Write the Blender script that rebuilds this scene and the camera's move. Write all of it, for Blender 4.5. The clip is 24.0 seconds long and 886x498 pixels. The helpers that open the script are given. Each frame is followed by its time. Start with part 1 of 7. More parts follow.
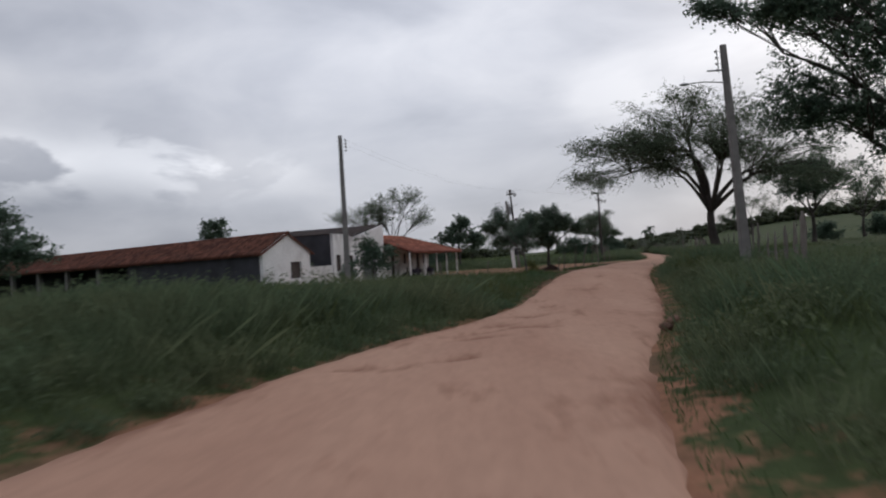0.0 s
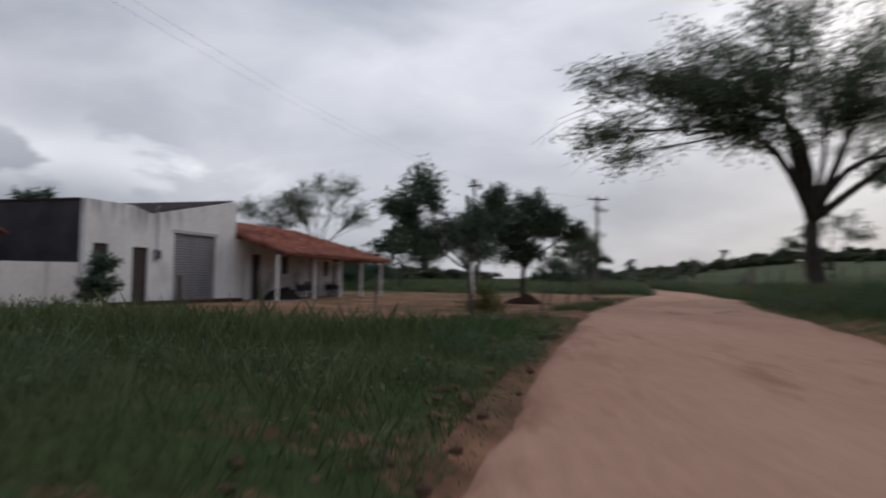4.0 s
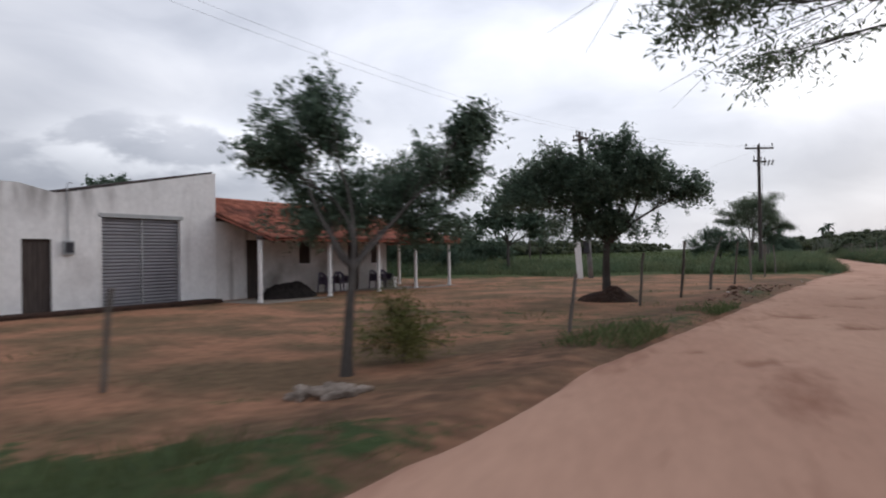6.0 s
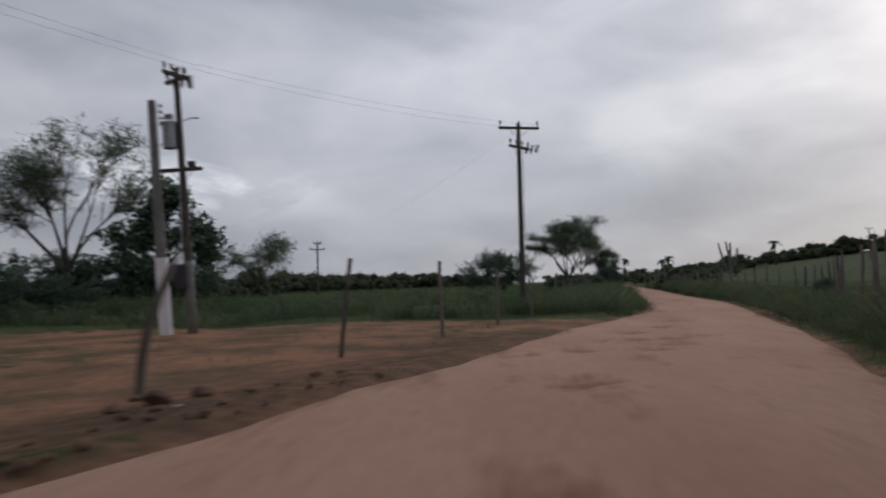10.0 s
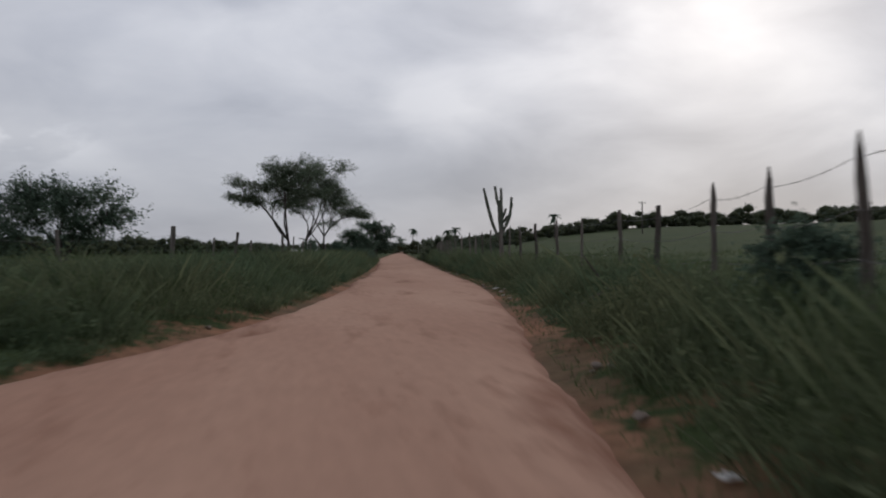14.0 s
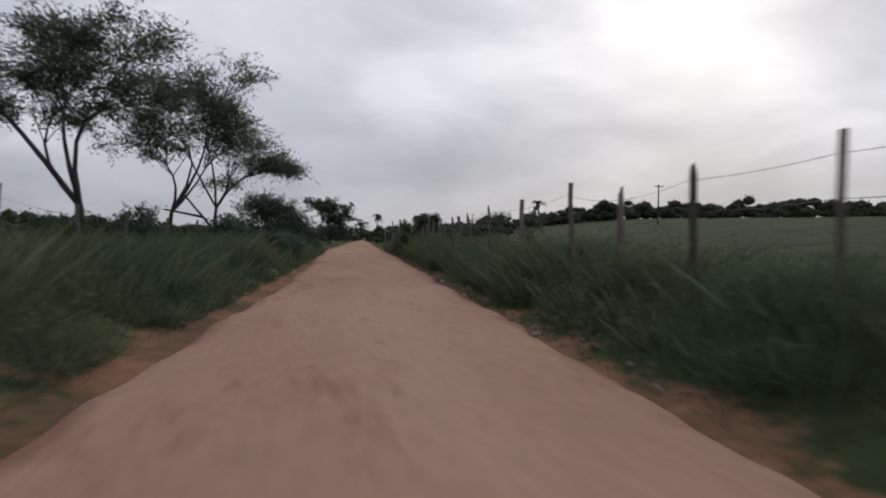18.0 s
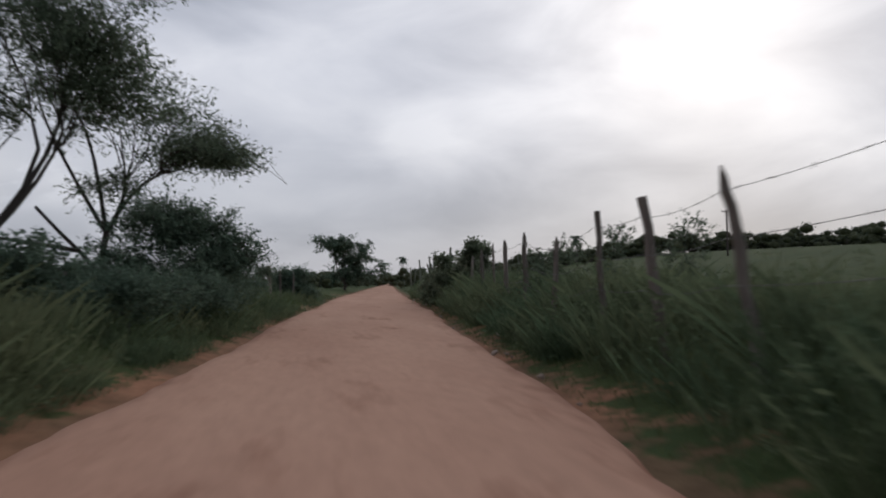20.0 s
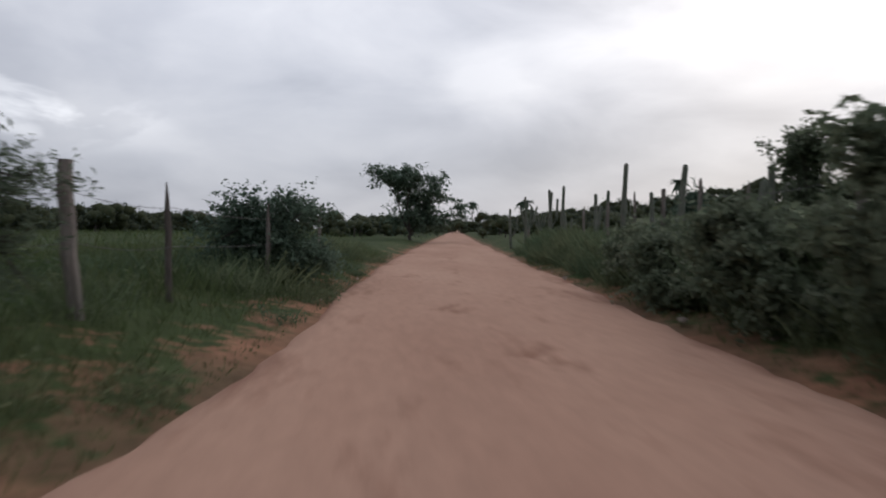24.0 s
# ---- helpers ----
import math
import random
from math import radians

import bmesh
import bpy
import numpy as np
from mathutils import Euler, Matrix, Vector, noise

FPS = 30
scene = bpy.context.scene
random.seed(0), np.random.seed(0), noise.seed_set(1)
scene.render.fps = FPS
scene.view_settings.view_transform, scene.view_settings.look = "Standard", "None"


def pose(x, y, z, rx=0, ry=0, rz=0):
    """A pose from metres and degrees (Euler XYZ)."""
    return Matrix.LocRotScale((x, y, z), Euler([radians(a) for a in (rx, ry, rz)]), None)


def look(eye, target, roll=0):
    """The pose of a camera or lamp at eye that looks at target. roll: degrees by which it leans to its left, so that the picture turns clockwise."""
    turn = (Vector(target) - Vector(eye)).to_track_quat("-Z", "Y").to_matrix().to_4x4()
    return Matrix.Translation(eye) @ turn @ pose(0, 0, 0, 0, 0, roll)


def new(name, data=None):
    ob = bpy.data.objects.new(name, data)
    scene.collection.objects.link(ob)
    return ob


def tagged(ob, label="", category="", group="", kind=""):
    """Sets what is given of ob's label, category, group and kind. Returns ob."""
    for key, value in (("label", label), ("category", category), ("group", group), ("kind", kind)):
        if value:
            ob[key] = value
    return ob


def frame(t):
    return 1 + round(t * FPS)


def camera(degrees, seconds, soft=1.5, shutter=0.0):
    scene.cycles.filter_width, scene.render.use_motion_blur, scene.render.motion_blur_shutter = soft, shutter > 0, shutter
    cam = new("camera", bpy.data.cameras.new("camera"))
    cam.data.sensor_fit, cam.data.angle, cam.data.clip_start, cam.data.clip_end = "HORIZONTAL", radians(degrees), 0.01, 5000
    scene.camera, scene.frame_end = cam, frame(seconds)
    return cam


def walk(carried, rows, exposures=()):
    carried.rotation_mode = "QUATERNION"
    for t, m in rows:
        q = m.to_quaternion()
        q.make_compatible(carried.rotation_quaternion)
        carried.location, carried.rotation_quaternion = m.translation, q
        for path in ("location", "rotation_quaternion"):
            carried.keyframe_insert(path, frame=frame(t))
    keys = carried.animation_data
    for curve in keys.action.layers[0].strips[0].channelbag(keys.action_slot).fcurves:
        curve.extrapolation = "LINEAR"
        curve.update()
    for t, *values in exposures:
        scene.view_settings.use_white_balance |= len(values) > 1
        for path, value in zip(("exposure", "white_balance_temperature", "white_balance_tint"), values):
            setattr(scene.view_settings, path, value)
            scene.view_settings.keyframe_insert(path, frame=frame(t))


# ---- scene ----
cam = camera(67.6, 24.0, soft=2.0, shutter=0.5)
PATH = [
    (0, (3.949, 1.965, 1.313), (3.817, 3.961, 1.345), -3.5),
    (0.5, (4.087, 4.742, 1.27), (4.043, 6.74, 1.339), -3.9),
    (1, (4.221, 7.624, 1.102), (4.273, 9.621, 1.192), -4.7),
    (1.5, (4.734, 10.524, 1.059), (4.921, 12.509, 1.224), -6.5),
    (3.5, (5.393, 22.907, 0.87), (5.711, 24.873, 1.059), 0.3),
    (4, (6.096, 25.604, 0.998), (6.037, 27.601, 1.089), 0.8),
    (4.5, (6.891, 28.304, 1.2), (6.512, 30.267, 1.257), 0.4),
    (5, (8.06, 30.755, 1.238), (7.676, 32.717, 1.241), -0.5),
    (5.5, (8.931, 33.329, 1.234), (8.439, 35.267, 1.244), -0.8),
    (6, (9.942, 35.755, 1.439), (9.383, 37.676, 1.455), -0.9),
    (6.5, (10.982, 38.316, 1.396), (10.467, 40.248, 1.35), 0.4),
    (7, (11.997, 40.719, 1.36), (11.566, 42.672, 1.329), 2.2),
    (7.5, (12.933, 43.052, 1.351), (12.459, 44.995, 1.351), 0.8),
    (8, (13.745, 45.69, 1.315), (13.324, 47.644, 1.372), -2.8),
    (8.5, (14.547, 48.043, 1.252), (14.18, 50.007, 1.343), -3.1),
    (9, (15.439, 50.307, 1.257), (15.157, 52.284, 1.353), -2.3),
    (9.5, (16.356, 52.655, 1.204), (16.096, 54.634, 1.314), -0.5),
    (10, (17.308, 55.128, 1.221), (17.127, 57.117, 1.333), -1.3),
    (10.5, (18.239, 57.737, 1.237), (18.281, 59.736, 1.26), -0.1),
    (11, (19.221, 60.199, 1.225), (19.504, 62.178, 1.171), -0.3),
    (11.5, (20.186, 62.766, 1.206), (20.553, 64.732, 1.193), -1.5),
    (13.5, (24.172, 73.598, 0.941), (24.697, 75.525, 1.05), 1.8),
    (14, (24.962, 76.279, 0.942), (25.379, 78.235, 0.955), -0.3),
    (14.5, (25.632, 79.317, 0.922), (26.073, 81.268, 0.942), 2.0),
    (15, (26.257, 82.539, 0.957), (26.739, 84.479, 1.021), 2.9),
    (15.5, (26.949, 86.074, 1.005), (27.443, 88.011, 1.018), 0.8),
    (16, (27.432, 89.613, 0.996), (27.807, 91.577, 1.001), 0.5),
    (16.5, (27.817, 93.072, 1.053), (28.193, 95.036, 1.085), 0.9),
    (17, (28.307, 96.65, 1.013), (28.802, 98.588, 0.993), 0.9),
    (17.5, (28.791, 100.075, 1.05), (29.324, 102.002, 1.02), 0.9),
    (19.5, (31.483, 115.566, 0.953), (31.924, 117.516, 1.035), 0.8),
    (20, (32.123, 119.109, 1.017), (32.572, 121.055, 1.125), -0.7),
    (20.5, (32.496, 122.076, 0.959), (32.935, 124.027, 0.986), 1.6),
    (21, (32.769, 124.749, 1.088), (33.248, 126.69, 1.031), -2.1),
    (21.5, (33.063, 127.554, 1.06), (33.478, 129.509, 1.118), 1.6),
    (22, (33.188, 130.404, 1.139), (33.61, 132.358, 1.087), 0.3),
    (22.5, (33.417, 133.04, 1.051), (33.621, 135.028, 0.973), -0.8),
    (23, (33.677, 135.385, 1.201), (33.89, 137.372, 1.117), -0.7),
    (23.5, (33.788, 137.704, 1.238), (34.042, 139.686, 1.15), -1.4),
    (24, (33.888, 140.232, 1.249), (34.143, 142.215, 1.197), 0.5),
]
EXPOSURES = [(0, 0.0), (1, 0.05), (4, -0.03), (5, 0.2), (6, 0.5), (7, 0.62), (8, 0.35), (9, 0.0), (10, -0.3), (11, -0.2), (13.5, -0.28), (16, -0.2), (20, -0.12), (21, -0.15), (22, -0.22), (23, -0.02), (24, 0.05)]
walk(cam, [(t, look(eye, target, roll)) for t, eye, target, roll in PATH], EXPOSURES)

# ---- world ----
SUN_AZ, SUN_EL = 36.0, 24.0          # degrees: right of +y, above the horizon
SUN_DIR = Vector((math.sin(radians(SUN_AZ)) * math.cos(radians(SUN_EL)),
                  math.cos(radians(SUN_AZ)) * math.cos(radians(SUN_EL)), math.sin(radians(SUN_EL))))


def build_world():
    w = bpy.data.worlds.new("overcast_sky")
    scene.world = w
    w.use_nodes = True
    nt = w.node_tree
    nt.nodes.clear()
    N, L = nt.nodes.new, nt.links.new

    def math_node(op, a, b=None):
        m = N("ShaderNodeMath")
        m.operation = op
        for k, v in enumerate((a, b)):
            if v is None:
                continue
            if isinstance(v, (int, float)):
                m.inputs[k].default_value = v
            else:
                L(v, m.inputs[k])
        return m.outputs[0]

    out, bg = N("ShaderNodeOutputWorld"), N("ShaderNodeBackground")
    sky = N("ShaderNodeTexSky")
    sky.sky_type, sky.sun_disc = "NISHITA", False
    sky.sun_elevation, sky.sun_rotation = radians(SUN_EL), radians(SUN_AZ)
    sky.air_density, sky.dust_density = 1.0, 2.0
    tc, sep = N("ShaderNodeTexCoord"), N("ShaderNodeSeparateXYZ")
    L(tc.outputs["Generated"], sep.inputs[0])
    x, y, z = sep.outputs
    up = math_node("ADD", math_node("MAXIMUM", z, 0.0), 0.34)
    comb = N("ShaderNodeCombineXYZ")
    L(math_node("DIVIDE", x, up), comb.inputs[0])
    L(math_node("DIVIDE", y, up), comb.inputs[1])

    def clouds(scale, detail, rough, offset, distort=0.0, billow=False):
        mp, nz = N("ShaderNodeMapping"), N("ShaderNodeTexNoise")
        mp.inputs["Location"].default_value = offset
        mp.inputs["Scale"].default_value = (0.8, 1.0, 1.0)
        mp.inputs["Rotation"].default_value = (0, 0, radians(-12))
        nz.inputs["Scale"].default_value, nz.inputs["Detail"].default_value = scale, detail
        nz.inputs["Roughness"].default_value, nz.inputs["Distortion"].default_value = rough, distort
        if billow:       # heaped shapes, wider than high
            mp.inputs["Scale"].default_value = (1.0, 1.0, 2.3)
            L(tc.outputs["Generated"], mp.inputs[0])
        else:
            L(comb.outputs[0], mp.inputs[0])
        L(mp.outputs[0], nz.inputs["Vector"])
        return nz.outputs["Fac"]

    big, small = clouds(0.95, 3.0, 0.45, (3.1, 0.7, 0.0), 0.3), clouds(3.8, 6.0, 0.5, (0.4, 2.2, 1.0), 0.4, True)
    mixed = math_node("ADD", math_node("MULTIPLY", big, 0.55), math_node("MULTIPLY", small, 0.45))
    ramp = N("ShaderNodeValToRGB")
    ramp.color_ramp.elements[0].position, ramp.color_ramp.elements[0].color = 0.38, (0.41, 0.435, 0.51, 1)
    ramp.color_ramp.elements[1].position, ramp.color_ramp.elements[1].color = 0.63, (0.735, 0.75, 0.815, 1)
    mid = ramp.color_ramp.elements.new(0.5)
    mid.color = (0.57, 0.592, 0.668, 1)
    L(mixed, ramp.inputs[0])
    # the sun's place behind the clouds
    vm = N("ShaderNodeVectorMath")
    vm.operation = "DOT_PRODUCT"
    vm.inputs[1].default_value = SUN_DIR
    L(tc.outputs["Generated"], vm.inputs[0])
    glow = math_node("POWER", math_node("MAXIMUM", vm.outputs["Value"], 0.0), 14.0)
    glow = math_node("MULTIPLY", glow, math_node("ADD", math_node("MULTIPLY", small, 0.46), -0.02))
    add = N("ShaderNodeMixRGB")
    add.blend_type = "ADD"
    add.inputs[0].default_value = 1.0
    L(ramp.outputs[0], add.inputs[1])
    gl = N("ShaderNodeMixRGB")
    gl.blend_type = "MULTIPLY"
    gl.inputs[0].default_value = 1.0
    gl.inputs[2].default_value = (0.95, 0.92, 0.88, 1)
    L(glow, gl.inputs[1])
    L(gl.outputs[0], add.inputs[2])
    # a thin share of clear sky shows through
    mix = N("ShaderNodeMixRGB")
    mix.inputs[0].default_value = 0.93
    sc = N("ShaderNodeMixRGB")
    sc.blend_type = "MULTIPLY"
    sc.inputs[0].default_value = 1.0
    sc.inputs[2].default_value = (0.10, 0.10, 0.10, 1)
    L(sky.outputs[0], sc.inputs[1])
    L(sc.outputs[0], mix.inputs[1])
    L(add.outputs[0], mix.inputs[2])
    # thicker, duller cloud towards the horizon
    low = N("ShaderNodeMapRange")
    for k, v in zip((1, 2, 3, 4), (0.0, 0.3, 0.82, 1.12)):
        low.inputs[k].default_value = v
    L(z, low.inputs[0])
    dull = N("ShaderNodeMixRGB")
    dull.blend_type = "MULTIPLY"
    dull.inputs[0].default_value = 1.0
    L(mix.outputs[0], dull.inputs[1])
    L(low.outputs[0], dull.inputs[2])
    # and away from the sun's side
    away = N("ShaderNodeVectorMath")
    away.operation = "DOT_PRODUCT"
    away.inputs[1].default_value = (math.sin(radians(SUN_AZ)), math.cos(radians(SUN_AZ)), 0)
    L(tc.outputs["Generated"], away.inputs[0])
    fade = N("ShaderNodeMapRange")
    for k, v in zip((1, 2, 3, 4), (-0.1, 0.62, 0.66, 1.0)):
        fade.inputs[k].default_value = v
    L(away.outputs["Value"], fade.inputs[0])
    dim = N("ShaderNodeMixRGB")
    dim.blend_type = "MULTIPLY"
    dim.inputs[0].default_value = 1.0
    L(dull.outputs[0], dim.inputs[1])
    L(fade.outputs[0], dim.inputs[2])
    # a break in the cloud low over the houses, with heaped cloud before it
    gap = N("ShaderNodeVectorMath")
    gap.operation = "DOT_PRODUCT"
    gap.inputs[1].default_value = (math.sin(radians(-33)), math.cos(radians(-33)), 0)
    L(tc.outputs["Generated"], gap.inputs[0])
    across = N("ShaderNodeMapRange")
    across.interpolation_type = "SMOOTHSTEP"
    for k, v in zip((1, 2, 3, 4), (0.93, 0.99, 0.0, 1.0)):
        across.inputs[k].default_value = v
    L(gap.outputs["Value"], across.inputs[0])
    height = math_node("POWER", 2.718, math_node("MULTIPLY", -1.0, math_node("POWER", math_node("DIVIDE", math_node("ADD", z, -0.155), 0.04), 2.0)))
    heaps = N("ShaderNodeMapRange")
    heaps.interpolation_type = "SMOOTHSTEP"
    for k, v in zip((1, 2, 3, 4), (0.44, 0.56, 0.0, 0.34)):
        heaps.inputs[k].default_value = v
    L(clouds(7.0, 5.0, 0.5, (1.4, 0.2, 0.6), 0.3, True), heaps.inputs[0])
    lit = math_node("MULTIPLY", math_node("MULTIPLY", across.outputs[0], height), heaps.outputs[0])
    last = N("ShaderNodeMixRGB")
    last.blend_type = "ADD"
    last.inputs[0].default_value = 1.0
    L(dim.outputs[0], last.inputs[1])
    L(lit, last.inputs[2])
    L(last.outputs[0], bg.inputs[0])
    bg.inputs[1].default_value = 1.0
    L(bg.outputs[0], out.inputs[0])


build_world()
sun = new("sun", bpy.data.lights.new("sun", "SUN"))
sun.data.energy, sun.data.angle, sun.data.color = 0.4, radians(25), (1.0, 0.96, 0.9)
sun.matrix_world = look((60, 80, 60), Vector((60, 80, 60)) - SUN_DIR)


# ---- materials ----
def mat(name, base, rough=0.85, second=None, scale=3.0, contrast=(0.35, 0.65), fine=None, fine_scale=40.0,
        bump=0.0, bump_scale=60.0, island=0.0, per_object=0.0, metal=0.0, stretch=(1, 1, 1), translucent=0.0, soil=None, soil_edge=(0.35, 0.65)):
    """A two-scale noisy surface in object space. fine: how far the fine grain darkens; island, per_object: how far pieces differ in value."""
    m = bpy.data.materials.new(name)
    m.use_nodes = True
    nt = m.node_tree
    N, L = nt.nodes.new, nt.links.new
    bs = nt.nodes["Principled BSDF"]
    bs.inputs["Roughness"].default_value, bs.inputs["Metallic"].default_value = rough, metal
    bs.inputs["Specular IOR Level"].default_value = 0.5 if rough < 0.7 else 0.08
    tc, mp = N("ShaderNodeTexCoord"), N("ShaderNodeMapping")
    mp.inputs["Scale"].default_value = stretch
    L(tc.outputs["Object"], mp.inputs[0])

    def noisy(sc, detail=5.0):
        nz = N("ShaderNodeTexNoise")
        nz.inputs["Scale"].default_value, nz.inputs["Detail"].default_value = sc, detail
        L(mp.outputs[0], nz.inputs["Vector"])
        return nz.outputs["Fac"]

    def mixed(kind, fac, a, b):
        mx = N("ShaderNodeMixRGB")
        mx.blend_type = kind
        for k, v in enumerate((fac, a, b)):
            if isinstance(v, (int, float)):
                mx.inputs[k].default_value = v
            elif isinstance(v, tuple):
                mx.inputs[k].default_value = (*v, 1)
            else:
                L(v, mx.inputs[k])
        return mx.outputs[0]

    def ranged(v, lo, hi, a=0.0, b=1.0):
        mr = N("ShaderNodeMapRange")
        for k, val in zip((1, 2, 3, 4), (lo, hi, a, b)):
            mr.inputs[k].default_value = val
        L(v, mr.inputs[0])
        return mr.outputs[0]

    col = mixed("MIX", ranged(noisy(scale), *contrast), base, second or tuple(0.72 * c for c in base))
    if soil:
        at = N("ShaderNodeAttribute")
        at.attribute_name = "soil"
        edge = N("ShaderNodeMath")
        edge.operation = "ADD"
        L(at.outputs["Fac"], edge.inputs[0])
        L(ranged(noisy(1.3, 6.0), 0.3, 0.7, -0.35, 0.35), edge.inputs[1])
        tooth = N("ShaderNodeMath")
        tooth.operation = "ADD"
        L(edge.outputs[0], tooth.inputs[0])
        L(ranged(noisy(6.0, 4.0), 0.3, 0.7, -0.22, 0.22), tooth.inputs[1])
        edge = tooth
        dirt = mixed("MIX", ranged(noisy(0.45, 6.0), 0.4, 0.6), soil[0], soil[1])
        if len(soil) > 2:
            wet = N("ShaderNodeAttribute")
            wet.attribute_name = "damp"
            both = N("ShaderNodeMath")
            both.operation = "MULTIPLY"
            L(wet.outputs["Fac"], both.inputs[0])
            L(ranged(noisy(2.2, 6.0), 0.35, 0.6, 0.25, 1.0), both.inputs[1])
            dirt = mixed("MIX", both.outputs[0], dirt, soil[2])
        col = mixed("MIX", ranged(edge.outputs[0], *soil_edge), col, dirt)
    if fine:
        col = mixed("MULTIPLY", fine, col, ranged(noisy(fine_scale, 3.0), 0.25, 0.75, 0.35, 1.25))
    if island:
        g = N("ShaderNodeNewGeometry")
        col = mixed("MULTIPLY", 1.0, col, ranged(g.outputs["Random Per Island"], 0, 1, 1 - island, 1 + island))
    if per_object:
        o = N("ShaderNodeObjectInfo")
        col = mixed("MULTIPLY", 1.0, col, ranged(o.outputs["Random"], 0, 1, 1 - per_object, 1 + per_object))
    L(col, bs.inputs["Base Color"])
    if bump:
        bp = N("ShaderNodeBump")
        bp.inputs["Strength"].default_value, bp.inputs["Distance"].default_value = min(1.0, bump), 0.03
        L(noisy(bump_scale, 6.0), bp.inputs["Height"])
        L(bp.outputs[0], bs.inputs["Normal"])
    if translucent:
        tr, ms = N("ShaderNodeBsdfTranslucent"), N("ShaderNodeMixShader")
        L(col, tr.inputs[0])
        ms.inputs[0].default_value = translucent
        L(bs.outputs[0], ms.inputs[1])
        L(tr.outputs[0], ms.inputs[2])
        L(ms.outputs[0], nt.nodes["Material Output"].inputs[0])
    return m


M_ROAD = mat("packed_red_dirt", (0.53, 0.325, 0.238), 0.95, (0.455, 0.265, 0.192), 0.5, (0.35, 0.7), 0.14, 9.0, 0.10, 14.0, stretch=(1, 0.25, 1),
             soil=((0.28, 0.14, 0.095), (0.33, 0.175, 0.122)), soil_edge=(0.2, 0.85))
M_GROUND = mat("grassy_soil", (0.050, 0.075, 0.030), 0.95, (0.080, 0.100, 0.041), 0.16, (0.35, 0.7), 0.5, 5.0, 0.6, 14.0,
               soil=((0.35, 0.18, 0.112), (0.165, 0.110, 0.066), (0.115, 0.070, 0.047)))
M_GRASS = mat("grass_blades", (0.078, 0.122, 0.052), 0.8, (0.124, 0.140, 0.066), 0.22, island=0.35, translucent=0.42)
M_WEED = mat("weed_leaves", (0.100, 0.150, 0.088), 0.85, (0.160, 0.180, 0.101), 0.3, island=0.3, translucent=0.5)
M_LEAF_DARK = mat("dark_leaves", (0.098, 0.146, 0.107), 0.7, (0.138, 0.186, 0.134), 0.8, island=0.4, translucent=0.45)
M_LEAF_PALE = mat("feathery_leaves", (0.112, 0.150, 0.102), 0.75, (0.152, 0.182, 0.126), 0.6, island=0.35, translucent=0.5)
M_LEAF_BROAD = mat("broad_pale_leaves", (0.140, 0.175, 0.115), 0.7, (0.190, 0.215, 0.150), 0.7, island=0.35, translucent=0.5)
M_LEAF_YELLOW = mat("yellow_green_leaves", (0.125, 0.145, 0.050), 0.75, (0.165, 0.160, 0.06), 0.9, island=0.35, translucent=0.25)
# distance haze is mixed into these greyer, bluer leaf greens
M_LEAF_HAZED = mat("hazed_far_leaves", (0.072, 0.094, 0.076), 0.85, (0.100, 0.120, 0.092), 0.05, island=0.35)
M_BARK = mat("grey_bark", (0.072, 0.063, 0.058), 0.95, (0.115, 0.102, 0.094), 4.0, fine=0.5, bump=0.8, bump_scale=25.0, stretch=(1, 1, 0.3))
# fill for the far crowns' insides; their shade is put into this darker green
M_CROWN_SHADE = mat("crown_inner_shade", (0.058, 0.074, 0.040), 0.95, (0.092, 0.098, 0.056), 3.0, fine=0.5, fine_scale=25.0, bump=0.8, bump_scale=30.0)
M_POST = mat("weathered_post_wood", (0.23, 0.205, 0.185), 0.95, (0.13, 0.112, 0.10), 5.0, fine=0.6, fine_scale=30.0, bump=0.9, bump_scale=35.0, per_object=0.35, stretch=(1, 1, 0.15))
def weathered_wall(name, base, dirt, heavy=1.0):
    """Limewash with grey rain streaks, blotches and fine grain."""
    m = mat(name, base, 0.9, tuple(0.86 * c for c in base), 0.7, (0.45, 0.8), 0.15, 7.0, 0.3, 40.0)
    nt = m.node_tree
    N, L = nt.nodes.new, nt.links.new
    bs = nt.nodes["Principled BSDF"]
    col = bs.inputs["Base Color"].links[0].from_socket
    tc = N("ShaderNodeTexCoord")
    for scale, stretch, lo, hi, strength in ((2.2, (1, 1, 0.12), 0.58, 0.76, 0.5 * heavy), (0.55, (1, 1, 1), 0.58 - 0.1 * (heavy - 1), 0.74, 0.55 * heavy), (14.0, (1, 1, 0.4), 0.66, 0.74, 0.25)):
        mp, nz, mr, mx = N("ShaderNodeMapping"), N("ShaderNodeTexNoise"), N("ShaderNodeMapRange"), N("ShaderNodeMixRGB")
        mp.inputs["Scale"].default_value = stretch
        nz.inputs["Scale"].default_value, nz.inputs["Detail"].default_value = scale, 7.0
        for k, v in zip((1, 2, 3, 4), (lo, hi, 0.0, strength)):
            mr.inputs[k].default_value = v
        L(tc.outputs["Object"], mp.inputs[0])
        L(mp.outputs[0], nz.inputs["Vector"])
        L(nz.outputs["Fac"], mr.inputs[0])
        L(mr.outputs[0], mx.inputs[0])
        L(col, mx.inputs[1])
        mx.inputs[2].default_value = (*dirt, 1)
        col = mx.outputs[0]
    L(col, bs.inputs["Base Color"])
    return m


M_WHITEWASH = weathered_wall("whitewashed_plaster", (0.84, 0.83, 0.835), (0.34, 0.315, 0.305))
M_GARAGE = weathered_wall("stained_limewash", (0.84, 0.83, 0.83), (0.36, 0.335, 0.33), 0.85)


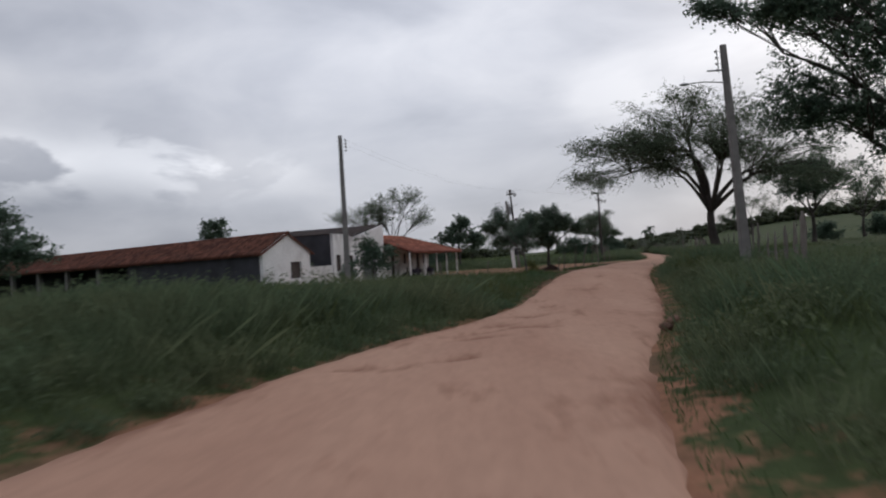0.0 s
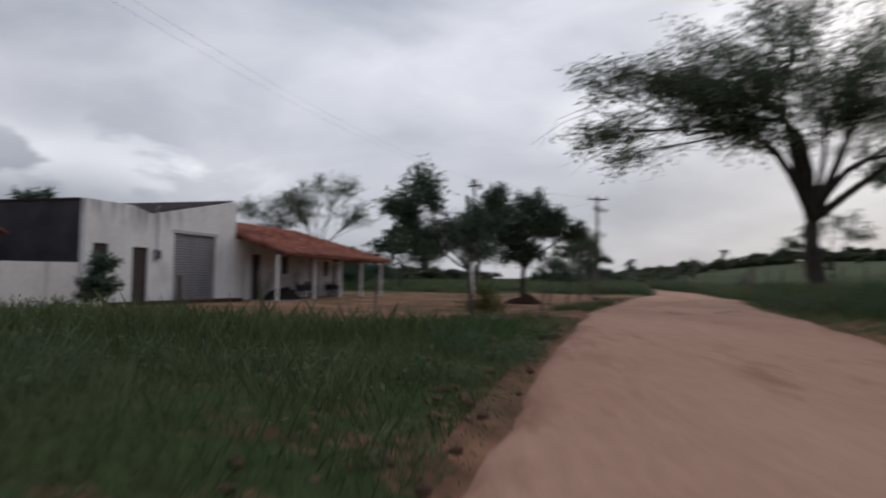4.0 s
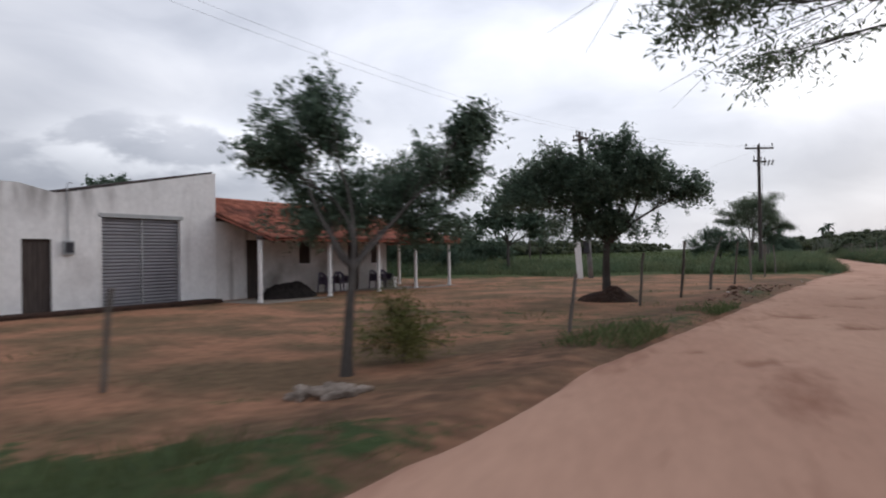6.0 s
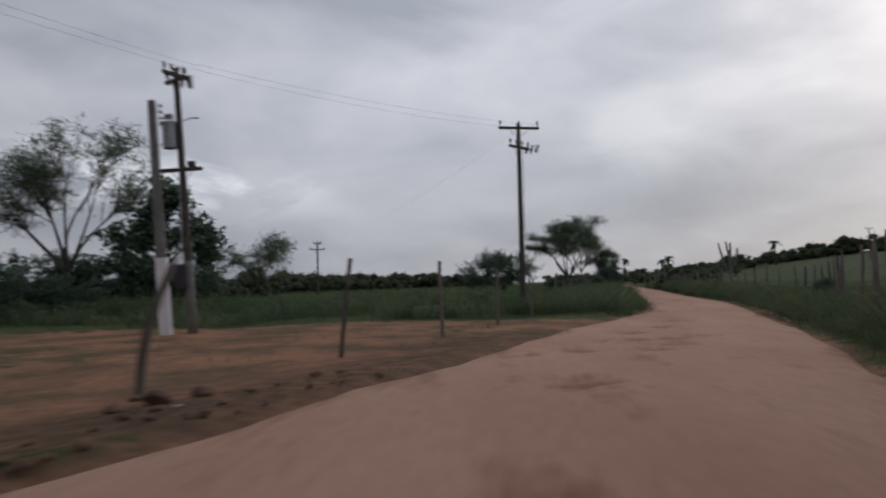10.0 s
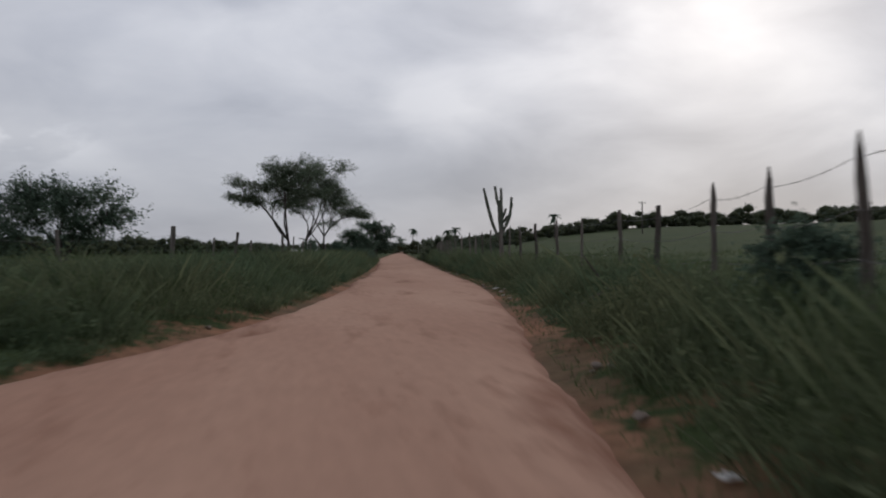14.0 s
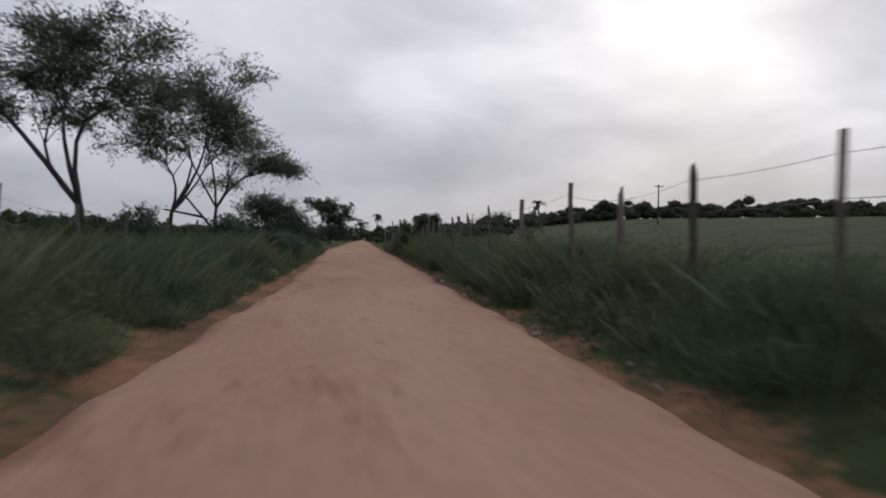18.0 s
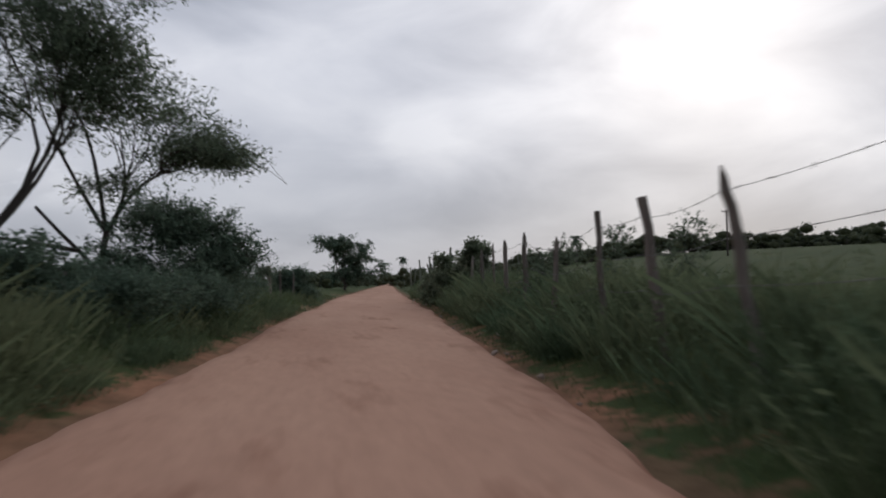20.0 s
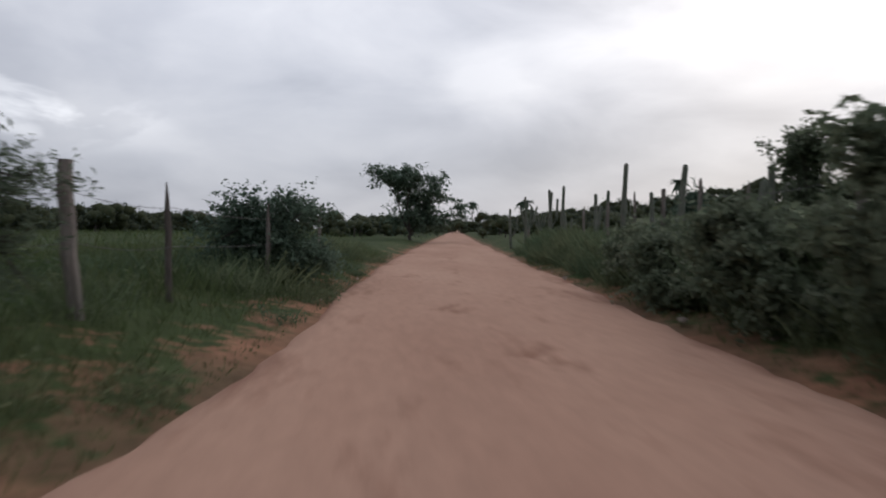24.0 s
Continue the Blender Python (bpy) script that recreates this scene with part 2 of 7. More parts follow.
def parapet_stains(m, dirt):
    """Soot-dark runs under the low stretch of the garage's parapet."""
    nt = m.node_tree
    N, L = nt.nodes.new, nt.links.new
    bs = nt.nodes["Principled BSDF"]
    tc, sp, mp, nz = N("ShaderNodeTexCoord"), N("ShaderNodeSeparateXYZ"), N("ShaderNodeMapping"), N("ShaderNodeTexNoise")
    L(tc.outputs["Object"], sp.inputs[0])
    L(tc.outputs["Object"], mp.inputs[0])
    mp.inputs["Scale"].default_value = (1, 1, 0.22)
    nz.inputs["Scale"].default_value, nz.inputs["Detail"].default_value = 2.6, 6.0
    L(mp.outputs[0], nz.inputs["Vector"])
    fac = None
    for socket, lo, hi, a, b in ((sp.outputs[2], 2.45, 3.45, 0.0, 1.0), (sp.outputs[0], -3.4, -4.4, 0.0, 1.0), (nz.outputs["Fac"], 0.42, 0.62, 0.0, 0.75)):
        mr = N("ShaderNodeMapRange")
        for k, v in zip((1, 2, 3, 4), (lo, hi, a, b)):
            mr.inputs[k].default_value = v
        L(socket, mr.inputs[0])
        if fac is None:
            fac = mr.outputs[0]
        else:
            mu = N("ShaderNodeMath")
            mu.operation = "MULTIPLY"
            L(fac, mu.inputs[0])
            L(mr.outputs[0], mu.inputs[1])
            fac = mu.outputs[0]
    mx = N("ShaderNodeMixRGB")
    L(fac, mx.inputs[0])
    L(bs.inputs["Base Color"].links[0].from_socket, mx.inputs[1])
    mx.inputs[2].default_value = (*dirt, 1)
    L(mx.outputs[0], bs.inputs["Base Color"])


parapet_stains(M_GARAGE, (0.24, 0.22, 0.215))
# real stains on the low wall; doubles as painted shade on the porch wall
M_STAINED_SHADED = weathered_wall("stained_shaded_lime_wall", (0.76, 0.74, 0.73), (0.26, 0.235, 0.22), 1.5)
M_DARKROOF = mat("blackened_roof_sheet", (0.075, 0.055, 0.05), 0.9, (0.045, 0.038, 0.038), 1.3, fine=0.4, bump=0.4)
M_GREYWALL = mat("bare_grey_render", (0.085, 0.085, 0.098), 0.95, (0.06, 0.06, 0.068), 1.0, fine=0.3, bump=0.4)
M_TILE = mat("clay_roof_tiles", (0.36, 0.135, 0.092), 0.85, (0.15, 0.068, 0.055), 0.8, (0.5, 0.68), fine=0.45, fine_scale=9.0, bump=0.4, island=0.38, per_object=0.38)
M_OLDTILE = mat("old_clay_tiles", (0.24, 0.105, 0.075), 0.9, (0.15, 0.075, 0.06), 1.1, fine=0.5, fine_scale=8.0, bump=0.4, island=0.35, per_object=0.3)
M_CONCRETE = mat("grey_concrete", (0.27, 0.255, 0.245), 0.9, (0.19, 0.18, 0.175), 2.0, fine=0.3, bump=0.3, per_object=0.1)
M_POLEWOOD = mat("dark_pole_wood", (0.085, 0.075, 0.072), 0.9, (0.13, 0.11, 0.10), 2.0, fine=0.4, bump=0.5, stretch=(1, 1, 0.1))
M_SHUTTER = mat("grey_steel_shutter", (0.27, 0.265, 0.29), 0.6, (0.22, 0.215, 0.235), 1.2, fine=0.15, metal=0.3)
M_DARKWOOD = mat("dark_brown_door_wood", (0.105, 0.086, 0.078), 0.7, (0.068, 0.055, 0.052), 3.0, fine=0.4, stretch=(6, 6, 0.6))
M_FLOOR = mat("worn_cement", (0.30, 0.27, 0.24), 0.9, (0.22, 0.19, 0.165), 1.5, fine=0.3, bump=0.3)
M_PURPLE = mat("purple_plastic", (0.075, 0.058, 0.098), 0.5, (0.06, 0.046, 0.08), 3.0)
M_CACTUS = mat("cactus_skin", (0.135, 0.162, 0.125), 0.75, (0.20, 0.20, 0.168), 3.0, fine=0.4, fine_scale=30.0, bump=0.4)
M_STONE = mat("pale_stone", (0.34, 0.29, 0.25), 0.9, (0.24, 0.19, 0.16), 6.0, fine=0.4, bump=0.6, per_object=0.3, island=0.3)
M_RUBBLE = mat("reddish_rubble", (0.22, 0.14, 0.105), 0.95, (0.13, 0.08, 0.062), 6.0, fine=0.4, bump=0.6, per_object=0.35, island=0.3)
M_WIRE = mat("galvanised_wire", (0.14, 0.14, 0.145), 0.6, (0.10, 0.09, 0.085), 3.0, metal=0.4)
M_LITTER = mat("white_litter", (0.68, 0.67, 0.66), 0.6, (0.52, 0.50, 0.48), 8.0, per_object=0.2)
M_EARTH = mat("dark_loose_earth", (0.075, 0.045, 0.035), 0.97, (0.045, 0.03, 0.025), 4.0, fine=0.6, fine_scale=25.0, bump=0.9, bump_scale=20.0)
M_COALY = mat("black_loose_heap", (0.034, 0.029, 0.028), 0.97, (0.02, 0.018, 0.018), 5.0, fine=0.6, fine_scale=25.0, bump=0.9, bump_scale=20.0)
M_INSUL = mat("brown_porcelain", (0.07, 0.05, 0.045), 0.3, (0.05, 0.04, 0.038), 5.0)
M_STEEL = mat("painted_steel", (0.40, 0.41, 0.42), 0.5, (0.33, 0.34, 0.35), 3.0, metal=0.4)

# ---- the plan ----
ROAD_Z = ((-60, 0.3), (2, 0.17), (10, -0.05), (23, -0.25), (26, -0.14), (31, 0.08), (36, 0.26), (46, 0.16), (52, 0.08), (63, 0.07), (74, -0.18),
          (100, -0.12), (116, -0.15), (125, -0.06), (140, 0.1), (170, 0.15), (260, 0.5), (900, 3.0))
ROAD_L = ((-60, -8.0), (0, 0.3), (8, 0.75), (11, 1.35), (13, 2.0), (18, 3.9), (24, 5.3), (30, 6.4), (36, 7.9), (40, 8.9), (47, 10.5), (56, 13.5), (60, 14.5),
          (65, 16.5), (70, 17.6), (74, 18.6), (80, 20.9), (85, 23.4), (91, 25.1), (105, 27.3), (125, 30.2), (138, 32.0), (148, 33.3), (165, 35.0), (200, 40.2), (300, 55.0), (900, 145.0))
ROAD_R = ((-60, -3.0), (0, 4.1), (8, 5.2), (13, 6.5), (18, 8.0), (24, 9.3), (32, 10.9), (36, 12.0), (47, 15.6), (56, 18.8), (60, 20.4),
          (65, 22.3), (70, 24.0), (77, 26.0), (85, 27.9), (93, 29.9), (105, 31.8), (125, 34.6), (138, 36.2), (142, 36.9), (148, 37.8), (165, 40.0), (200, 45.0), (300, 59.5), (900, 149.0))


def smooth_curve(table, y, reach=3.0):
    ys, vs = zip(*table)
    y = np.asarray(y, float)
    return sum(np.interp(y + k * reach, ys, vs) for k in (-1, -0.5, 0, 0.5, 1)) / 5


def step01(t):
    t = np.clip(t, 0, 1)
    return t * t * (3 - 2 * t)


def wavy(x, y, s, seed=0.0):
    """Cheap rolling noise in -1..1."""
    return (np.sin(x * 1.3 / s + 1.7 * np.sin(y / s + seed) + seed) + np.sin(y * 1.1 / s + 1.3 * np.sin(x * 0.8 / s - seed) + 2 * seed)) / 2


HOUSE_AT, HOUSE_TURN = Vector((-4.64, 56.35, 0.0)), math.degrees(math.atan2(0.968, 0.25))


def house_sp(x, y):
    """Along and out from the line of the house fronts."""
    dx, dy = x - HOUSE_AT.x, y - HOUSE_AT.y
    return dx * 0.25 + dy * 0.968, dx * 0.968 - dy * 0.25


def side(x, y):
    """How far off the road: negative to its left, positive to its right, nought on it."""
    left, right = smooth_curve(ROAD_L, y), smooth_curve(ROAD_R, y)
    return np.where(x < left, (x - left) * 0.95, np.where(x > right, (x - right) * 0.95, 0.0))


def yard_share(x, y):
    """1 on the bare yard before the houses, 0 outside it."""
    d, (s, p) = -side(x, y), house_sp(x, y)
    front = step01((y - 39.2 - 0.05 * (6 - x) + 0.5 * wavy(x, y, 1.0, 0.4)) / 1.8) * step01((82.0 - 0.3 * (14 - np.minimum(x, 14)) - y) / 3.0)
    return front * step01((p + 9) / 2.0) * step01((d + 0.35 - 1.6 * np.maximum(0, wavy(y, x, 2.4, 0.9) - 0.25)) / 0.6) * step01((x + 16) / 4)


def ground_z(x, y):
    x, y = np.asarray(x, float), np.asarray(y, float)
    d = side(x, y)
    base = smooth_curve(ROAD_Z, y)
    r, l = np.maximum(d, 0), np.maximum(-d, 0)
    right = (0.45 * step01((r - 0.4) / 1.8) + (0.048 - 0.018 * step01((y - 95) / 50)) * np.clip(r - 4, 0, 170) + 0.026 * np.clip(y - 150, 0, 260) * step01((r - 30) / 60)
             + 0.07 * np.clip(r - 13, 0, 38) * step01((y - 70) / 45) + 0.06 * wavy(x, y, 2.3, 0.4) * step01(r / 2))
    yard = np.maximum(yard_share(x, y), step01((y - 33.5) / 6) * step01((46 - y) / 4) * step01(x / 3) * step01((l - 0.3) / 1.5))
    left = ((0.35 - 0.22 * step01((y - 20) / 6) * step01((88 - y) / 6)) * step01((l - 0.3) / 1.6) + 0.09 * wavy(x, y, 2.6, 1.1) * step01(l / 2)) * (1 - yard)
    left = left + (0.35 * step01((l - 1.5) / 4) * step01((24 - y) / 8) * step01((y + 4) / 6)) * (1 - yard)
    flat = step01((l - 0.2) / 3.2)
    zl = base * (1 - flat * yard) + (-0.12) * flat * yard + left + 0.03 * wavy(x, y, 1.4, 2.0) * yard * step01(l / 2)
    far = step01((l - 60) / 200) * 1.0
    return np.where(d > 0, base + right, zl + far)


def mesh_object(name, verts, faces, material, parent=None, label="", smooth=False):
    """A mesh from arrays: verts n x 3, faces n x k with one k."""
    verts, faces = np.asarray(verts, np.float32), np.asarray(faces, np.int32)
    me = bpy.data.meshes.new(name)
    k = faces.shape[1]
    me.vertices.add(len(verts))
    me.vertices.foreach_set("co", verts.ravel())
    me.loops.add(faces.size)
    me.loops.foreach_set("vertex_index", faces.ravel())
    me.polygons.add(len(faces))
    me.polygons.foreach_set("loop_start", np.arange(0, faces.size, k, dtype=np.int32))
    if smooth:
        me.polygons.foreach_set("use_smooth", np.ones(len(faces), bool))
    me.update(calc_edges=True)
    me.validate()
    me.materials.append(material)
    ob = new(name, me)
    ob.parent = parent
    if label:
        tagged(ob, label)
    return ob


def part(name, bm, material, parent=None, label="", smooth=False):
    """Links a bmesh as one mesh object under a thing or a part."""
    me = bpy.data.meshes.new(name)
    bm.normal_update()
    bm.to_mesh(me)
    bm.free()
    if smooth:
        me.polygons.foreach_set("use_smooth", np.ones(len(me.polygons), bool))
    me.materials.append(material)
    ob = new(name, me)
    ob.parent = parent
    if label:
        tagged(ob, label)
    return ob


def thing(name, m, label, category, group="", kind=""):
    ob = new(name)
    ob.matrix_world = m
    ob.empty_display_size = 0.2
    return tagged(ob, label, category, group, kind)


def box(bm, x0, x1, y0, y1, z0, z1, bevel=0.0):
    made = bmesh.ops.create_cube(bm, size=1.0, matrix=Matrix.Translation(((x0 + x1) / 2, (y0 + y1) / 2, (z0 + z1) / 2)) @ Matrix.Diagonal((x1 - x0, y1 - y0, z1 - z0, 1)))
    if bevel:
        edges = list({e for v in made["verts"] for e in v.link_edges})
        bmesh.ops.bevel(bm, geom=edges, offset=bevel, segments=1, affect="EDGES")
    return bm


def boxed(*a, bevel=0.0):
    return box(bmesh.new(), *a, bevel=bevel)


def tubes(segments, sides=6):
    """Tapered tubes: rows of (p0, p1, r0, r1). Returns verts and quads."""
    seg = np.array([(*a, *b, r, s) for a, b, r, s in segments], float)
    p0, p1, r0, r1 = seg[:, :3], seg[:, 3:6], seg[:, 6], seg[:, 7]
    ax = p1 - p0
    ax /= np.maximum(np.linalg.norm(ax, axis=1, keepdims=True), 1e-6)
    ref = np.where(np.abs(ax[:, 2:3]) > 0.9, (1.0, 0, 0), (0, 0, 1.0))
    u = np.cross(ax, ref)
    u /= np.linalg.norm(u, axis=1, keepdims=True)
    v = np.cross(ax, u)
    a = np.arange(sides) * 2 * np.pi / sides
    ring = u[:, None] * np.cos(a)[:, None] + v[:, None] * np.sin(a)[:, None]
    verts = np.concatenate([p0[:, None] + ring * r0[:, None, None], p1[:, None] + ring * r1[:, None, None]], 1)
    k = np.arange(sides)
    quad = np.stack([k, (k + 1) % sides, sides + (k + 1) % sides, sides + k], 1)
    faces = (np.arange(len(seg)) * 2 * sides)[:, None, None] + quad
    return verts.reshape(-1, 3), faces.reshape(-1, 4)


def tube_path(points, radii, sides=8, wobble=0.0, rng=None, cap=True):
    """One continuous tapered tube as a bmesh."""
    bm = bmesh.new()
    rings = []
    pts = [Vector(p) for p in points]
    for i, p in enumerate(pts):
        ax = (pts[min(i + 1, len(pts) - 1)] - pts[max(i - 1, 0)]).normalized()
        ref = Vector((1, 0, 0)) if abs(ax.z) > 0.9 else Vector((0, 0, 1))
        u = ax.cross(ref).normalized()
        v = ax.cross(u)
        ring = []
        for k in range(sides):
            a = 2 * math.pi * k / sides
            r = radii[i] * (1 + (rng.uniform(-wobble, wobble) if rng else 0))
            ring.append(bm.verts.new(p + (u * math.cos(a) + v * math.sin(a)) * r))
        rings.append(ring)
    for a, b in zip(rings, rings[1:]):
        for k in range(sides):
            bm.faces.new((a[k], a[(k + 1) % sides], b[(k + 1) % sides], b[k]))
    if cap:
        bm.faces.new(rings[0][::-1])
        bm.faces.new(rings[-1])
    bmesh.ops.recalc_face_normals(bm, faces=bm.faces)
    return bm


# ---- ground and road ----
def graded(near, step, far, growth):
    v, out = 0.0, [0.0]
    while v < far:
        step = step if v < near else step * growth
        v += step
        out.append(v)
    return out


def build_ground():
    off = graded(14, 0.6, 1400, 1.16)
    ys = [-y for y in graded(6, 1.0, 700, 1.35)[:0:-1]] + list(np.arange(0, 190, 0.8)) + [190 + y for y in graded(4, 1.0, 1800, 1.14)]
    cols = [-o for o in off[:0:-1]] + [-0.0, 0.25, 0.5, 0.75, 1.0] + off[1:]
    ys = np.array(ys)
    left, right = smooth_curve(ROAD_L, ys), smooth_curve(ROAD_R, ys)
    n0 = len(off) - 1
    X = np.empty((len(ys), len(cols)))
    for j, c in enumerate(cols):
        X[:, j] = left + c if j < n0 else (left + (right - left) * c if j < n0 + 5 else right + c)
    Y = np.repeat(ys[:, None], len(cols), 1)
    Z = ground_z(X, Y)
    on_road = (np.arange(len(cols)) >= n0) & (np.arange(len(cols)) < n0 + 5)
    Z[:, on_road] -= 0.10
    idx = np.arange(X.size).reshape(X.shape)
    faces = np.stack([idx[:-1, :-1], idx[:-1, 1:], idx[1:, 1:], idx[1:, :-1]], -1).reshape(-1, 4)
    ob = mesh_object("ground", np.stack([X, Y, Z], -1).reshape(-1, 3), faces, M_GROUND, smooth=True)
    soil = np.maximum(yard_share(X, Y) * (0.98 - 0.3 * step01((wavy(X, Y, 3.0, 0.3) - 0.1) / 0.6)), np.exp(-np.abs(side(X, Y)) / 0.55) * 0.9)
    soil = np.maximum(soil, 0.75 * np.exp(-np.abs(side(X, Y)) / 1.3) * (Y > 25) * (Y < 42))
    soil = np.maximum(soil, 0.9 * np.exp(-np.abs(side(X, Y)) / 1.0) * (Y > 76) * (Y < 90) * (X > right[:, None]))
    soil = np.maximum(soil, 0.9 * np.exp(-np.abs(side(X, Y)) / 0.9) * (Y > 138) * (Y < 156))
    at = ob.data.attributes.new("soil", "FLOAT", "POINT")
    at.data.foreach_set("value", soil.ravel().astype(np.float32))
    damp = np.exp(-((np.abs(side(X, Y)) - 1.2) / 1.4) ** 2) * (Y > 24) * (Y < 74) * (X < left[:, None] + 0.5)
    at = ob.data.attributes.new("damp", "FLOAT", "POINT")
    at.data.foreach_set("value", damp.ravel().astype(np.float32))
    tagged(ob, "grassy red soil with a bare trodden yard and raised roadside banks", "ground", kind="structure")
    return ob


# worn hollows: along, across, half length, half width
ROAD_HOLES = ((10.5, 2.2, 0.3, 0.45), (10.9, 3.4, 0.25, 0.35), (13.5, 3.7, 0.3, 0.5), (14.9, 4.9, 0.35, 0.4), (14.6, 3.7, 0.3, 0.5), (17.8, 5.0, 0.4, 0.5),
              (67.5, 20.0, 0.45, 0.5), (68.6, 20.5, 0.5, 0.45), (70.7, 21.2, 0.6, 0.5), (67.6, 18.7, 0.5, 0.35), (78.7, 22.9, 0.9, 0.5), (70.8, 19.6, 0.5, 0.3), (73.2, 20.6, 0.7, 0.4),
              (72.0, 22.3, 0.6, 0.4), (75.4, 21.9, 0.7, 0.4), (52.5, 14.8, 0.5, 0.4), (55.5, 15.6, 0.6, 0.35), (62.8, 18.2, 0.5, 0.4), (50.0, 13.0, 0.45, 0.35),
              (58.5, 17.6, 0.6, 0.3), (47.6, 13.4, 0.4, 0.4), (137.2, 34.6, 0.3, 0.25), (146.0, 35.6, 0.7, 0.25), (149.5, 35.2, 0.6, 0.25))


def build_road():
    ys = np.concatenate([np.arange(-40, 0, 1.0), np.arange(0, 190, 0.3), np.geomspace(190, 900, 60)])
    left, right = smooth_curve(ROAD_L, ys), smooth_curve(ROAD_R, ys)
    rng = np.random.RandomState(3)
    left = left - 0.18 + 0.32 * step01((ys - 74) / 6) * step01((136 - ys) / 6) + np.convolve(rng.normal(0, 0.10, len(ys) + 8), np.ones(9) / 4.5, "valid")
    right = right + 0.18 + np.convolve(rng.normal(0, 0.10, len(ys) + 8), np.ones(9) / 4.5, "valid")
    t = np.linspace(0, 1, 25)
    X = left[:, None] + (right - left)[:, None] * t
    Y = np.repeat(ys[:, None], len(t), 1)
    Z = np.repeat(smooth_curve(ROAD_Z, ys)[:, None], len(t), 1)
    crown = 0.05 * (1 - (2 * t - 1) ** 2)
    rut = -0.025 * (np.exp(-((t - 0.3) / 0.06) ** 2) + np.exp(-((t - 0.68) / 0.06) ** 2))
    holes = np.zeros_like(X)
    for k in range(120):
        hy, ht = rng.uniform(2, 175), rng.uniform(0.12, 0.8)
        if 60 < hy < 86 or 14 < hy < 24 or 40 < hy < 56 or rng.rand() < 0.25:
            holes -= rng.uniform(0.012, 0.035) * np.exp(-((Y - hy) / rng.uniform(0.25, 0.7)) ** 2 - ((t - ht) / rng.uniform(0.04, 0.09)) ** 2)
    stain = np.clip(-holes / 0.035, 0, 1) * 0.75
    for hy, hx, ry, rx in ROAD_HOLES:
        g = np.exp(-((Y - hy) / ry) ** 2 - ((X - hx - 0.15 * np.sin(7 * Y)) / rx) ** 2)
        holes -= 0.05 * g
        stain = np.maximum(stain, 0.95 * g)
    stain = np.maximum(stain, 0.85 * np.exp(-np.minimum(t, 1 - t) / 0.075) * (0.75 + 0.45 * wavy(X, Y, 0.8, 1.4)))
    stain = np.maximum(stain, 0.34 * np.exp(-((t - 0.5 - 0.05 * np.sin(Y / 9)) / 0.05) ** 2) * (0.6 + 0.6 * wavy(X, Y, 1.3, 2.2)))
    Z = Z + crown + rut + holes + 0.008 * wavy(X, Y, 0.9, 0.9) + rng.normal(0, 0.0015, X.shape)
    Z[:, 0] -= 0.12
    Z[:, -1] -= 0.12
    idx = np.arange(X.size).reshape(X.shape)
    faces = np.stack([idx[:-1, :-1], idx[:-1, 1:], idx[1:, 1:], idx[1:, :-1]], -1).reshape(-1, 4)
    ob = mesh_object("road", np.stack([X, Y, Z], -1).reshape(-1, 3), faces, M_ROAD, smooth=True)
    at = ob.data.attributes.new("soil", "FLOAT", "POINT")
    at.data.foreach_set("value", stain.ravel().astype(np.float32))
    tagged(ob, "packed reddish dirt road with ruts and shallow potholes", "road", kind="structure")


build_ground()
build_road()


# ---- plants ----
def leaf_quads(centres, size, rng, aspect=0.45, lift=0.5, axis=None, comb=0.0):
    """A leaf on every centre: a bent rhombus. axis, comb: the twigs' ways, and how far the leaves lie along them."""
    n = len(centres)
    nrm = rng.normal(0, 1, (n, 3))
    nrm[:, 2] = np.abs(nrm[:, 2]) + lift
    nrm /= np.linalg.norm(nrm, axis=1, keepdims=True)
    a = np.cross(nrm, rng.normal(0, 1, (n, 3)))
    if axis is not None:
        a = a / np.maximum(np.linalg.norm(a, axis=1, keepdims=True), 1e-6) * (1 - comb) + axis * comb
        a -= nrm * (a * nrm).sum(1, keepdims=True)
    a /= np.maximum(np.linalg.norm(a, axis=1, keepdims=True), 1e-6)
    b = np.cross(nrm, a)
    s = size * rng.uniform(0.6, 1.35, (n, 1))
    v = np.stack([centres - a * s, centres - b * s * aspect + nrm * s * 0.12, centres + a * s, centres + b * s * aspect + nrm * s * 0.12], 1)
    return v.reshape(-1, 3), np.arange(4 * n).reshape(n, 4)


def grouped(points, count, rng, rounds=4):
    """k-means labels and centres."""
    count = max(1, min(count, len(points)))
    mid = points[rng.choice(len(points), count, replace=False)].copy()
    for _ in range(rounds):
        lab = ((points[:, None] - mid[None]) ** 2).sum(-1).argmin(1)
        for k in range(count):
            if (lab == k).any():
                mid[k] = points[lab == k].mean(0)
    return lab, mid


def bent(a, b, rng, bow=0.12, n=3):
    """Points on a bowed line from a to b."""
    a, b = np.asarray(a, float), np.asarray(b, float)
    side_way = rng.normal(0, 1, 3) * np.linalg.norm(b - a) * bow
    side_way[2] = abs(side_way[2])
    t = np.linspace(0, 1, n + 1)[:, None]
    return a + (b - a) * t + side_way * (4 * t * (1 - t)) * 0.5


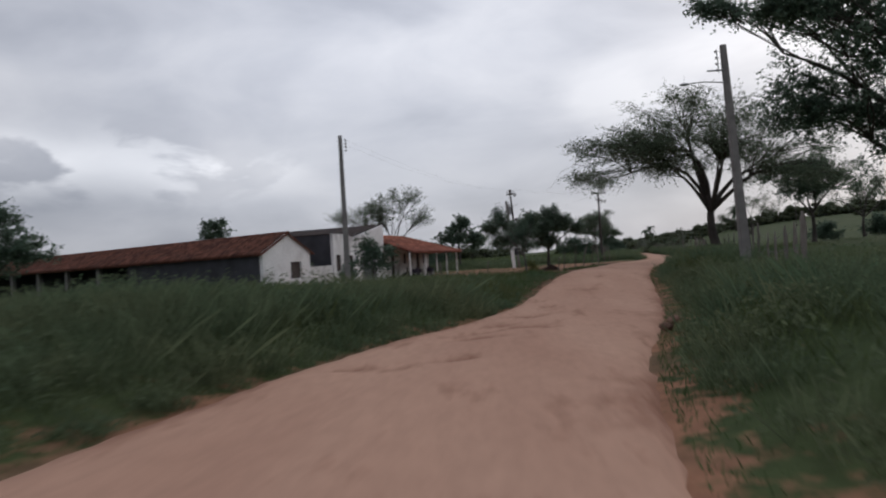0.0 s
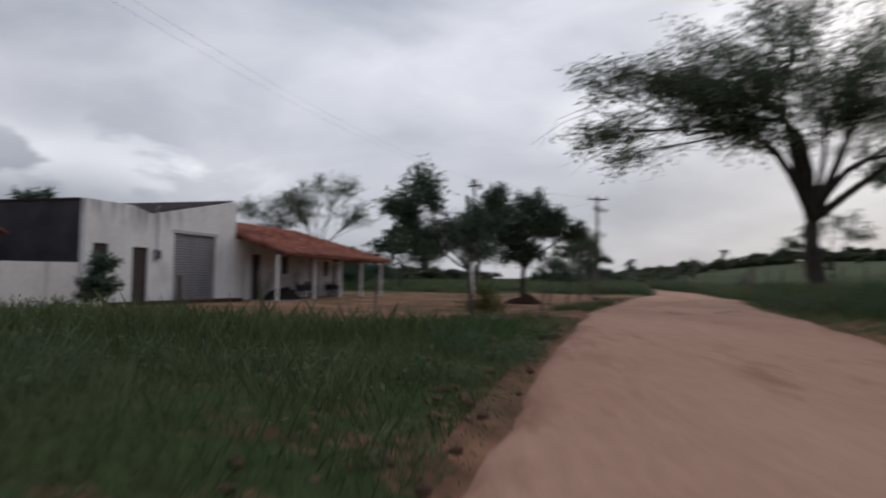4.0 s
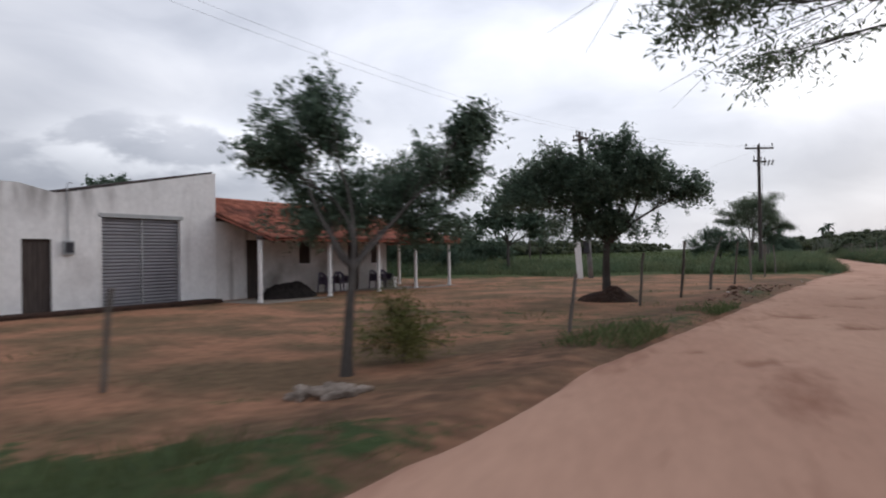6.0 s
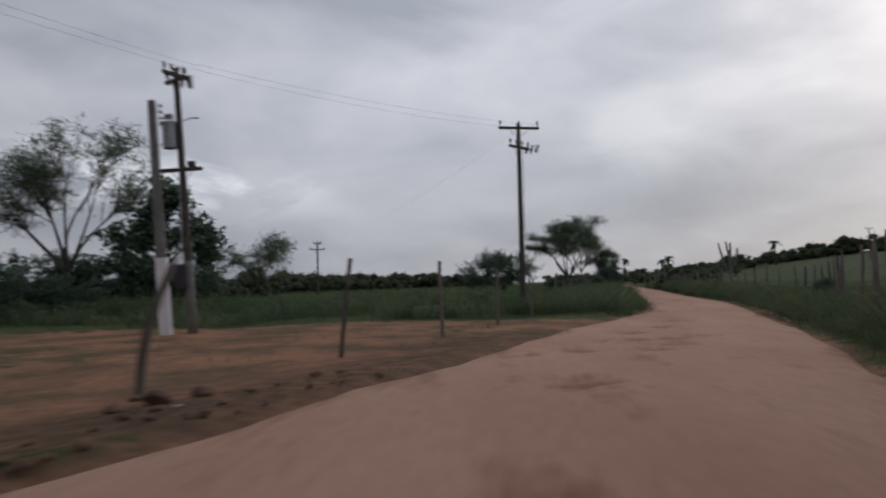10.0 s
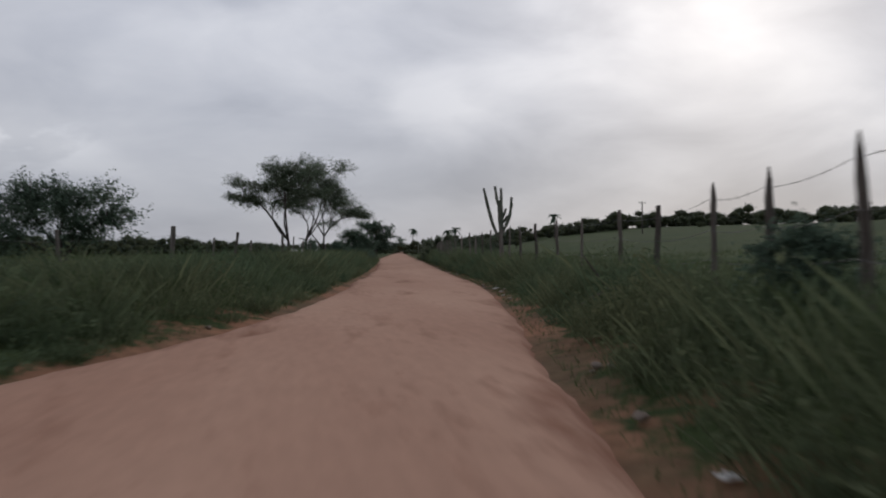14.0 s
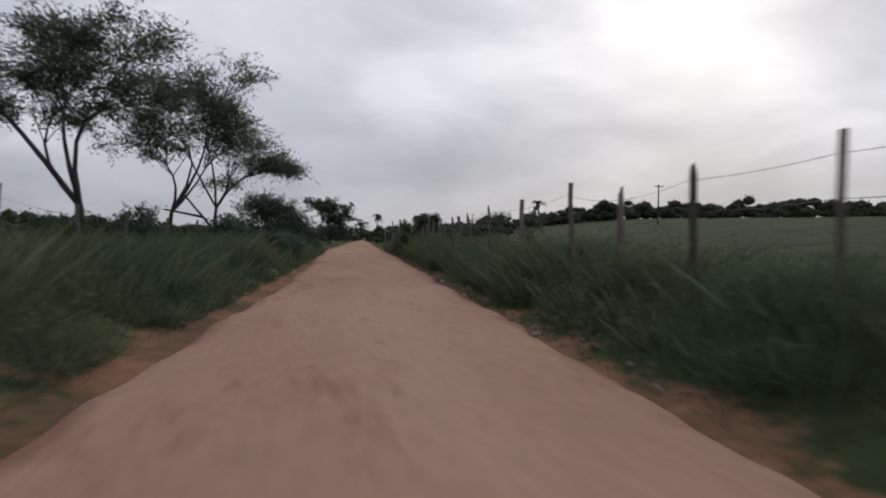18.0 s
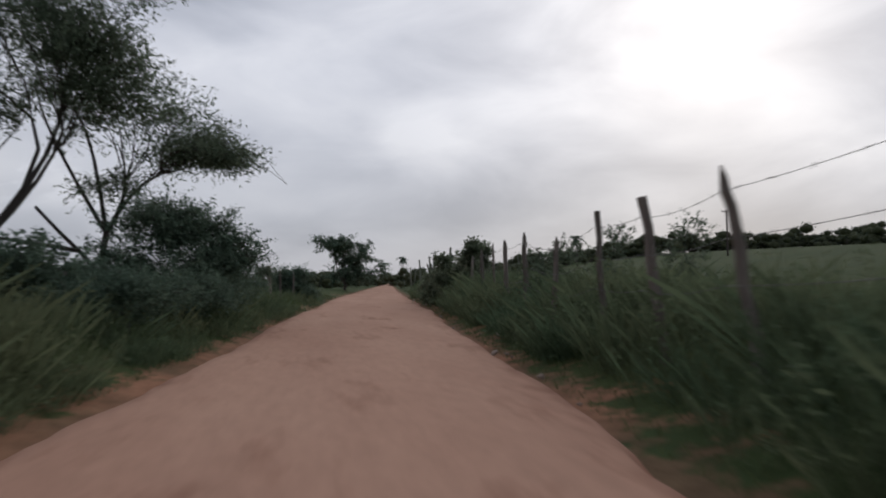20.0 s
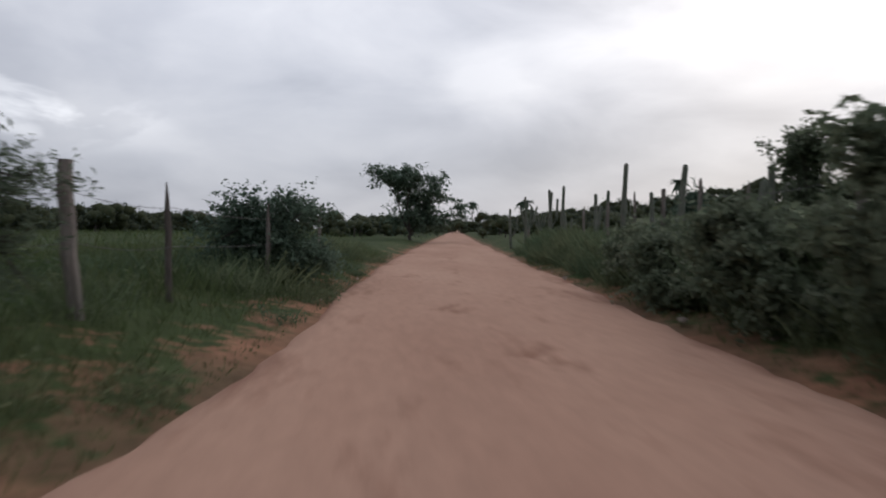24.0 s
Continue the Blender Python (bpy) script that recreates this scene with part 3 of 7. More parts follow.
def tree(name, at, lobes, label, trunk=0.2, fork=0.35, clumps=220, per_clump=60, spread=0.35, leaf=0.09, leaf_mat=None,
         seed=1, limbs=5, lean=(0, 0), flat=0.5, aspect=0.45, stems=1, bare=0, sink=0.15, arch=0.0, gaps=0.25, droop=0.1, arms=(), arm_share=0.55, bow=0.16, category="tree", group=""):
    """lobes: rows of x, y, z, rx, ry, rz, share, relative to the foot. fork: height of the first fork as a share of the crown's foot.
    arms: extra bare broken limbs, each a row of points."""
    rng = np.random.RandomState(seed)
    lobes = np.array(lobes, float)
    share = lobes[:, 6] / lobes[:, 6].sum()
    many = int(clumps * (1 + 2 * gaps))
    pick = rng.choice(len(lobes), many, p=share)
    way = rng.normal(0, 1, (many, 3))
    way /= np.linalg.norm(way, axis=1, keepdims=True)
    pts = lobes[pick, :3] + way * lobes[pick, 3:6] * (rng.uniform(0.12, 1.25, (many, 1)) ** 0.6)
    s = 0.42 * np.median(lobes[:, 3])
    hole = wavy(pts[:, 0] + 0.6 * pts[:, 2], pts[:, 1] - 0.5 * pts[:, 2], s, seed * 0.7) + 0.6 * wavy(pts[:, 2] * 1.7, pts[:, 0] - pts[:, 1], s * 0.7, seed * 1.3)
    pts = pts[np.argsort(-hole - 0.5 * rng.rand(many))[:clumps]]
    low = pts[:, 2].min()
    root = thing(name, Matrix.Translation((at[0], at[1], float(ground_z(at[0], at[1])) - sink)), label, category, group)
    seg = []
    feet = [np.array([(k - (stems - 1) / 2) * trunk * 2.2, rng.uniform(-1, 1) * trunk, 0.0]) for k in range(stems)]
    lab, mid = grouped(pts, limbs * stems, rng)
    tops = [f + np.array([lean[0], lean[1], max(low, 0.25) * fork + sink + 0.2]) for f in feet]
    for f, t in zip(feet, tops):
        line = bent(f, t, rng, 0.06, 4)
        for k in range(4):
            flare = 1.35 if k == 0 else 1.0
            seg.append((line[k], line[k + 1], trunk * (1 - 0.09 * k) * flare, trunk * (1 - 0.09 * (k + 1))))
    twigs = []
    for g in range(limbs * stems):
        mine = pts[lab == g]
        if not len(mine):
            continue
        t = tops[g % stems]
        hub = t + (mid[g] - t) * 0.72
        r = trunk * 0.5 * (0.75 + 0.5 * rng.rand())
        line = bent(t, hub, rng, bow, 5)
        u = np.linspace(0, 1, 6)
        line[:, 2] += arch * np.linalg.norm(hub - t) * 4 * u * (1 - u) * 0.5
        for k in range(5):
            seg.append((line[k], line[k + 1], r * (1 - 0.155 * k), r * (1 - 0.155 * (k + 1))))
        lab2, mid2 = grouped(mine, max(2, len(mine) // 7), rng)
        for h in range(len(mid2)):
            few = mine[lab2 == h]
            if not len(few):
                continue
            start = line[rng.randint(3, 6)]
            mid_h = start + (mid2[h] - start) * 0.8
            l2 = bent(start, mid_h, rng, 0.15, 3)
            r2 = r * 0.26
            for k in range(3):
                seg.append((l2[k], l2[k + 1], r2 * (1 - 0.2 * k), r2 * (1 - 0.2 * (k + 1))))
            for q in few:
                b = l2[rng.randint(1, 4)]
                seg.append((b, q, r2 * 0.3, 0.005))
                twigs.append((*b, *q))
    for k in range(bare):
        a = pts[rng.randint(len(pts))]
        b = mid[((mid - a) ** 2).sum(1).argmin()]
        e = a + (a - mid.mean(0)) * 0.3
        line = bent(b + (a - b) * 0.5, e, rng, 0.2, 3)
        for j in range(3):
            seg.append((line[j], line[j + 1], 0.016 - 0.004 * j, 0.012 - 0.004 * j))
    for arm in arms:
        for j in range(len(arm) - 1):
            seg.append((arm[j], arm[j + 1], trunk * arm_share * (1 - 0.55 * j / len(arm)), trunk * arm_share * (1 - 0.55 * (j + 1) / len(arm))))
    v, f = tubes(seg, 6)
    mesh_object("trunk", v, f, M_BARK, root, smooth=True)
    # leaves in short sprays along the twigs
    twigs = np.array(twigs)
    per = 9
    count = max(2, int(per_clump / per))
    a, q = np.repeat(twigs[:, :3], count, 0), np.repeat(twigs[:, 3:], count, 0)
    d = q - a
    length = np.linalg.norm(d, axis=1, keepdims=True)
    back = np.minimum(1.0, 1.8 * spread / np.maximum(length, 0.01))
    u = 1 - back * rng.uniform(-0.15, 1, (len(a), 1))
    base = a + d * u + rng.normal(0, 0.35, (len(a), 3)) * spread * (1, 1, flat)
    way = d / np.maximum(length, 0.01) * 0.7 + rng.normal(0, 0.8, (len(a), 3)) * (1, 1, flat)
    way[:, 2] -= droop * 2
    way /= np.linalg.norm(way, axis=1, keepdims=True)
    reach = spread * rng.uniform(0.7, 1.6, (len(a), 1))
    t = np.linspace(0.1, 1, per)[None, :, None]
    where = base[:, None] + way[:, None] * reach[:, None] * t
    where[..., 2] -= droop * reach * t[..., 0] ** 2
    where = where.reshape(-1, 3) + rng.normal(0, leaf * 0.7, (len(a) * per, 3))
    v, f = leaf_quads(where, leaf, rng, aspect, 0.5, np.repeat(way, per, 0), 0.75 if aspect < 0.35 else 0.3)
    mesh_object("crown", v, f, leaf_mat or M_LEAF_DARK, root)
    return root


# ---- trees ----
def build_trees():
    tree("acacia_tree", (22.4, 56.3), [(-4.2, -2, 9.6, 4.6, 4.2, 1.7, 3.4), (0.8, 0, 11.2, 5.4, 5, 1.4, 3.4), (-7.2, -3.6, 8.3, 3.2, 3, 1.5, 3.2), (-10.8, -5.0, 6.4, 1.3, 1.5, 0.5, 0.4), (-10.4, -4.7, 8.5, 1.4, 1.4, 0.7, 1.1),
                                       (-2, -2, 7.6, 3.4, 3, 0.9, 1.2), (7.5, 0, 6.4, 3, 3, 1.0, 1.2), (6, 1, 8.6, 4.4, 4, 1.9, 2.4), (0, -4, 8.4, 4.2, 3, 1.2, 1.8), (-9.0, 0.5, 6.5, 0.9, 1.1, 0.35, 0.15), (4, -3, 6.4, 3.4, 3, 1.1, 1.6), (8, -1, 5.6, 2.4, 2.4, 0.8, 0.9), (-3.0, -1, 12.3, 3.2, 3, 0.9, 1.4), (-6.5, -2.5, 6.8, 2.6, 2.2, 0.7, 0.4), (3.2, 1.5, 9.8, 3.6, 3.2, 1.2, 1.6)],
         "tall spreading acacia with a feathery crown over the road bank", 0.42, 0.6, 860, 80, 0.74, 0.105, M_LEAF_PALE, 11, 9, flat=0.4, aspect=0.28, bare=24, lean=(-0.5, 0), arch=0.25, bow=0.28, gaps=0.5, droop=0.18)
    tree("shade_tree", (32.5, 43.0), [(-6.5, -3, 11.0, 5.0, 5, 3.6, 3), (-1, 0, 12, 6, 5, 4.4, 3), (-10.2, -5.5, 12.8, 3.2, 3, 2.2, 1.8), (-8.0, 0.5, 8.0, 3.2, 3, 2.2, 2.4), (-3, -2, 6.6, 4, 3, 2.0, 2.2), (-12.6, -6, 12.2, 1.5, 1.4, 0.8, 0.4), (-13.2, 0.5, 15.0, 1.9, 1.8, 0.7, 0.9)],
         "large broad-leaved tree with a heavy drooping crown beside the road", 0.45, 0.5, 620, 80, 0.58, 0.125, M_LEAF_DARK, 12, 8, flat=0.7, bare=22, gaps=0.45, droop=0.2)
    tree("field_tree", (32.5, 62.0), [(-1.5, 0, 5.4, 3.4, 3.0, 1.6, 2), (2, 0, 5.8, 3.2, 3, 1.5, 2), (0, 0, 7.0, 2.2, 2, 0.8, 0.9)],
         "medium tree with an open crown at the field's edge", 0.2, 0.6, 190, 90, 0.45, 0.1, M_LEAF_DARK, 13, 5, flat=0.5, gaps=0.4)
    tree("field_tree", (39.0, 66.0), [(-1, 0, 4.6, 3.2, 3.0, 1.6, 2), (2.4, 0, 5.0, 3.0, 2.6, 1.5, 2)],
         "small half-bare tree with grey branches at the field's edge", 0.15, 0.5, 150, 36, 0.5, 0.09, M_LEAF_PALE, 14, 5, flat=0.5, bare=22)
    for k, (bx, by, bh) in enumerate(((41.5, 68.0, 2.3), (43.6, 69.5, 2.6), (45.6, 68.4, 2.2), (47.8, 70.0, 2.8), (50.2, 69.0, 2.4), (36.2, 67.5, 2.0))):
        tree("bush", (bx, by), [(0, 0, bh * 0.4, 1.5, 1.3, bh * 0.3, 2), (0.4, 0, bh * 0.75, 1.0, 0.9, bh * 0.24, 1.2)], "dark scrub bush on the pasture's rising edge", 0.06, 0.3, 70, 45, 0.36, 0.11,
             M_LEAF_DARK, 100 + k, 5, gaps=0.2, sink=0.05, category="bush", group="pasture scrub")
    tree("acacia_tree", (30.3, 69.6), [(-3.4, -0.3, 2.7, 0.55, 0.5, 0.28, 0.7), (-2.8, -0.2, 3.4, 0.6, 0.6, 0.3, 0.9), (-1.6, 0, 4.2, 0.9, 0.9, 0.45, 1.2), (0.4, 0, 4.9, 1.7, 1.6, 0.7, 2.4), (1.8, 0.4, 4.1, 1.3, 1.3, 0.5, 1.4)],
         "small acacia with a branch hanging over the pasture fence", 0.12, 0.5, 150, 60, 0.36, 0.07, M_LEAF_PALE, 15, 5, flat=0.4, aspect=0.28, bare=10, gaps=0.4, droop=0.2, bow=0.25)
    tree("shade_tree", (9.06, 57.56), [(-2.75, -0.4, 3.75, 1.3, 1.2, 0.65, 1.9), (-0.2, 0.2, 4.0, 1.8, 1.6, 1.1, 3.4), (0.5, 0, 5.05, 0.9, 0.9, 0.5, 0.9), (1.6, 0.2, 4.15, 0.8, 0.8, 0.7, 1.1), (2.7, 0.3, 3.7, 0.45, 0.5, 0.6, 0.5), (-0.4, 0, 2.7, 1.6, 1.3, 0.65, 2.1), (-1.5, -0.7, 4.6, 0.8, 0.8, 0.5, 0.9), (1.3, 0, 2.6, 0.7, 0.7, 0.4, 0.5), (-1.8, -1.2, 4.0, 1.1, 1.0, 0.7, 1.3), (0.1, -1.0, 4.3, 1.2, 0.9, 0.7, 1.3), (1.2, -0.9, 4.3, 0.7, 0.7, 0.5, 0.7)],
         "dense dark green shade tree in the bare yard", 0.17, 0.75, 380, 145, 0.28, 0.06, M_LEAF_DARK, 21, 7, flat=0.8, bare=6, gaps=0.3, droop=0.25, arms=[[(-0.4, 0, 4.6), (-1.3, 0, 4.95), (-1.8, 0, 5.2), (-2.1, 0, 5.42)]], arm_share=0.2)
    tree("young_tree", (6.38, 43.5), [(-1.75, 2.1, 3.8, 0.75, 0.8, 0.75, 2.2), (-2.5, 2.0, 3.4, 0.4, 0.5, 0.3, 0.6), (-1.5, 2.2, 4.5, 0.35, 0.4, 0.3, 0.6), (0.35, 3.4, 3.3, 0.6, 0.7, 0.5, 1.2), (0.8, 3.8, 4.0, 0.4, 0.5, 0.45, 0.8), (-0.6, 2.8, 2.7, 1.25, 0.9, 0.6, 2.4), (-1.6, 2.2, 2.4, 0.8, 0.8, 0.45, 1.2), (0.4, 3.2, 2.2, 0.6, 0.6, 0.3, 0.6)],
         "leaning young tree with two leafy heads behind a stone heap", 0.075, 0.6, 210, 140, 0.26, 0.05, M_LEAF_DARK, 22, 6, flat=0.9, lean=(-0.1, 0.5), gaps=0.35, droop=0.15, bare=5)
    tree("dark_tree", (0.5, 86.5), [(0, 0, 4.4, 2.2, 2.0, 1.4, 2), (1.9, 0, 3.7, 1.3, 1.3, 1.0, 1), (-2.0, 0, 3.5, 1.4, 1.4, 1.0, 1), (0.5, 0, 5.9, 1.2, 1.1, 0.8, 0.9)],
         "dark large-leaved tree behind the transformer poles", 0.18, 0.6, 130, 60, 0.36, 0.15, M_LEAF_DARK, 23, 5, flat=0.9, aspect=0.55, gaps=0.4)
    tree("acacia_tree", (-9.0, 93.0), [(-3.0, 0, 8.6, 3.4, 3, 1.3, 2), (1.8, 0, 10.4, 3.6, 3, 1.2, 2), (-4.4, 0, 6.4, 2.6, 2, 1.1, 1), (3.6, 0, 7.6, 2.8, 2.2, 1.3, 1.4), (-0.8, 0, 9.2, 3.0, 2.5, 1.2, 1.6), (-1.0, 0, 7.4, 3.2, 2.4, 1.0, 1.4), (-6.0, 0, 8.0, 2.5, 2.0, 1.0, 1.2)],
         "open pale acacia with thin bare branches behind the house", 0.24, 0.4, 430, 58, 0.55, 0.105, M_LEAF_PALE, 24, 6, flat=0.35, aspect=0.25, bare=36, gaps=0.45)
    tree("small_tree", (1.8, 95.0), [(0, 0, 3.0, 1.9, 1.8, 1.0, 2), (1.2, 0, 3.9, 1.4, 1.3, 0.8, 1)],
         "low feathery tree among the weeds", 0.1, 0.5, 110, 70, 0.38, 0.09, M_LEAF_PALE, 25, 4, flat=0.5, aspect=0.25, bare=10)
    tree("bush_tree", (-23.0, 36.0), [(0, 0, 3.2, 2.2, 2, 2.0, 2), (2.2, 0, 3.0, 1.6, 1.4, 1.2, 1), (0, 0, 5.0, 1.4, 1.4, 1.1, 1)],
         "dark leafy tree beside the long building", 0.2, 0.5, 150, 80, 0.42, 0.11, M_LEAF_DARK, 26, 5)
    tree("far_tree", (-27.0, 75.0), [(0, 0, 6.0, 1.8, 1.6, 1.0, 2), (0.3, 0, 7.2, 1.1, 1.1, 0.7, 1)],
         "slim tree standing behind the long building's roof", 0.15, 0.8, 60, 55, 0.4, 0.15, M_LEAF_DARK, 27, 4)
    tree("bush_tree", (-9.5, 83.5), [(0, 0, 2.4, 2.8, 2.2, 1.5, 2), (3.0, 0, 2.0, 2.0, 1.6, 1.2, 1.2), (-3.0, 0, 2.6, 2.0, 1.6, 1.5, 1.4), (0.5, 0, 3.8, 1.8, 1.5, 0.9, 1.1)],
         "dense dark bush at the yard's back corner", 0.12, 0.4, 300, 75, 0.42, 0.1, M_LEAF_DARK, 28, 6, gaps=0.2)
    tree("bush_tree", (-9.5, 96.0), [(-3.5, 0, 2.4, 2.6, 2, 1.6, 2), (0, 0, 2.2, 2.8, 2, 1.5, 2), (3.5, 0, 2.4, 2.6, 2, 1.6, 2), (6.5, 0, 1.8, 2.0, 1.6, 1.2, 1.4)],
         "wide dark thicket below the acacia behind the yard", 0.12, 0.3, 300, 55, 0.5, 0.14, M_LEAF_DARK, 47, 7, gaps=0.2)
    tree("bare_shrub", (-9.2, 72.4), [(0, 0, 3.9, 1.1, 1.0, 0.7, 2), (-0.8, 0, 4.6, 0.6, 0.6, 0.4, 1)],
         "nearly bare thorny shrub behind the porch roof", 0.06, 0.6, 60, 9, 0.3, 0.05, M_LEAF_PALE, 45, 5, bare=30)
    tree("bush_tree", (-3.6, 85.0), [(0, 0, 1.3, 1.6, 1.4, 0.8, 2), (-1.4, 0, 1.7, 1.0, 1.0, 0.7, 1)],
         "dark bush among the weeds behind the yard", 0.08, 0.4, 110, 70, 0.32, 0.08, M_LEAF_DARK, 29, 5, gaps=0.2)
    # beyond the bend
    tree("acacia_tree", (24.0, 126.0), [(-1.8, 0, 6.1, 2.2, 2, 0.7, 1.6), (0.7, 0, 7.2, 2.4, 2, 0.8, 2.2), (-0.8, 0, 4.7, 1.8, 1.6, 0.5, 0.9), (-3.3, 0, 4.9, 1.3, 1.4, 0.45, 0.8), (1.4, 0, 5.6, 1.8, 1.8, 0.7, 1)],
         "flat-topped acacia with several dark stems beside the road", 0.17, 0.34, 230, 125, 0.46, 0.075, M_LEAF_PALE, 31, 4, flat=0.35, aspect=0.3, bare=14, gaps=0.4, bow=0.3, droop=0.15, arch=0.1)
    for bx, by, bh, sd in ((25.3, 126.6, 1.7, 90), (22.6, 127.6, 1.3, 91), (27.6, 131.0, 1.5, 92)):
        tree("bush", (bx, by), [(0, 0, bh * 0.4, 1.3, 1.1, bh * 0.3, 2), (0.3, 0, bh * 0.8, 0.8, 0.7, bh * 0.22, 1)], "dark thorny bush at the acacias' feet", 0.04, 0.3, 100, 55, 0.28, 0.06,
             M_LEAF_DARK, sd, 5, gaps=0.25, sink=0.05, category="bush", group="bushes below the acacias")
    tree("acacia_tree", (25.3, 136.0), [(-1.2, 0, 7.5, 2.6, 2.4, 0.8, 2), (1.8, 0, 8.5, 2.6, 2.4, 0.8, 2), (0.6, 0, 5.9, 2.6, 2.2, 0.7, 1.2), (1.8, 0, 4.8, 1.6, 1.4, 0.5, 0.8), (-1.8, 0, 5.0, 1.8, 1.6, 0.5, 0.8), (2.5, 0, 6.4, 1.3, 1.3, 0.5, 0.7), (0.0, 0, 7.0, 1.8, 1.6, 1.0, 1.2), (-0.8, 0, 6.0, 1.5, 1.4, 0.8, 1.2), (3.0, 0, 5.5, 1.2, 1.2, 0.5, 0.8), (2.7, 0, 7.0, 0.9, 0.9, 0.5, 0.7), (2.2, 0, 7.2, 1.6, 1.5, 0.7, 0.9)],
         "flat-topped acacia with a forked trunk beside the road", 0.14, 0.34, 330, 80, 0.5, 0.08, M_LEAF_PALE, 32, 4, flat=0.35, aspect=0.3, bare=14, gaps=0.4, bow=0.3, droop=0.15, arch=0.1)
    tree("acacia_tree", (27.0, 139.5), [(-0.3, -1, 6.6, 2.0, 1.8, 0.9, 1.8), (1.4, -1, 5.4, 1.9, 1.8, 0.8, 1.6), (2.4, -0.5, 4.6, 1.8, 1.6, 0.5, 1.5), (3.8, -3.2, 4.3, 1.0, 1.1, 0.35, 0.8), (3.0, -1.8, 4.7, 0.9, 0.9, 0.3, 0.5), (-2.2, -1, 8.0, 1.6, 1.6, 0.8, 1.1), (0.6, -1, 3.6, 0.9, 0.9, 0.3, 0.4)],
         "wind-bent acacia with one broken bare arm beside the road", 0.13, 0.6, 210, 95, 0.52, 0.07, M_LEAF_PALE, 33, 4, flat=0.35, aspect=0.28, bare=16, gaps=0.5, bow=0.25, droop=0.15,
         arms=[[(0, 0, 1.0), (-0.5, -0.3, 1.7), (-1.0, -0.6, 2.3), (-1.5, -0.9, 2.95)], [(-0.6, -0.4, 1.8), (-1.4, -0.8, 1.95), (-2.3, -1.2, 2.1)]])
    tree("bush_tree", (29.6, 135.6), [(0, 0, 1.9, 1.8, 1.6, 0.75, 2.6), (0.2, -0.2, 2.6, 1.4, 1.2, 0.4, 1.5), (-0.4, 0, 0.9, 1.8, 1.7, 0.6, 1.8), (0.2, -1.6, 0.7, 1.5, 1.2, 0.4, 1.2), (1.3, -0.2, 1.7, 0.6, 0.8, 0.5, 0.8)],
         "dense rounded bush tree close to the road edge", 0.08, 0.45, 340, 130, 0.3, 0.05, M_LEAF_DARK, 34, 6, aspect=0.38, flat=0.8, gaps=0.35, bare=12)
    for k, (bx, by, bh) in enumerate(((29.6, 130.6, 1.05), (28.6, 132.8, 1.2), (30.0, 133.3, 1.05), (30.4, 138.4, 1.05))):
        tree("bush", (bx, by), [(0, 0, bh * 0.7, 1.0, 0.9, bh * 0.4, 2)], "dark leafy undergrowth below the bush tree", 0.03, 0.3, 80, 90, 0.22, 0.035, M_LEAF_DARK, 70 + k, 5,
             sink=0.05, category="bush", group="roadside undergrowth")
    tree("bush_tree", (17.3, 100.3), [(-0.6, 0, 2.0, 1.9, 1.6, 1.0, 2.4), (1.1, 0, 2.5, 1.2, 1.1, 0.9, 1.4), (-2.2, 0, 1.9, 1.2, 1.1, 0.9, 1.1), (-0.6, 0, 3.0, 1.3, 1.0, 0.5, 1)],
         "ragged green bush tree above the roadside grass", 0.1, 0.5, 230, 110, 0.32, 0.05, M_LEAF_DARK, 35, 5, flat=0.8, bare=10, gaps=0.2)
    tree("round_tree", (38.3, 197.0), [(-0.8, 0, 5.6, 2.6, 2.2, 1.1, 1.6), (1.2, 0, 4.6, 2.6, 2.2, 1.4, 2.2), (1.0, 0, 2.2, 3.2, 2.4, 1.5, 3), (3.6, 0, 2.6, 1.6, 1.6, 1.2, 1.2)],
         "rounded dark tree beside the far road", 0.2, 0.5, 240, 60, 0.5, 0.15, M_LEAF_DARK, 36, 5, bare=14, gaps=0.35)
    tree("bush", (31.05, 145.6), [(0, 0, 0.8, 0.45, 0.45, 0.3, 1.2), (0.05, 0, 1.35, 0.5, 0.45, 0.22, 1.6)],
         "feathery thorn bush among the crooked fence posts", 0.04, 0.4, 80, 60, 0.2, 0.035, M_LEAF_PALE, 37, 4, flat=0.5, aspect=0.3, bare=14, category="bush")
    tree("bush", (32.0, 153.6), [(0, 0, 0.8, 1.2, 1.0, 0.5, 2.4), (0.2, 0, 1.4, 1.0, 0.9, 0.4, 1.7), (0.9, -0.3, 0.5, 0.7, 0.8, 0.35, 1.2)],
         "broad dark bush at the road edge beside the pasture", 0.06, 0.4, 220, 75, 0.28, 0.05, M_LEAF_DARK, 38, 6, bare=16, category="bush")
    tree("shrub", (41.2, 150.4), [(-1.9, 0.6, 0.7, 1.0, 0.9, 0.5, 2.0), (-0.3, 0, 0.8, 1.1, 0.9, 0.6, 1.6), (1.2, 0.3, 1.0, 1.1, 0.9, 0.7, 1.8), (0.1, 0, 1.7, 0.3, 0.3, 0.3, 0.5), (0.1, 0, 2.35, 0.55, 0.5, 0.38, 1.6)],
         "large-leaved dark shrub growing through the fence", 0.05, 0.4, 150, 80, 0.24, 0.05, M_LEAF_BROAD, 39, 6, aspect=0.6, gaps=0.4, category="shrub")
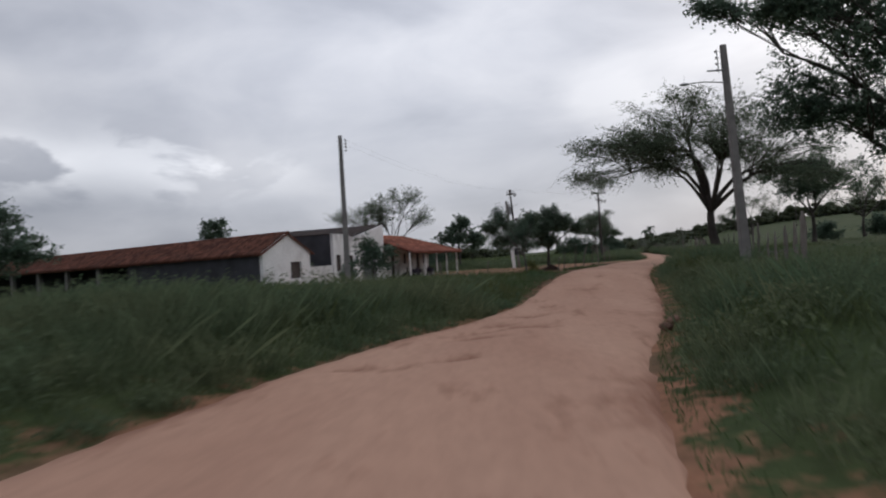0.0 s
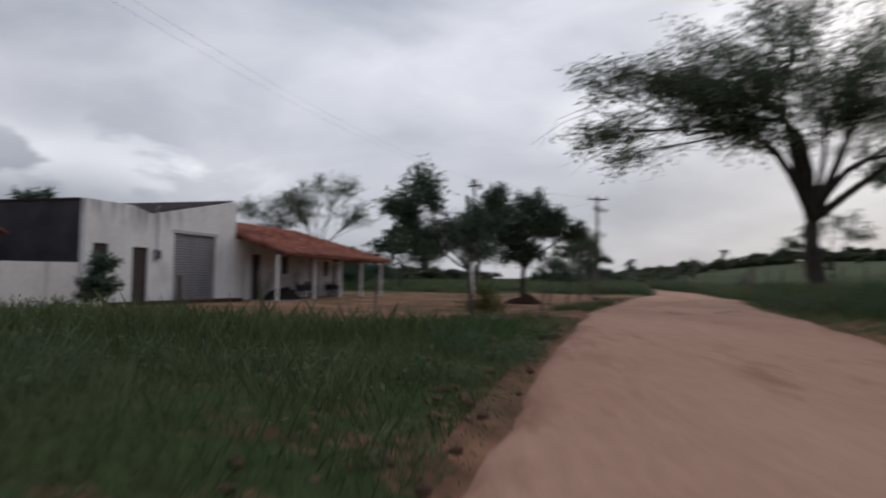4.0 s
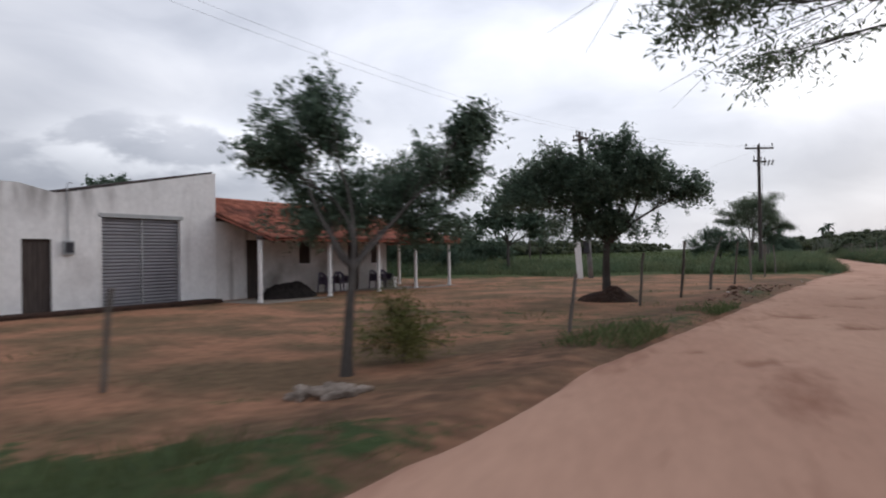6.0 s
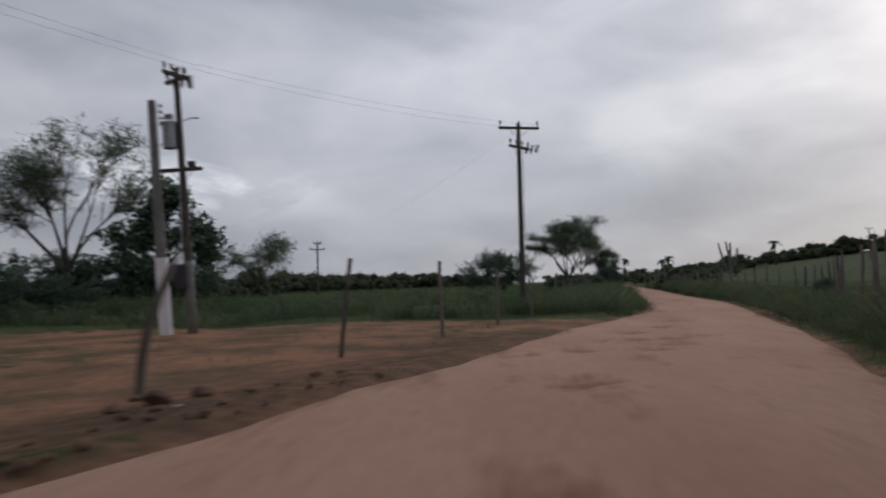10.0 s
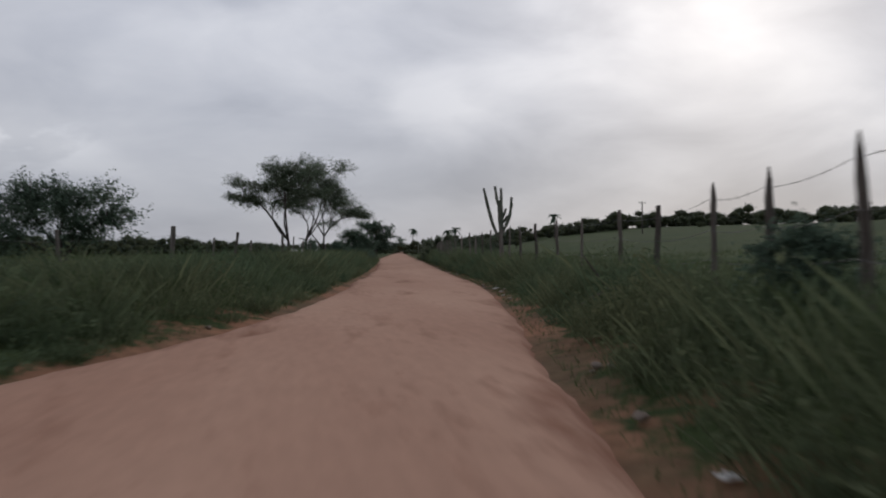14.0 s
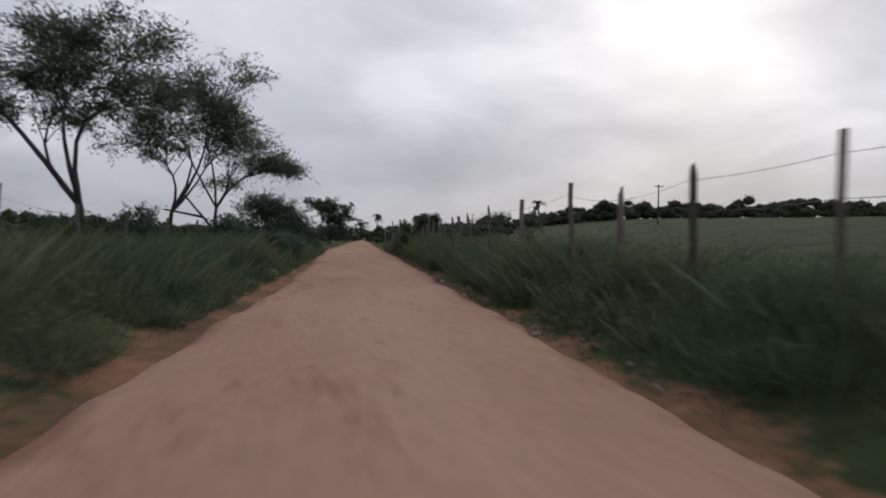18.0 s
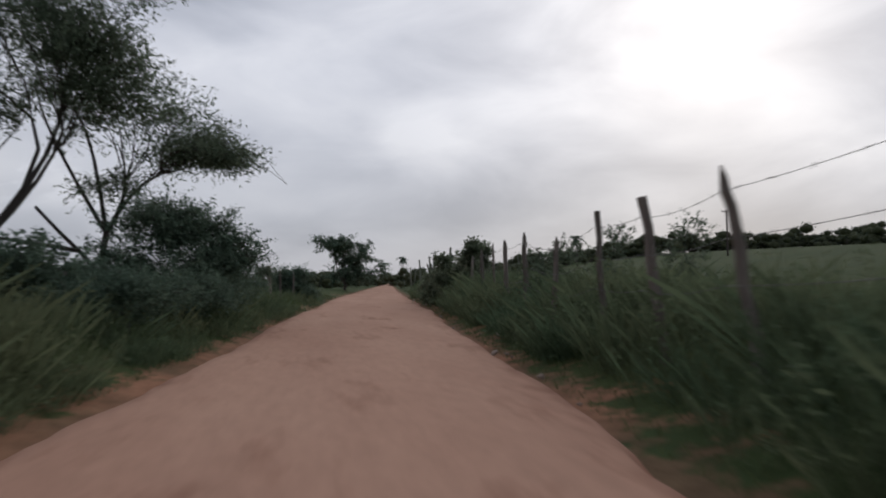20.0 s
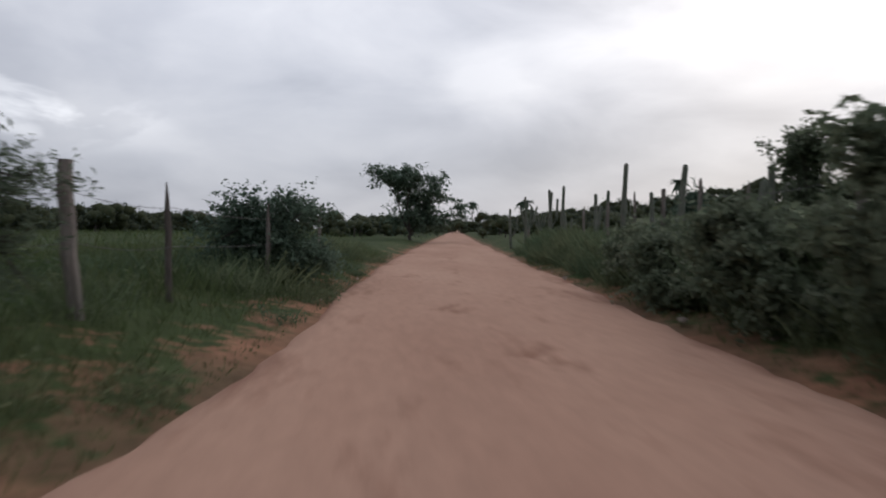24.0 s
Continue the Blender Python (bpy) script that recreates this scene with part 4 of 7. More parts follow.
    tree("bush", (40.0, 150.3), [(-0.3, -0.6, 0.6, 0.8, 1.1, 0.45, 2.4), (0.5, 0.6, 0.7, 0.8, 1.0, 0.5, 2.2), (0.2, 0, 0.95, 0.5, 0.6, 0.25, 1.0)],
         "dense leafy bush between the fence and the road edge", 0.04, 0.3, 150, 80, 0.24, 0.05, M_LEAF_BROAD, 46, 6, aspect=0.55, gaps=0.25, sink=0.05, category="bush")
    for bx, by, bh, sd in ((38.4, 144.6, 1.9, 80), (38.6, 147.2, 1.35, 81), (39.0, 149.8, 0.95, 82), (39.8, 153.0, 1.0, 83)):
        tree("bush", (bx, by), [(0, 0, bh * 0.32, 0.8, 1.1, bh * 0.25, 2.6), (-0.2, 0.3, bh * 0.62, 0.65, 0.8, bh * 0.22, 2), (0.4, -0.4, bh * 0.9, 0.35, 0.4, bh * 0.16, 0.9), (-0.3, 0.5, bh * 0.95, 0.25, 0.3, bh * 0.14, 0.6)],
             "dense large-leaved bush between the fence and the road edge", 0.04, 0.3, 130, 80, 0.24, 0.055, M_LEAF_BROAD, sd, 6, aspect=0.6, gaps=0.3, sink=0.05, category="bush", group="fence bushes")
    tree("shrub", (38.35, 141.7), [(0, 0, 1.2, 0.3, 0.3, 0.45, 1.2), (0.05, 0, 2.1, 0.25, 0.25, 0.35, 1.4), (-0.15, 0.2, 1.7, 0.22, 0.22, 0.25, 0.8)],
         "living fence post sprouting large leaves", 0.06, 0.7, 60, 70, 0.2, 0.055, M_LEAF_BROAD, 84, 4, aspect=0.6, gaps=0.3, category="shrub")
    tree("shrub", (42.6, 156.5), [(0, 0, 0.9, 1.1, 1.0, 0.5, 2), (0.2, 0.3, 1.6, 0.4, 0.4, 0.4, 0.8)],
         "large-leaved shrub in the fence line", 0.05, 0.4, 90, 80, 0.22, 0.042, M_LEAF_DARK, 40, 5, aspect=0.6, gaps=0.4, category="shrub")
    tree("bush", (29.6, 81.6), [(0, 0, 0.5, 0.5, 0.6, 0.3, 2), (0.1, 0.1, 0.8, 0.3, 0.3, 0.15, 0.8)],
         "low leafy bush at the fence's foot", 0.03, 0.4, 70, 70, 0.16, 0.032, M_LEAF_DARK, 44, 5, aspect=0.5, sink=0.05, category="bush")
    for k, (sx, sy, hh) in enumerate(((41.3, 136.8, 2.35), (42.2, 134.5, 2.3), (40.2, 138.2, 1.9), (37.6, 133.2, 1.4))):
        tree("shrub", (sx, sy), [(0, 0, hh * 0.45, 0.8, 0.7, hh * 0.25, 2), (0.15, 0, hh * 0.88, 0.65, 0.6, 0.35, 1.6)],
             "leafy sprouting shrub grown up through the fence wires", 0.02, 0.4, 60, 30, 0.2, 0.045, M_LEAF_PALE, 60 + k, 5, aspect=0.55, bare=8, gaps=0.4, category="shrub", group="fence shrubs")
    tree("bush", (6.75, 44.6), [(0, 0, 0.35, 0.66, 0.6, 0.24, 2.4), (0, 0, 0.78, 0.34, 0.32, 0.26, 1)], "spiky yellow-green bush beside the stone heap", 0.015, 0.3, 110, 64, 0.2, 0.036, M_LEAF_YELLOW, 41, 6, sink=0.05, droop=-0.25, flat=1.2, aspect=0.18, category="bush")
    tree("bush", (-5.6, 46.6), [(0, 0, 0.8, 0.55, 0.5, 0.45, 2), (0.1, 0, 1.55, 0.3, 0.35, 0.3, 1)], "dark bush against the low white wall", 0.03, 0.3, 110, 60, 0.2, 0.06, M_LEAF_DARK, 42, 4, sink=0.05, category="bush")
    tree("shrub", (-1.2, 31.5), [(0, 0, 1.3, 0.9, 0.8, 0.6, 2), (-0.2, 0, 2.1, 0.4, 0.4, 0.35, 0.8), (0.7, 0, 1.7, 0.4, 0.4, 0.3, 0.5)], "leafy shrub growing beside the concrete pole", 0.05, 0.4, 90, 50, 0.24, 0.06, M_LEAF_DARK, 43, 5, gaps=0.4, category="shrub")


build_trees()


def blades(x, y, height, width, rng, lean=0.35):
    """Grass: two-step tapering blades as triangle pairs, rooted on the ground."""
    n = len(x)
    z = ground_z(x, y) - 0.03
    a = rng.uniform(0, 2 * np.pi, n)
    h = height * rng.uniform(0.55, 1.25, n)
    ux, uy = np.cos(a) * width / 2, np.sin(a) * width / 2
    b = rng.uniform(0, 2 * np.pi, n)
    off = h * lean * rng.uniform(0.2, 1.3, n)
    bx, by = np.cos(b) * off, np.sin(b) * off
    v = np.empty((n, 4, 3))
    v[:, 0] = np.stack([x - ux, y - uy, z], 1)
    v[:, 1] = np.stack([x + ux, y + uy, z], 1)
    v[:, 2] = np.stack([x + bx * 0.54 + ux * 0.8, y + by * 0.54 + uy * 0.8, z + h * 0.66], 1)
    v[:, 3] = np.stack([x + bx, y + by, z + h], 1)
    return v.reshape(-1, 3), np.arange(4 * n).reshape(n, 4)


def roadside_points(rng, n, y0, y1, d0, d1, left):
    y = rng.uniform(y0, y1, n)
    d = d0 + (d1 - d0) * rng.uniform(0, 1, n) ** 1.5
    edge = smooth_curve(ROAD_L if left else ROAD_R, y)
    return (edge - d if left else edge + d), y, d


def build_grass():
    rng = np.random.RandomState(7)
    out_v, out_f, count = [], [], 0

    def put(x, y, h, w, lean=0.35):
        nonlocal count
        v, f = blades(x, y, h, w, rng, lean)
        out_v.append(v)
        out_f.append(f + count)
        count += len(v)

    for left in (True, False):
        for y0, y1, n in ((0, 45, 34000), (45, 90, 22000), (90, 165, 40000)):
            x, y, d = roadside_points(rng, n, y0, y1, 0.15, 9.0, left)
            keep = rng.rand(n) > yard_share(x, y) * 1.02 + 0.55 * (yard_share(x, y) > 0.02) * (wavy(x, y, 0.9, 0.5) < 0.1)
            patch = 0.5 + 0.5 * wavy(x, y, 1.6, 0.6)
            keep &= rng.rand(n) < 0.45 + 0.55 * patch
            x, y, d = x[keep], y[keep], d[keep]
            h = (0.07 + 0.37 * step01(d / 1.8)) * (0.55 + 0.8 * (0.5 + 0.5 * wavy(x, y, 2.2, 0.2)))
            h *= 1 - 0.4 * step01((y - 22) / 6) * step01((86 - y) / 4) * left
            h *= 1 - 0.25 * step01((y - 142) / 4) * left
            if not left:
                h *= np.where(d > 3.2, 0.5, 1.0)
            put(x, y, h * 0.85, 0.006 + 0.009 * rng.rand(len(x)), 0.6)
    x, y, d = roadside_points(rng, 22000, 138, 172, 0.7, 10.0, True)
    put(x, y, 0.30 * step01(d / 1.8) * (0.5 + 0.7 * rng.rand(len(x))) * (0.75 + 0.4 * wavy(x, y, 1.2, 0.3)) + 0.06, 0.006 + 0.008 * rng.rand(len(x)), 0.55)
    x, y, d = roadside_points(rng, 30000, 74, 168, 2.6, 16.0, False)
    put(x, y, 0.17 * (0.6 + 0.8 * rng.rand(len(x))) * (0.8 + 0.4 * wavy(x, y, 2.4, 0.9)), 0.010 + 0.014 * rng.rand(len(x)), 0.6)
    x, y, d = roadside_points(rng, 28000, 20, 41, 0.4, 9.0, True)
    keep = rng.rand(len(x)) > yard_share(x, y) * 1.3
    x, y, d = x[keep], y[keep], d[keep]
    put(x, y, 0.42 * step01((d + 0.3) / 1.8) * (0.5 + 0.6 * rng.rand(len(x))) * (0.8 + 0.35 * wavy(x, y, 1.5, 0.3)) * (1 - 0.8 * step01((y - 34.5) / 4)), 0.006 + 0.008 * rng.rand(len(x)), 0.55)
    # pasture and weeds further off
    for left, n in ((True, 24000), (False, 24000)):
        x, y, d = roadside_points(rng, n, -5, 260, 8.0, 70.0 if left else 34.0, left)
        keep = rng.rand(n) > yard_share(x, y) * 1.02
        s, p = house_sp(x, y)
        keep &= ~((s > -20) & (s < 15) & (p > -12) & (p < 3.5)) & ~((s > -19) & (s < -10) & (p < 2))
        x, y, d = x[keep], y[keep], d[keep]
        put(x, y, (0.25 + 0.2 * step01((y - 70) / 20) if left else 0.11) * (0.6 + 0.7 * rng.rand(len(x))), (0.02 + 0.0011 * d) * (1.0 if left else 0.6), 0.6)
    x, y, d = roadside_points(rng, 6000, 43, 56, 0.15, 1.5, True)
    keep = wavy(x, y, 1.3, 0.2) + 0.4 * wavy(x, y, 0.5, 0.9) > 0.3
    put(x[keep], y[keep], 0.16 * (0.5 + rng.rand(keep.sum())), 0.006 + 0.008 * rng.rand(keep.sum()), 0.7)
    n = 26000
    x, y = rng.uniform(-6, 17, n), rng.uniform(40, 82, n)
    keep = (yard_share(x, y) > 0.5) & (wavy(x, y, 1.1, 0.8) + 0.5 * wavy(x, y, 3.1, 0.2) > 0.55) & (house_sp(x, y)[1] > 3.2) & (side(x, y) < -0.3)
    put(x[keep], y[keep], 0.09 * (0.5 + rng.rand(keep.sum())), 0.008 + 0.008 * rng.rand(keep.sum()), 0.8)
    ob = mesh_object("grass", np.concatenate(out_v), np.concatenate(out_f), M_GRASS)
    tagged(ob, "uneven green and yellowing grass on banks and pasture", "grass", kind="stuff")


def lump_parts():
    bm = bmesh.new()
    bmesh.ops.create_icosphere(bm, subdivisions=1, radius=1.0)
    bm.verts.ensure_lookup_table()
    ball, tris = np.array([v.co[:] for v in bm.verts]), np.array([[v.index for v in f.verts] for f in bm.faces])
    bm.free()
    return ball, tris


def build_weeds():
    """Tall weed tufts: arching blades from one foot, with small leaves on stems among them."""
    rng = np.random.RandomState(8)
    blade_v, spots, sizes = [], [], []

    def tufts(x, y, height, reach, count, width, leaves, size):
        n = len(x)
        if not n:
            return
        z = ground_z(x, y)
        a = rng.uniform(0, 2 * np.pi, (n, count))
        d = reach[:, None] * np.sqrt(rng.rand(n, count)) * 0.75
        out = np.stack([np.cos(a), np.sin(a)], -1)
        foot = np.stack([x, y], 1)[:, None] + out * d[..., None]
        h = height[:, None] * rng.uniform(0.35, 1.0, (n, count)) * (1 - 0.35 * (d / np.maximum(reach[:, None], 0.05)) ** 2)
        way = out * 0.55 + rng.normal(0, 0.5, (n, count, 2))
        lean = h[..., None] * way * rng.uniform(0.2, 0.9, (n, count, 1))
        b = rng.uniform(0, np.pi, (n, count))
        across = np.stack([np.cos(b), np.sin(b)], -1) * (width * rng.uniform(0.6, 1.3, (n, count)))[..., None] / 2
        low = np.broadcast_to(z[:, None] - 0.03, (n, count))
        v = np.empty((n, count, 4, 3))
        v[:, :, 0, :2], v[:, :, 0, 2] = foot - across * 0.7, low
        v[:, :, 1, :2], v[:, :, 1, 2] = foot + across * 0.7, low
        v[:, :, 2, :2], v[:, :, 2, 2] = foot + lean * 0.61 + across, low + h * 0.68
        v[:, :, 3, :2], v[:, :, 3, 2] = foot + lean, low + h
        blade_v.append(v.reshape(-1, 3))
        # leaves up the taller stems
        per = 6
        stems = max(1, leaves // per)
        k = rng.randint(0, count, (n, stems))
        row = np.arange(n)[:, None]
        base, tip = v[row, k, 0], v[row, k, 3]
        u = rng.uniform(0.2, 1.08, (n, stems, per, 1))
        q = base[:, :, None] + (tip - base)[:, :, None] * u + rng.normal(0, 0.07, (n, stems, per, 3)) * (1, 1, 0.7)
        spots.append(q.reshape(-1, 3))
        sizes.append(np.full(n * stems * per, size))

    #        left, from, to, count, out to, height, patchiness
    for left, y0, y1, n, d1, hh, gap in ((True, 2, 22, 480, 9, 0.8, 0.2), (True, 20, 36, 130, 8.5, 0.42, 0.3), (True, 83, 142, 640, 5.5, 0.98, 0.25), (True, 142, 168, 190, 5, 0.62, 0.5),
                                         (False, 2, 60, 340, 5, 0.72, 0.5), (False, 60, 118, 460, 2.6, 0.76, 0.3), (False, 112, 142, 380, 2.8, 0.97, 0.15), (False, 138, 172, 320, 2.8, 1.0, 0.15)):
        x, y, d = roadside_points(rng, n, y0, y1, 0.35 if left else 0.75, d1, left)
        keep = (yard_share(x, y) < 0.2) & (rng.rand(n) > gap * (0.5 - 0.9 * wavy(x, y, 1.9, 0.4)))
        x, y, d = x[keep], y[keep], d[keep]
        tall = hh * (0.22 + 0.62 * step01((d - 0.2) / 1.6) + 0.3 * rng.rand(len(x))) * (1.0 + 0.3 * wavy(x, y, 1.7, 0.5))
        tufts(x, y, np.clip(tall, 0.15, 1.15), 0.2 + 0.42 * tall / hh, 66, 0.013, 84, 0.036)
    x, y = rng.uniform(-18, -1, 330), rng.uniform(11, 34, 330)
    keep = ((x + 9) / 8) ** 2 + ((y - 22.5) / 11) ** 2 < 0.8 + 0.3 * wavy(x, y, 1.8, 0.6)
    x, y = x[keep], y[keep]
    tufts(x, y, 0.45 + 0.35 * rng.rand(len(x)) + 0.2 * wavy(x, y, 2.0, 0.3) + 0.4 * np.exp(-((x + 5) / 3.5) ** 2 - ((y - 20) / 5) ** 2), 0.55 + 0.35 * rng.rand(len(x)), 60, 0.024, 78, 0.055)
    # the green mass behind the yard
    n = 700
    x, y = rng.uniform(-20, 22, n), rng.uniform(79, 103, n)
    keep = (yard_share(x, y) < 0.2) & (side(x, y) < -0.8) & (np.abs((x - 2) / 20) ** 3 + np.abs((y - 89) / 12) ** 3 < 0.75 + 0.35 * wavy(x, y, 2.2, 0.5))
    tufts(x[keep], y[keep], 0.55 + 0.5 * rng.rand(keep.sum()), 0.6 + 0.4 * rng.rand(keep.sum()), 44, 0.036, 48, 0.085)
    # leafy mounds that rise out of the tufts
    for left, y0, y1, n, d0, d1, hh in ((True, 4, 24, 60, 1.2, 9, 0.95), (True, 84, 142, 60, 0.9, 5, 1.0), (False, 6, 60, 36, 1.2, 4.5, 0.75), (False, 62, 112, 45, 1.2, 2.8, 0.85), (False, 112, 168, 70, 1.0, 3.0, 1.05)):
        x, y, d = roadside_points(rng, n, y0, y1, d0, d1, left)
        keep = yard_share(x, y) < 0.1
        x, y = x[keep], y[keep]
        n, per = len(x), 190
        tall = hh * rng.uniform(0.55, 1.1, n)
        way = rng.normal(0, 1, (n, per, 3))
        way[..., 2] = np.abs(way[..., 2])
        way /= np.linalg.norm(way, axis=-1, keepdims=True)
        lumps = 1 + 0.28 * wavy(way[..., 0] * 3 + x[:, None], way[..., 1] * 3 + way[..., 2] * 2, 1.0, 0.7)
        q = way * np.stack([tall * 0.75, tall * 0.75, tall], 1)[:, None] * (rng.uniform(0.35, 1.0, (n, per, 1)) ** 0.5) * lumps[..., None]
        q += np.stack([x, y, ground_z(x, y)], 1)[:, None]
        spots.append(q.reshape(-1, 3))
        sizes.append(np.full(n * per, 0.046))
    v, f = leaf_quads(np.concatenate(spots), np.concatenate(sizes)[:, None], rng, 0.42)
    ob = mesh_object("weeds", v, f, M_WEED)
    tagged(ob, "leafy green weeds and tall grass along the road banks", "weeds", kind="stuff")
    v = np.concatenate(blade_v)
    mesh_object("blades", v, np.arange(len(v)).reshape(-1, 4), M_WEED, ob, "long arching green blades")


def build_far_woods():
    """Distant tree crowns in bands, as clusters of leaf clumps."""
    rng = np.random.RandomState(9)
    cs, sizes, cores, seg = [], [], [], []
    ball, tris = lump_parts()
    rows = []
    for k in range(230):      # beyond the pasture on the rising side
        a = (k + rng.rand()) / 230
        rows.append((75 + 190 * a + rng.uniform(-5, 5), 330 - 60 * a + rng.uniform(-9, 9), 3.6 + 1.8 * rng.rand() + 2.6 * (rng.rand() < 0.16)))
    for _ in range(70):
        rows.append((rng.uniform(58, 120), rng.uniform(330, 380), rng.uniform(3, 6)))
    for _ in range(240):      # low woods on the flat side
        y = rng.uniform(120, 330)
        rows.append((smooth_curve(ROAD_L, y) - 30 - rng.uniform(20, 210), y + 40, rng.uniform(2.8, 5.6)))
    for k in range(150):      # the belt across the flat pasture
        y = 150 + 1.3 * k + rng.uniform(-3, 3)
        rows.append((float(smooth_curve(ROAD_L, y)) - 62 + 0.12 * (y - 150) - rng.uniform(0, 12), y, 3.0 + 2.2 * rng.rand()))
    for _ in range(90):
        rows.append((rng.uniform(-75, -6), rng.uniform(96, 135), rng.uniform(1.5, 3.2)))
    for _ in range(80):       # close to the far road, both sides
        y = rng.uniform(205, 420)
        rows.append((float(smooth_curve(ROAD_L, y)) - rng.uniform(2.5, 16), y, rng.uniform(2, 4)))
        rows.append((float(smooth_curve(ROAD_R, y)) + rng.uniform(3, 22), y, rng.uniform(2, 4)))
    for _ in range(60):       # behind the road's start, on the hill to the right
        rows.append((rng.uniform(120, 210), rng.uniform(60, 260), rng.uniform(3, 6)))
    for x, y, h in rows:
        x, y = float(x), float(y)
        z = float(ground_z(x, y))
        n = int((70 + 20 * h) * (1.5 if 90 < y < 340 and -75 < x < 30 else 1.0))
        k = rng.randint(5, 8)
        for _ in range(k):
            c = np.array([x + rng.normal(0, 0.4 * h), y + rng.normal(0, 0.3 * h), z + h * rng.uniform(0.1, 0.72)])
            w = rng.normal(0, 1, (n // k, 3))
            w /= np.linalg.norm(w, axis=1, keepdims=True)
            r = h * np.array([0.36, 0.36, 0.25]) * rng.uniform(0.6, 1.2)
            cs.append(c + w * rng.uniform(0.6, 1.08, (n // k, 1)) * r)
            sizes.append(np.full(n // k, 0.05 * h + 0.08))
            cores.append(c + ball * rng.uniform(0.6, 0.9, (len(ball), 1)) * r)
        seg.append(((x, y, z - 0.3), (x, y, z + h * 0.4), 0.07 * h ** 0.5, 0.04))
    v, f = leaf_quads(np.concatenate(cs), np.concatenate(sizes)[:, None], rng, 0.7)
    v = v.reshape(-1, 4, 3)[:, :3].reshape(-1, 3)
    f = np.arange(len(v)).reshape(-1, 3)
    ob = tagged(mesh_object("far_woods", v, f, M_LEAF_HAZED), "distant dark belt of low trees and scrub", "woods", kind="stuff")
    # solid lumps, darker than the leaves, stand in for the crowns' shaded inside
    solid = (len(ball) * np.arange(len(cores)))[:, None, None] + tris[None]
    mesh_object("twigs", np.concatenate(cores), solid.reshape(-1, 3), M_CROWN_SHADE, ob)
    v, f = tubes(seg, 5)
    mesh_object("trunks", v, f, M_BARK, ob)


build_grass()
build_weeds()
build_far_woods()


# ---- buildings ----
HOUSE_M = Matrix.Translation(HOUSE_AT) @ pose(0, 0, 0, 0, 0, HOUSE_TURN)     # x along the fronts, -y out to the road


def slab(bm, pts, depth):
    """A flat polygon of corners, thickened downwards by depth."""
    top = [bm.verts.new(p) for p in pts]
    low = [bm.verts.new(Vector(p) - Vector((0, 0, depth))) for p in pts]
    bm.faces.new(top)
    bm.faces.new(low[::-1])
    n = len(pts)
    for k in range(n):
        bm.faces.new((top[k], low[k], low[(k + 1) % n], top[(k + 1) % n]))
    bmesh.ops.recalc_face_normals(bm, faces=bm.faces)
    return bm


def front_wall(bm, profile, y0, y1, holes, z0):
    """A wall along x whose top follows profile (x, z); holes: x0, x1, z0, z1 go right through it."""
    xs = sorted({x for x, _ in profile} | {v for h in holes for v in h[:2]})
    px, pz = zip(*profile)
    for a, b in zip(xs, xs[1:]):
        za, zb = np.interp(a, px, pz), np.interp(b, px, pz)
        cuts = sorted(h for h in holes if h[0] <= a + 1e-6 and h[1] >= b - 1e-6)
        lows = [z0] + [h[3] for h in cuts]
        highs = [h[2] for h in cuts] + [None]
        for lo, hi in zip(lows, highs):
            if hi is not None and hi - lo < 0.01:
                continue
            q = [(a, lo), (b, lo), (b, zb if hi is None else hi), (a, za if hi is None else hi)]
            f = [bm.verts.new((x, y0, z)) for x, z in q]
            k = [bm.verts.new((x, y1, z)) for x, z in q]
            bm.faces.new(f)
            bm.faces.new(k[::-1])
            for i in range(4):
                bm.faces.new((f[i], k[i], k[(i + 1) % 4], f[(i + 1) % 4]))
    bmesh.ops.remove_doubles(bm, verts=bm.verts[:], dist=0.0005)
    bmesh.ops.recalc_face_normals(bm, faces=bm.faces)
    return bm


def tile_mesh():
    """One half-round clay tile, its length along -y, wider at the upper end."""
    bm = bmesh.new()
    rows = []
    for y, r in ((0.0, 0.085), (-0.46, 0.07)):
        for up in (0.0, 0.012):
            rows.append([bm.verts.new(((r + up) * math.cos(a), y, (r + up) * math.sin(a) * 0.8)) for a in np.linspace(math.pi, 0, 5)])
    inner0, outer0, inner1, outer1 = rows
    for a, b in ((outer0, outer1), (inner1, inner0), (outer1, inner1)):
        for k in range(4):
            bm.faces.new((a[k], a[k + 1], b[k + 1], b[k]))
    bmesh.ops.recalc_face_normals(bm, faces=bm.faces)
    me = bpy.data.meshes.new("tile")
    bm.to_mesh(me)
    bm.free()
    return me


